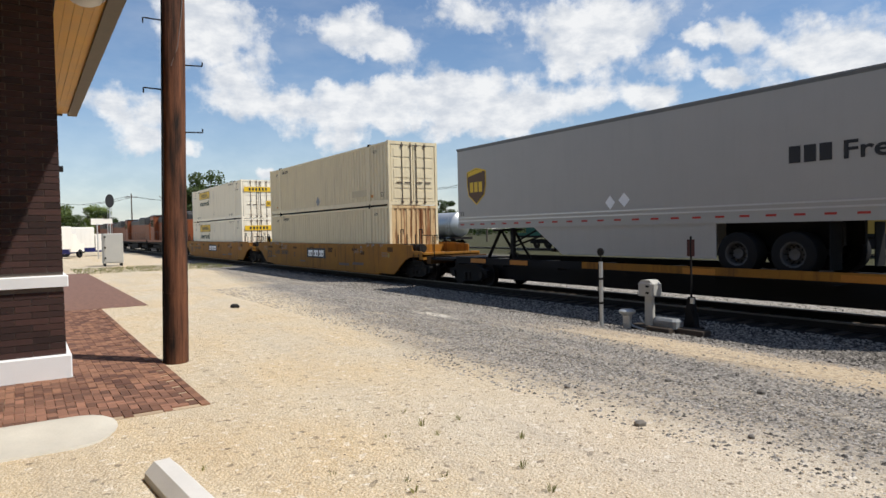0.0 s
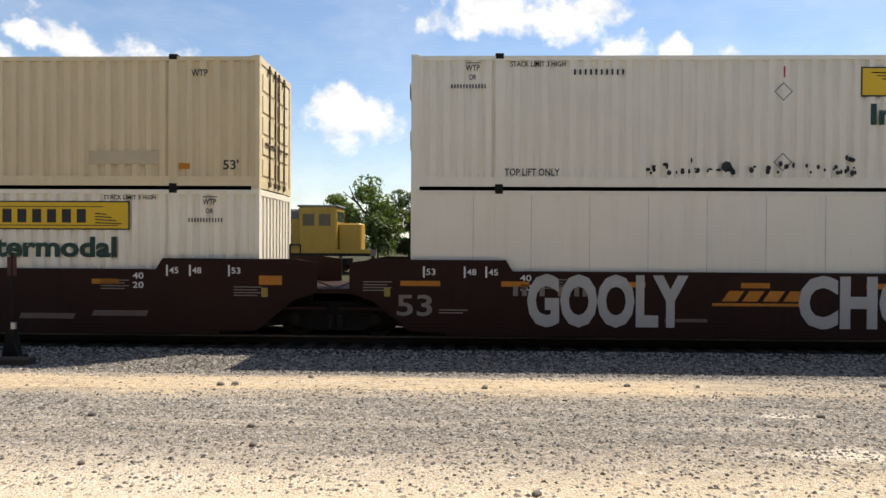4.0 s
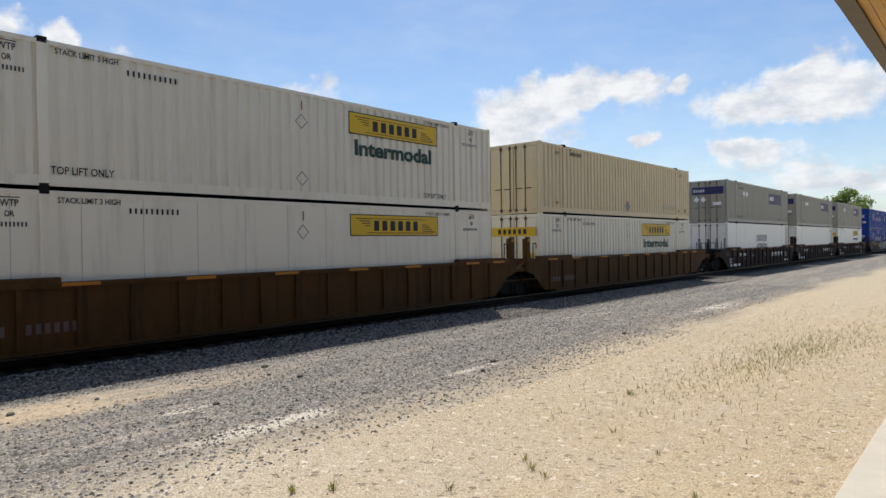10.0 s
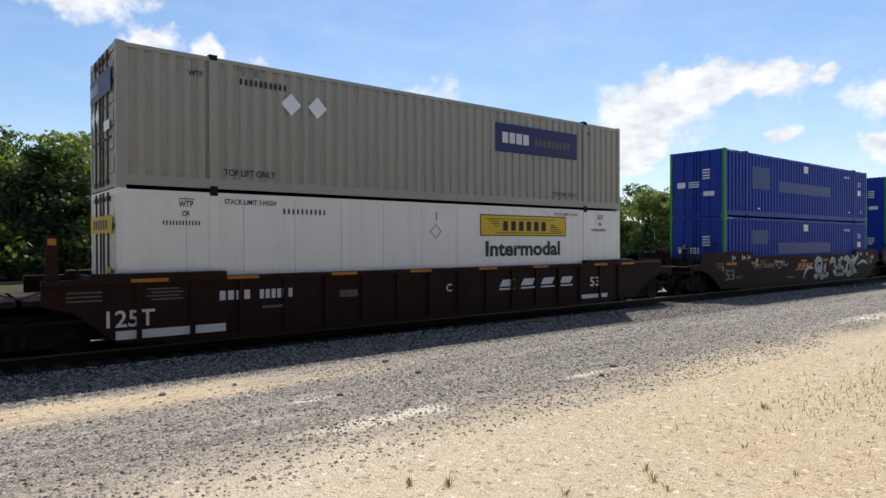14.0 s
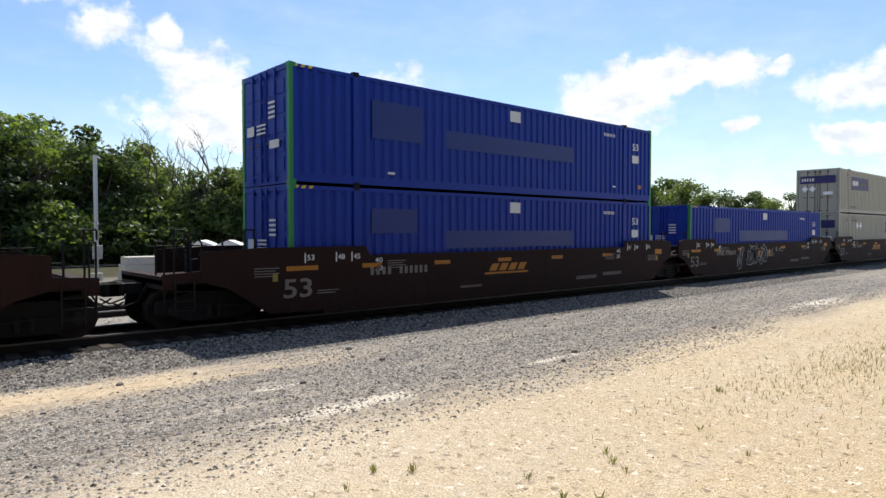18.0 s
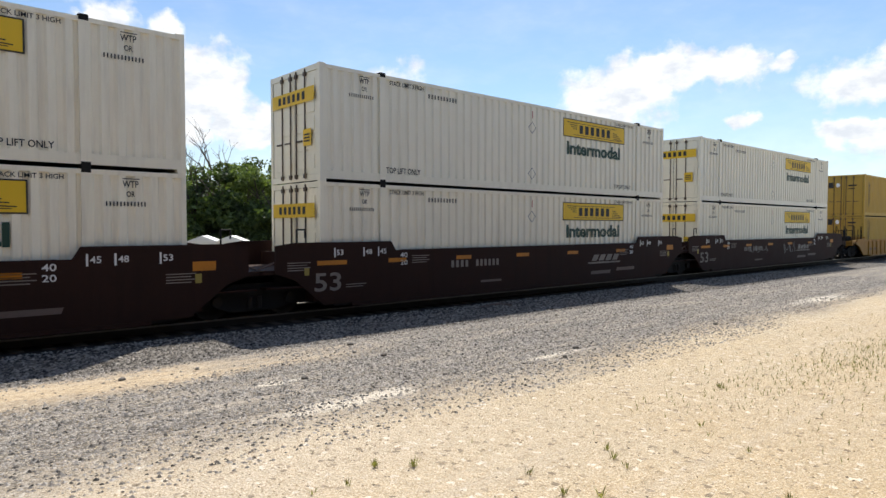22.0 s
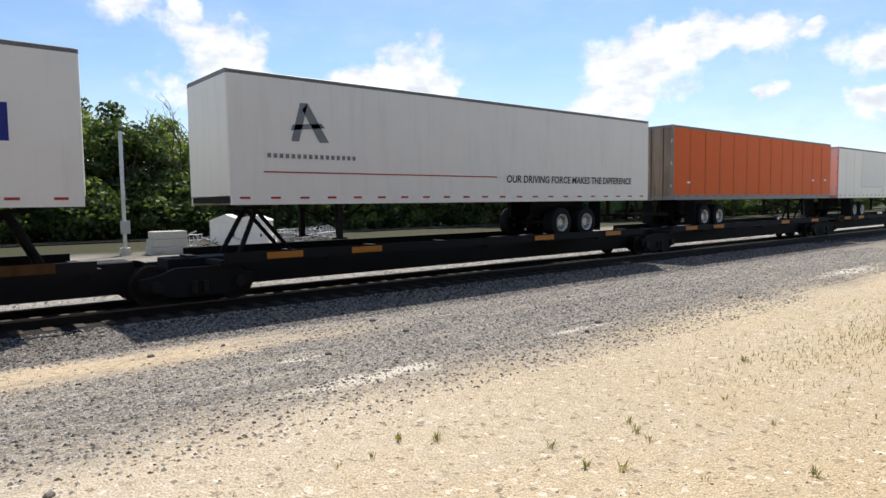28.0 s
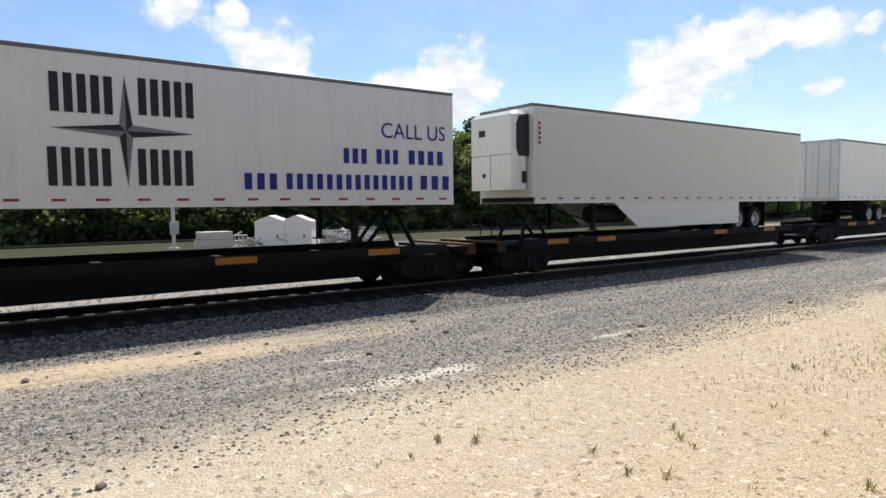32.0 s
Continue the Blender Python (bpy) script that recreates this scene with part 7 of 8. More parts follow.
n_ = len(PROFILE)
for a in range(len(STEPS) - 1):
    g.f += [(a * n_ + j, a * n_ + j + 1, (a + 1) * n_ + j + 1, (a + 1) * n_ + j) for j in range(n_ - 1)]
g.f.append(tuple((len(STEPS) - 1) * n_ + j for j in range(n_)))
solid("kerb", g, CONC, "pale concrete kerb with a gutter and a rounded end", "kerb", kind="structure", smooth=True)
stop = solid("wheel_stop", Geo().slab([(-0.14, 0), (0.14, 0), (0.135, 0.06), (0.06, 0.14), (-0.06, 0.14), (-0.135, 0.06)], 0.0, 1.83), mat("painted_concrete", (0.60, 0.58, 0.54), 0.85, var=0.12, fine=60, bump=0.2), "white painted concrete wheel stop on the gravel", "wheel stop", loc=(-5.70, 0.92, 0))
stop.rotation_euler.z = radians(-85)
solid("pavement", Geo().box(4.4, 13.2, -4.0, 0.95, -0.05, 0.06, 0.015), CONC, "pale concrete walk beside the gravel", "pavement", kind="structure")

# ---- signal gear by the track ----
post = thing("marker_post", (-10.12, 10.95, -0.26), "thin galvanised marker post with a dark round head", "post")
part("pipe", Geo().cyl((0, 0, 0), (0, 0, 1.46), 0.045, n=12), GALV, post, smooth=True)
part("stripe", Geo().cyl((-0.035, -0.028, 0.1), (-0.035, -0.028, 1.4), 0.02, n=6), STEEL, post)
for z in (0.5, 1.05):
    part("clamp", Geo().cyl((0, 0, z), (0, 0, z + 0.05), 0.056, n=12).box(-0.1, -0.03, -0.015, 0.015, z, z + 0.04), STEEL, post)
part("head", Geo().cyl((0, 0, 1.46), (0, 0, 1.6), 0.015, n=6).lathe([(0.0, -0.02), (0.09, -0.02), (0.09, 0.02), (0.0, 0.02)], (0, 0, 1.68), "y", 14), STEEL, post)
box_ = thing("signal_box", (-9.17, 11.44, -0.3), "grey cast signal box on a stout pedestal", "signal box")
part("pedestal", Geo().cyl((0, 0, 0.0), (0, 0, 0.78), 0.115, 0.10, n=14).cyl((0, 0, 0.0), (0, 0, 0.06), 0.19, n=14), CABINET, box_, smooth=True)
part("case", Geo().box(-0.19, 0.19, -0.17, 0.17, 0.76, 1.06, 0.03).slab([(-0.17, 1.055), (0.17, 1.055), (0.1, 1.11), (-0.1, 1.11)], -0.14, 0.14), CABINET, box_)
part("case_door", Geo().box(0.19, 0.21, -0.13, 0.13, 0.79, 1.03), CABINET, box_)
for z in (0.82, 0.96):
    part("latch", Geo().box(0.05, 0.11, -0.2, -0.17, z, z + 0.04), STEEL, box_)
part("conduit", Geo().tube([(-0.36, -0.3, 0.34), (-0.34, -0.31, 0.2), (-0.26, -0.26, 0.1), (-0.1, -0.2, 0.05), (0.0, -0.16, 0.03)], 0.022, 8).tube([(-0.2, -0.1, 0.3), (-0.12, -0.08, 0.18), (-0.05, 0, 0.1)], 0.02, 8), GALV, box_, "pale flexible conduit")
part("junction_lid", Geo().lathe([(0.0, 0.05), (0.14, 0.035), (0.185, 0.0), (0.17, -0.05), (0.10, -0.1), (0.08, -0.42)], (-0.37, -0.3, 0.42), "z", 16), GALV, box_, smooth=True)
motor = thing("switch_machine", (-8.75, 11.55, -0.3), "low grey switch machine on timber beside the track", "switch machine")
part("case", Geo().box(-0.28, 0.25, -0.16, 0.16, 0.1, 0.3, 0.05), GREYM, motor)
part("motor", Geo().cyl((-0.3, -0.05, 0.2), (-0.05, -0.05, 0.2), 0.12, n=12), GREYM, motor, smooth=True)
for i, (x_, y_) in enumerate(((-9.0, 11.4), (-8.35, 11.62))):
    solid("timber", Geo().box(-0.55, 0.45, -0.14, 0.14, 0.0, 0.13, 0.015), TIE, "dark switch timber on the ballast", "timber", "switch timbers", loc=(x_, y_, -0.31))
flag = thing("switch_stand", (-8.47, 11.92, -0.3), "dark switch stand with a faded red target", "switch stand")
part("base", Geo().box(-0.2, 0.2, -0.16, 0.16, 0.0, 0.1).slab([(-0.16, 0.1), (0.16, 0.1), (0.05, 0.75), (-0.05, 0.75)], -0.06, 0.06), STEEL, flag)
part("mast", Geo().cyl((0, 0, 0.7), (0, 0, 2.05), 0.022, n=8), STEEL, flag)
part("target", Geo().box(-0.09, 0.09, -0.012, 0.0, 1.62, 1.98, 0.0), mat("faded_red", (0.05, 0.012, 0.010), 0.6, var=0.2), flag, "faded red target")
part("hand_lever", Geo().tube([(0.05, -0.08, 0.5), (0.2, -0.12, 0.12)], 0.02), STEEL, flag)
part("padlock", Geo().box(0.04, 0.12, -0.1, -0.05, 0.62, 0.74), GALV, flag)
solid("hose_piece", Geo().tube([(-0.5, 0.05, 0.02), (-0.1, 0.0, 0.06), (0.25, -0.05, 0.05), (0.5, -0.25, 0.02)], 0.025), FADED, "pale length of old hose lying on the ballast", "hose", loc=(13.4, 12.9, -0.3))

# ---- far left: cabinet, mast, trucks ----
cab = thing("equipment_cabinet", (-48.5, 5.2, 0), "grey steel equipment cabinet on short legs", "cabinet")
part("case", Geo().box(-0.5, 0.5, -0.6, 0.6, 0.2, 2.2, 0.03), CABINET, cab)
part("door", Geo().box(0.5, 0.53, -0.5, 0.5, 0.3, 2.1), CABINET, cab)
for z in (0.5, 1.2, 1.9):
    part("hinge", Geo().box(0.53, 0.56, -0.55, -0.45, z, z + 0.12), STEEL, cab)
for x_ in (-0.4, 0.4):
    for y_ in (-0.5, 0.5):
        part("leg", Geo().box(x_ - 0.05, x_ + 0.05, y_ - 0.05, y_ + 0.05, 0.0, 0.2), STEEL, cab)
mast = thing("signal_mast", (-99.5, 10.5, 0), "tall railway signal with a black oval head", "signal")
part("mast", Geo().cyl((0, 0, 0), (0, 0, 6.8), 0.09, n=10), GALV, mast)
part("backboard", Geo().lathe([(0.0, -0.05), (0.55, -0.05), (0.55, 0.05), (0.0, 0.05)], (0, 0, 0), "y", 18), BLACK, mast).matrix_basis = pose(0.15, 0, 6.9, 0, 0, 90) @ Matrix.Diagonal((1, 1, 1.7, 1))
part("ladder", Geo().cyl((-0.3, 0.25, 0), (-0.1, 0.25, 6), 0.03).cyl((-0.3, -0.25, 0), (-0.1, -0.25, 6), 0.03), GALV, mast)


def truck(x, y, turn, label):
    """A service truck: cab, box body, chassis, wheels, glass."""
    ob = thing("service_truck", (x, y, 0), label, "truck", "parked trucks")
    ob.rotation_euler.z = radians(turn)
    part("box_body", Geo().box(-2.6, 1.0, -1.1, 1.1, 0.9, 3.0, 0.05), TRAILER, ob)
    part("cab", Geo().slab([(1.1, 0.6), (3.6, 0.6), (3.6, 1.35), (2.5, 1.5), (2.0, 2.3), (1.1, 2.3)], -0.95, 0.95), TRAILER, ob)
    part("windscreen", Geo().quad((2.51, -0.85, 1.54), (2.51, 0.85, 1.54), (2.06, 0.8, 2.24), (2.06, -0.8, 2.24)), GLASS, ob)
    part("chassis", Geo().box(-2.7, 3.4, -0.8, 0.8, 0.45, 0.9), NAVY, ob)
    for x_ in (-1.6, 2.7):
        for s in (-1, 1):
            t = part("tyre", shared(("truck_tyre", s), lambda: Geo().lathe([(0.2, 0.12), (0.38, 0.12), (0.42, 0.0), (0.38, -0.12), (0.2, -0.12), (0.2, 0.12)], (0, 0, 0), "y", 20), RUBBER, True), RUBBER, ob)
            t.location = (x_, s * 0.9, 0.42)
    part("bumper", Geo().box(3.6, 3.7, -0.95, 0.95, 0.45, 0.7), STEEL, ob)
    return ob


truck(-69.0, 2.6, 150, "white service truck with a box body and a blue chassis")
truck(-76.0, 5.4, 90, "white box truck parked beyond the walk")
for x_, y_, h in ((-66, 5.9, 3.2), (-84, 8.6, 3.6)):
    o = thing("sign_post", (x_, y_, 0), "thin post with a small white sign", "sign")
    part("post", Geo().cyl((0, 0, 0), (0, 0, h), 0.05, n=8), GALV, o)
    part("panel", Geo().box(-0.02, 0.02, -0.5, 0.5, h - 0.1, h + 0.45), TRAILER, o)
for k, (x0, x1) in enumerate(((-240, -60),)):
    g = Geo()
    for i in range(2):
        g.tube([(-150 + a * 18, 3 + a * 14 + i * 1.2, 9.4 - 1.2 * math.sin(math.pi * (a % 1.0001)) - 0.05 * i) for a in np.linspace(0, 4, 17)], 0.035, 4)
    solid("overhead_wire", g, STEEL, "thin overhead wires across the track", "wire")
for a in range(5):
    o = thing("line_pole", (-150 + a * 18, 3.6 + a * 14, 0), "grey line pole with a cross arm", "pole", "line poles")
    part("shaft", Geo().cyl((0, 0, 0), (0, 0, 9.9), 0.14, 0.1), BARK, o)
    part("cross_arm", Geo().box(-0.06, 0.06, -1.1, 1.1, 9.2, 9.35), BARK, o)

# ---- the yard behind the train ----
loco = locomotive(-28.0, YARD_Y, ZR - 0.02, LOCOY, LOCOG, "yellow and grey hood locomotive standing in the yard", roll=False, cab_end=1)
paint(loco, "name_marking", bars(2.6, 2.5, 5.2, 0.62, 5, 0.25) + bars(8.6, 2.5, 6.2, 0.62, 7, 0.25), mat("faded_brick_red", (0.16, 0.045, 0.02), 0.6, var=0.2), ("n", -1.02), "faded red name bars")
locomotive(-51.6, YARD_Y, ZR - 0.02, LOCOD, LOCOD, "green hood locomotive with a zebra-striped end", roll=False, stripes=True)


def boxcar(x, colour, label, length=15.6):
    ob = thing("boxcar", (x, YARD_Y, ZR - 0.02), label, "railway car", "cars standing in the yard")
    L = length
    part("side_wall", corrugated(0, L, -1.5, 1.1, 4.3, -1, 0.9, 0.05), colour, ob)
    part("body", Geo().box(0.0, L, -1.44, 1.5, 1.1, 4.3), colour, ob)
    part("roof", Geo().slab([(0, 4.3), (L, 4.3), (L, 4.45), (0, 4.45)], -1.5, 1.5), GALV, ob)
    part("door", Geo().box(L / 2 - 1.5, L / 2 + 1.5, -1.56, -1.5, 1.15, 4.15), colour, ob)
    part("sill", Geo().box(0, L, -1.45, 1.45, 0.85, 1.1), STEEL, ob)
    paint(ob, "emblem", [oval(L - 2.0, 2.9, 0.6, 0.9)], PALEM, ("n", -1.565), "pale oval emblem")
    paint(ob, "emblem", [oval(L - 2.0, 2.9, 0.45, 0.75)], colour, ("n", -1.57))
    for x_ in (2.2, L - 2.2):
        bogie(ob, x_)
    return ob


boxcar(51.5, CARGREEN, "dark green boxcar with a pale oval emblem")
boxcar(68.6, CARGREEN, "dark green boxcar with a pale oval emblem")
boxcar(86.0, GALV, "weathered grey boxcar in the yard")
tank = thing("tank_car", (-78.0, YARD_Y, ZR - 0.02), "grey tank car with white ladders", "railway car", "cars standing in the yard")
part("tank", Geo().lathe([(0.0, 0.0), (0.9, 0.15), (1.45, 0.6), (1.5, 1.0), (1.5, 14.0), (1.45, 14.4), (0.9, 14.85), (0.0, 15.0)], (0, 0, 0), "z", 26), GALV, tank, smooth=True).matrix_basis = pose(0, 0, 2.7, 0, 90, 0)
part("frame", Geo().box(0, 15, -1.3, 1.3, 0.9, 1.2), STEEL, tank)
ladder(tank, 13.5, -1.55, 1.0, 3.6, 0.6, 8)
ladder(tank, 7.2, -1.55, 1.0, 4.2, 0.6, 8)
part("platform", Geo().box(6.4, 8.6, -1.0, 1.0, 4.2, 4.25), GALV, tank)
for x_ in (2.2, 12.8):
    bogie(tank, x_)


def shed(x, y, turn, label):
    ob = thing("cabinet_shed", (x, y, -0.25), label, "shed", "sheds in the yard")
    ob.rotation_euler.z = radians(turn)
    part("wall", Geo().box(-0.75, 0.75, -0.6, 0.6, 0.0, 1.5), TRAILER, ob)
    part("roof", Geo().slab([(-0.82, 1.5), (0.82, 1.5), (0.0, 1.82)], -0.68, 0.68), TRAILER, ob)
    part("door", Geo().box(-0.5, 0.5, -0.63, -0.6, 0.1, 1.35), TRAILER, ob)
    part("latch", Geo().box(0.35, 0.42, -0.66, -0.63, 0.7, 0.85), STEEL, ob)


shed(12.1, 31.3, -35, "white metal cabinet shed with a gable roof")
shed(13.2, 30.6, -35, "white metal cabinet shed with a gable roof")
for i, (dx, w, z) in enumerate(((0, 0.85, 0), (0, 0.8, 0.36), (0.1, 0.75, 0.72))):
    solid("concrete_block", Geo().box(-w, w, -0.5, 0.5, 0, 0.35, 0.02), CONC, "grey precast concrete block in a stack", "block", "stacked blocks", loc=(9.3 + dx * 0.3, 31.8, -0.25 + z))
up = thing("yard_pole", (7.55, 32.2, -0.25), "grey steel pole with a meter box", "pole")
part("shaft", Geo().cyl((0, 0, 0), (0, 0, 5.7), 0.09, n=10), GALV, up)
part("meter_box", Geo().box(-0.2, 0.2, -0.25, -0.09, 1.0, 1.6, 0.02), CABINET, up)
part("base", Geo().cyl((0, 0, 0), (0, 0, 0.35), 0.25, n=10), CONC, up)
r = random.Random(77)
for cx_, cy_, n_, lab in ((11.0, 31.6, 26, "heap of bent galvanised racks"), (16.3, 33.5, 60, "heap of scrap metal pipes and frames"), (19.5, 36.5, 40, "heap of scrap metal pipes and frames")):
    ob = thing("scrap_heap", (cx_, cy_, -0.25), lab, "scrap")
    for i in range(n_):
        a, b = r.uniform(0, 6.28), r.uniform(0.0, 0.5)
        ln, c = r.uniform(0.4, 1.1), Vector((r.gauss(0, 0.9), r.gauss(0, 0.5), r.uniform(0.05, 0.75)))
        d = Vector((math.cos(a) * math.cos(b), math.sin(a) * math.cos(b), math.sin(b))) * ln
        c.z = max(c.z, abs(d.z) + 0.03)
        part("pipe", Geo().cyl(c - d, c + d, r.uniform(0.015, 0.04), n=6), GALV if i % 3 else FADED, ob)
    for i in range(3):
        x_ = r.uniform(-1, 1)
        gg = Geo()
        for q in range(4):
            gg.tube([(x_ + q * 0.2, -0.6, 0.0), (x_ + q * 0.2, -0.5, 0.9)], 0.02)
            gg.tube([(x_, -0.6 + q * 0.03, 0.1 + q * 0.26), (x_ + 0.6, -0.6 + q * 0.03, 0.1 + q * 0.26)], 0.02)
        part("rack", gg, GALV, ob)


# ---- trees ----
def crown_mesh(seed, w, h, base, count, leaf, material, cone=0.0):
    """Leaves gathered in clumps that fill an uneven crown."""
    r = np.random.default_rng(seed)
    pts, nrm = [], []
    m = 26
    for i in range(m):
        t = r.uniform(0, 1)
        rad = w * (0.35 + 0.65 * math.sin(math.pi * (0.18 + 0.72 * t))) * (1 - cone * t)
        a = r.uniform(0, 6.283)
        q = rad * r.uniform(0.25, 0.85)
        c = np.array([q * math.cos(a), q * math.sin(a), base + (h - base) * (0.06 + 0.86 * t)])
        s = w * r.uniform(0.26, 0.46)
        d = r.normal(size=(count // m, 3))
        d /= np.linalg.norm(d, axis=1)[:, None]
        pts.append(c + d * s * (r.uniform(0.35, 1.08, (len(d), 1)) ** 0.6) * np.array([1, 1, 0.8]))
        nrm.append(d)
    p, n = np.concatenate(pts), np.concatenate(nrm)
    n = n + r.normal(size=n.shape) * 0.7
    n /= np.linalg.norm(n, axis=1)[:, None]
    a = np.cross(n, r.normal(size=n.shape))
    a /= np.linalg.norm(a, axis=1)[:, None]
    b = np.cross(n, a)
    s = leaf * r.uniform(0.6, 1.3, (len(p), 1))
    v = np.stack([p - a * s, p + b * s * 0.55 + a * s * 0.1, p + a * s, p - b * s * 0.55], 1).reshape(-1, 3)
    f = np.arange(len(v)).reshape(-1, 4)
    me = bpy.data.meshes.new("crown")
    me.from_pydata(v.tolist(), [], f.tolist())
    me.materials.append(material)
    me.update()
    return me


def limb(g, r, p, d, ln, rad, depth):
    q = p + d * ln
    g.cyl(p, q, rad, rad * 0.62, n=6, caps=False)
    if depth:
        for _ in range(r.randint(2, 3)):
            e = (d + Vector((r.uniform(-0.8, 0.8), r.uniform(-0.8, 0.8), r.uniform(-0.1, 0.6)))).normalized()
            limb(g, r, p + d * ln * r.uniform(0.55, 1.0), e, ln * r.uniform(0.55, 0.75), rad * 0.55, depth - 1)


def trunk_mesh(seed, h, rad, depth=2):
    r = random.Random(seed)
    g = Geo()
    limb(g, r, Vector((0, 0, -0.2)), Vector((r.uniform(-0.05, 0.05), r.uniform(-0.05, 0.05), 1)).normalized(), h * 0.5, rad, depth)
    return g.mesh("trunk", BARK, True)


KINDS = []
for k in range(6):
    KINDS.append((trunk_mesh(k, 10, 0.22), crown_mesh(k, 3.0 + 0.25 * (k % 3), 10, 1.0 + 0.4 * (k % 2), 5200, 0.20, LEAF if k % 3 else LEAFD, 0.15 * (k % 3))))
BUSH = [crown_mesh(40 + k, 1.9, 3.4, 0.1, 2400, 0.15, LEAF if k else LEAFD) for k in range(3)]
BARE = [trunk_mesh(60 + k, 10, 0.14, 4) for k in range(2)]
tree_no = 0


def tree(az, el, dist, kind=None, label="leafy green tree with an uneven crown", wide=1.0):
    """A tree at a bearing from +y to the right, whose top stands el degrees over the eye's level."""
    global tree_no
    tree_no += 1
    a = radians(az)
    h = 2.25 + dist * math.tan(radians(el))
    ob = thing("tree", (dist * math.sin(a), dist * math.cos(a), -0.25), label, "tree", "trees behind the yard")
    k = KINDS[tree_no % 6 if kind is None else kind]
    s = h / 10.0
    ob.scale = (s * wide, s * wide, s)
    ob.rotation_euler.z = tree_no * 1.7
    part("trunk", k[0], BARK, ob)
    part("crown", k[1], LEAF, ob)
    return ob


AZ = (1.5, 4, 8, 12, 13.5, 15.8, 17.2, 19, 22, 25.6, 30, 34, 38, 40, 42, 44.5, 46, 48.5, 52, 55, 60, 62, 66, 74)
EL = (9.2, 8.5, 9.2, 8.6, 6.5, 7.4, 5.0, 5.4, 5.4, 6.2, 5.7, 6.2, 6.6, 8.0, 8.6, 7.2, 5.0, 4.6, 4.7, 5.3, 4.8, 4.2, 3.4, 2.6)
r = random.Random(9)
az = 1.2
while az < 80:
    el = float(np.interp(az, AZ, EL))
    c = math.cos(radians(az))
    tree(az, el * r.uniform(0.94, 1.02), r.uniform(54, 60) / c ** 0.75, wide=1.1)
    tree(az + 1.2, el * r.uniform(0.72, 0.9), r.uniform(49.5, 52.5) / c ** 0.75, wide=1.25)
    az += r.uniform(2.1, 2.9)
for i in range(60):
    az = 1.0 + i * 1.22
    d = r.uniform(48.0, 50.5) / math.cos(radians(az)) ** 0.85
    ob = thing("bush", (d * math.sin(radians(az)), d * math.cos(radians(az)), -0.3), "dense green undergrowth at the wood's edge", "bush", "undergrowth")
    s = r.uniform(0.8, 1.35)
    ob.scale, ob.rotation_euler.z = (s * 1.25, s * 1.25, s), r.uniform(0, 6)
    part("crown", BUSH[i % 3], LEAF, ob)
for k, (az, el, d) in enumerate(((17.6, 6.9, 51), (20.3, 7.3, 52), (21.6, 6.9, 53))):
    ob = thing("bare_tree", (d * math.sin(radians(az)), d * math.cos(radians(az)), -0.25), "leafless grey tree among the green wood", "tree")
    ob.scale = [(2.25 + d * math.tan(radians(el))) / 9.0] * 3
    part("trunk", BARE[k % 2], BARK, ob)
for az, el, d in ((-7.7, 5.8, 62), (-4.5, 4.6, 66), (-10.5, 4.2, 64), (-20.8, 4.9, 70), (-18.3, 3.9, 72), (-23, 3.9, 72), (-30.5, 5.4, 72), (-28.3, 4.3, 74), (-33, 4.3, 74), (-35.3, 3.6, 76), (-77.0, 5.3, 110), (-75.4, 4.4, 112), (-78.6, 4.1, 112), (-56.3, 2.6, 120), (81.0, 3.7, 190), (82.0, 3.0, 185)):
    tree(az, el, d, wide=1.15)
for i in range(12):
    tree(-84.2 - i * 0.75, 2.0 + 0.5 * math.sin(i * 1.9), 190 + 8 * (i % 3), wide=1.2)
g = None
woods = []
for i in range(150):
    az = -70 + i * 0.95
    woods.append((az, 230 + 20 * math.sin(i * 2.1)))
vs, fs = [], []
src = BUSH[0]
bv = [tuple(v.co) for v in src.vertices][::1]
for i, (az, d) in enumerate(woods):
    if -2 < az < 60:
        continue
    a, s = radians(az), 2.2 + 0.7 * math.sin(i * 1.3)
    cx_, cy_ = d * math.sin(a), d * math.cos(a)
    k = len(vs)
    sub = bv[: 4 * 420]
    vs += [(cx_ + x * s * 1.5, cy_ + y * s * 1.5, z * s - 0.4) for x, y, z in sub]
    fs += [(k + q, k + q + 1, k + q + 2, k + q + 3) for q in range(0, len(sub), 4)]
me = bpy.data.meshes.new("far_woods")
me.from_pydata(vs, [], fs)
me.materials.append(LEAFD)
tagged(new("far_woods", me), "distant low woods along the horizon", "woods", kind="stuff")


# ---- weeds and grass ----
def weed_mesh(seed, h, n):
    r = random.Random(seed)
    g = Geo()
    for i in range(n):
        a, ln = r.uniform(0, 6.28), h * r.uniform(0.5, 1.0)
        t = r.uniform(0.1, 0.7)
        d = Vector((math.cos(a) * t, math.sin(a) * t, 1)).normalized()
        s = Vector((-math.sin(a), math.cos(a), 0)) * h * 0.035
        p = Vector((math.cos(a) * 0.02, math.sin(a) * 0.02, 0))
        m = p + d * ln * 0.55
        g.quad(p - s, p + s, m + s * 1.4, m - s * 1.4)
        g.quad(m - s * 1.4, m + s * 1.4, p + d * ln + Vector((math.cos(a), math.sin(a), 0)) * ln * 0.12)
    return g.mesh("weed", WEED)


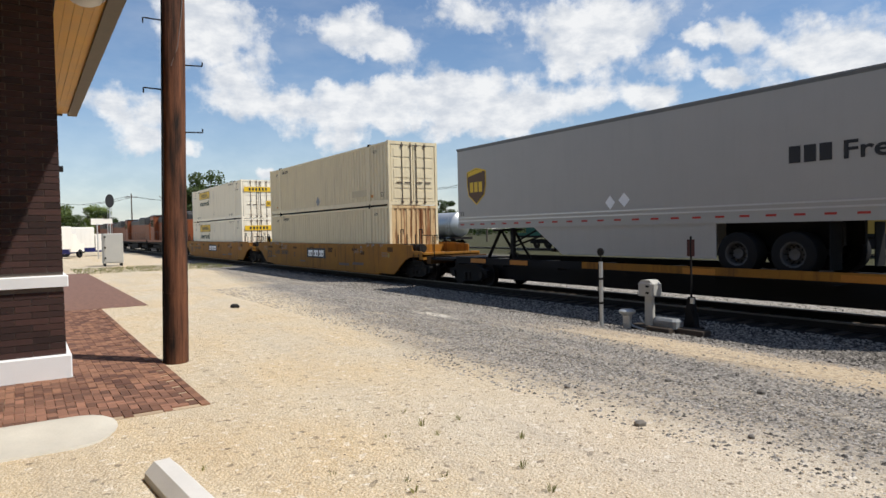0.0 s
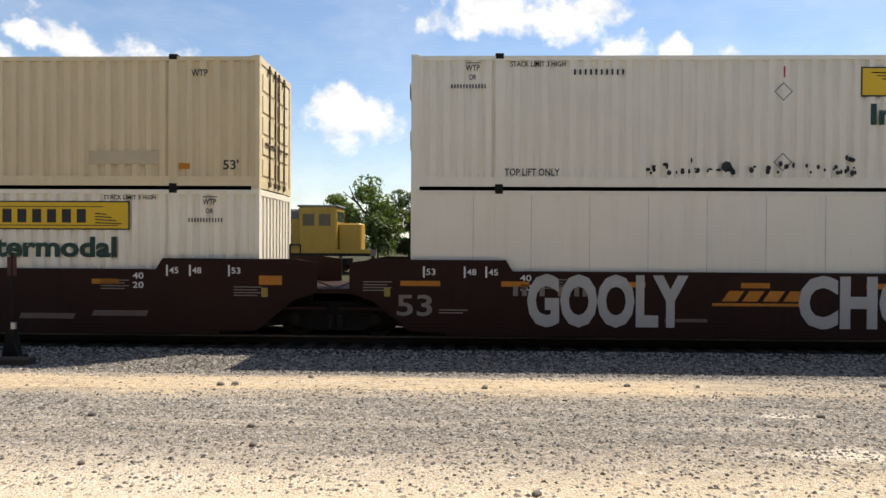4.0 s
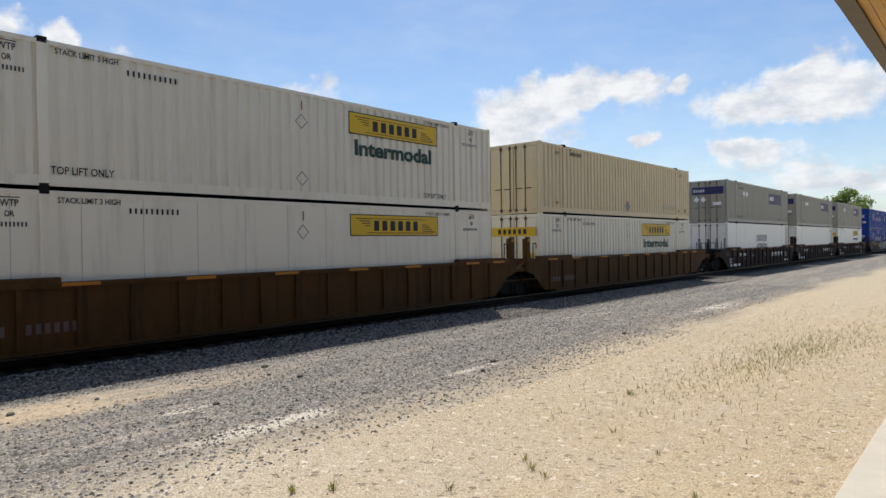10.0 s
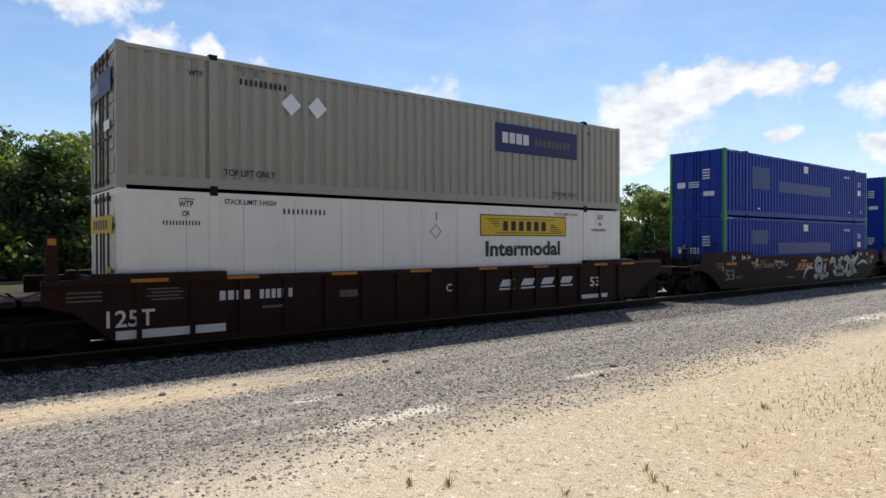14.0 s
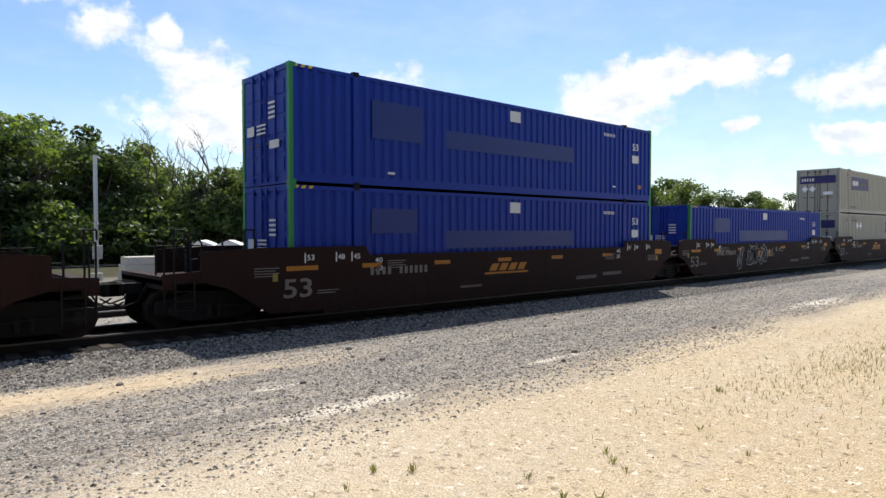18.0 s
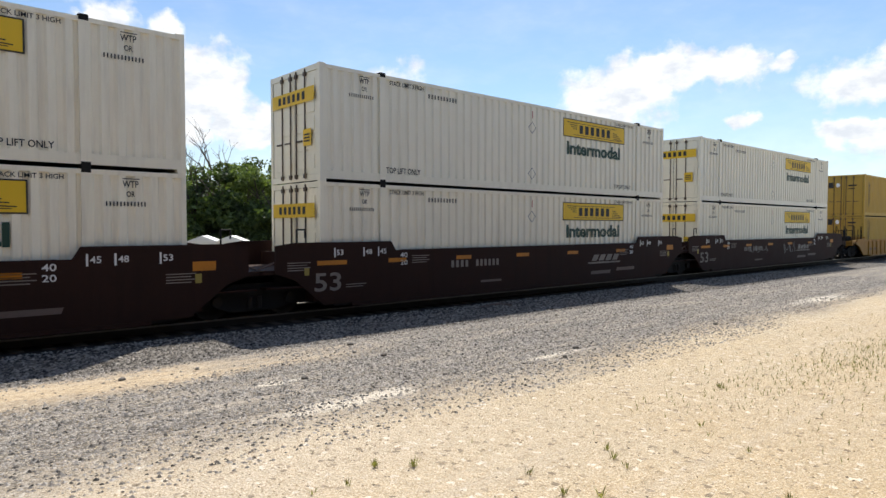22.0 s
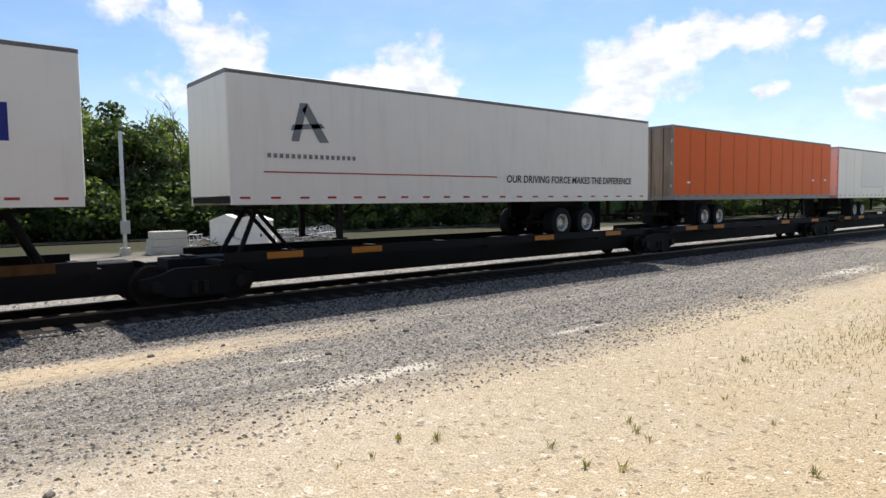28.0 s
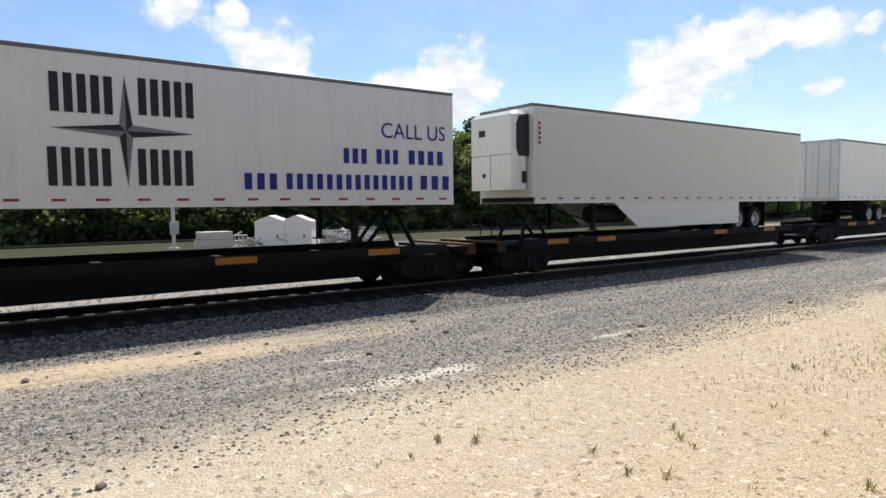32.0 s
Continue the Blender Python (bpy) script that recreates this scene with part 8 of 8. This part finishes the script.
WEEDS = [weed_mesh(k, 0.05 + 0.012 * k, 9 + 2 * k) for k in range(4)]
SPOTS = ((-5.44, 2.90), (-5.21, 3.33), (-4.64, 3.92), (-4.06, 3.43), (-4.86, 2.08), (-4.29, 2.80), (-4.17, 2.44), (-3.56, 3.29), (-5.62, 1.23), (-4.38, 2.51), (-5.49, 3.77), (-5.55, 3.36), (-6.08, 3.45), (3.91, 3.38), (6.16, 3.05), (4.73, 3.12), (4.63, 2.92), (3.31, 4.13), (3.07, 4.34), (7.82, 3.64), (12.42, 3.57), (3.93, 3.37), (3.81, 2.94), (3.98, 2.73), (4.66, 2.96), (4.26, 2.24), (7.79, 3.59), (4.93, 1.76), (2.41, 4.19), (2.69, 4.15), (3.07, 4.32), (3.33, 4.12), (5.94, 2.85), (5.78, 2.42), (4.88, 3.29))
for i, (x_, y_) in enumerate(SPOTS):
    ob = new("weed", WEEDS[i % 4])
    ob.location, ob.rotation_euler.z = (x_, y_, ground_height(y_)), i * 1.3
    tagged(ob, "small dry weed growing in the gravel", "weed", "weeds on the lot")
g = Geo()
r = random.Random(12)
for i in range(2400):
    if i % 4:
        x_ = r.gauss(12.2, 2.4)
        y_ = 2.75 - 0.12 * (x_ - 12.2) + r.gauss(0, 0.38)
    else:
        x_, y_ = r.uniform(6, 22), r.uniform(1.2, 4.5)
    h, a = r.uniform(0.02, 0.085), r.uniform(0, 6.28)
    p = Vector((x_, y_, 0))
    s = Vector((math.cos(a), math.sin(a), 0)) * 0.005
    d = Vector((r.uniform(-0.5, 0.5), r.uniform(-0.5, 0.5), 1)) * h
    g.quad(p - s, p + s, p + d)
for i in range(3000):
    x_, y_ = r.uniform(-46, -39), r.uniform(2.5, 11)
    h, a = r.uniform(0.04, 0.11), r.uniform(0, 6.28)
    p = Vector((x_, y_, 0))
    s = Vector((math.cos(a), math.sin(a), 0)) * 0.02
    g.quad(p - s, p + s, p + Vector((r.uniform(-0.5, 0.5), r.uniform(-0.5, 0.5), 1)) * h)
solid("dry_grass", g, WEED, "sparse dry grass in the gravel", "grass", kind="stuff")

# ---- pieces of the setting: ties, wall bricks, pavers ----
tie = Geo().box(-0.11, 0.11, -1.3, 1.3, -0.18, 0.0, 0.01).mesh("tie", TIE)
for i in range(290):
    o = part("tie", tie, TIE, main)
    o.location = (-60 + i * 0.52, TY, ZR - 0.172)
g = Geo()
for i in range(330):
    x_ = -60 + 290 * 0.52 + i * 0.52
    g.box(x_ - 0.11, x_ + 0.11, TY - 1.3, TY + 1.3, ZR - 0.35, ZR - 0.172)
for i in range(360):
    x_ = -60 - (i + 1) * 0.52
    g.box(x_ - 0.11, x_ + 0.11, TY - 1.3, TY + 1.3, ZR - 0.35, ZR - 0.172)
for yy, z in ((TY + 4.4, ZR - 0.192), (YARD_Y, ZR - 0.192)):
    for i in range(330):
        x_ = -70 + i * 0.52
        g.box(x_ - 0.11, x_ + 0.11, yy - 1.3, yy + 1.3, z - 0.18, z)
solid("far_ties", g, TIE, "dark wooden ties under the tracks", "ties", kind="stuff")

BRICK = mat("dark_brick", (0.040, 0.018, 0.0145), 0.8, var=0.2, fine=50, rnd=0.9, bump=0.25)
brick = Geo().box(-0.05, 0.006, -0.193, 0.193, 0.0, 0.079).mesh("brick", BRICK)
half = Geo().box(-0.05, 0.006, -0.093, 0.093, 0.0, 0.079).mesh("brick", BRICK)
for k in range(70):
    z = 0.355 + k * 0.0893
    if 1.22 < z < 1.47 or z > 5.55:
        continue
    y = WY - (0.2 if k % 2 else 0.0)
    if k % 2:
        part("brick", half, BRICK, wall).location = (WX - 0.012, WY - 0.1, z)
    for i in range(5):
        part("brick", brick, BRICK, wall).location = (WX - 0.012, y - 0.2 - i * 0.4, z)

PAVER = mat("clay_paver", (0.20, 0.098, 0.062), 0.85, var=0.2, fine=45, rnd=0.95, bump=0.25)
PAVED = mat("paver_bed", (0.40, 0.30, 0.20), 0.95, var=0.2)
bed = solid("pavement", Geo().box(-20.0, -7.745, -4.0, 1.80, -0.06, 0.006), PAVED, "reddish clay brick walk laid in herringbone", "pavement", kind="structure")
far_walk = mat("far_clay_pavers", (0.185, 0.098, 0.068), 0.9, var=0.6, scale=9, fine=26)
solid("pavement", Geo().box(-40.0, -20.0, -4.0, 3.0, -0.06, 0.012), far_walk, "worn reddish brick walk further on", "pavement", kind="structure")
PW = 0.101
pv = [Geo().box(-PW + 0.003, PW - 0.003, -PW / 2 + 0.003, PW / 2 - 0.003, -0.02, 0.0, 0.004).mesh("paver", PAVER), Geo().box(-PW / 2 + 0.003, PW / 2 - 0.003, -PW + 0.003, PW - 0.003, -0.02, 0.0, 0.004).mesh("paver", PAVER)]
joined, made = Geo(), 0
r = random.Random(3)
for i in range(120):
    for j in range(40):
        d = (i - j) % 4
        if d not in (0, 2):
            continue
        # lengths along the walk, then across it
        cx_, cy_ = -7.80 - i * PW, 1.745 - j * PW
        kind = 0 if d == 0 else 1
        p = (cx_ - PW / 2, cy_) if kind == 0 else (cx_, cy_ + PW / 2)
        if p[0] < -10.5 and p[1] < 0.5 or p[1] > 1.66 or p[0] > -7.84:
            continue
        zz = 0.02 + r.uniform(-0.003, 0.003)
        if made < 296 and p[0] > -10.6:
            part("paver", pv[kind], PAVER, bed).location = (p[0], p[1], zz)
            made += 1
        else:
            a, b = (PW - 0.003, PW / 2 - 0.003) if kind == 0 else (PW / 2 - 0.003, PW - 0.003)
            joined.box(p[0] - a, p[0] + a, p[1] - b, p[1] + b, -0.01, zz)
for i in range(60):
    joined.box(-7.85 - i * 0.202 - 0.098, -7.85 - i * 0.202 + 0.098, 1.70, 1.795, -0.01, 0.02)
PAVER2 = stone_mat("clay_pavers_joined", (0.10, 0.05, 0.038), (0.30, 0.155, 0.095))
rest_ = part("pavers", joined, PAVER2, bed)
tagged(rest_, kind="stuff")


def motions():
    """The whole train runs to -x at an even speed."""
    for ob, u in MOVING:
        z = ob.location.z
        walk(ob, [(0, pose(u, TY, z)), (16, pose(u - SPEED * 16, TY, z)), (32, pose(u - SPEED * 32, TY, z))])


motions()
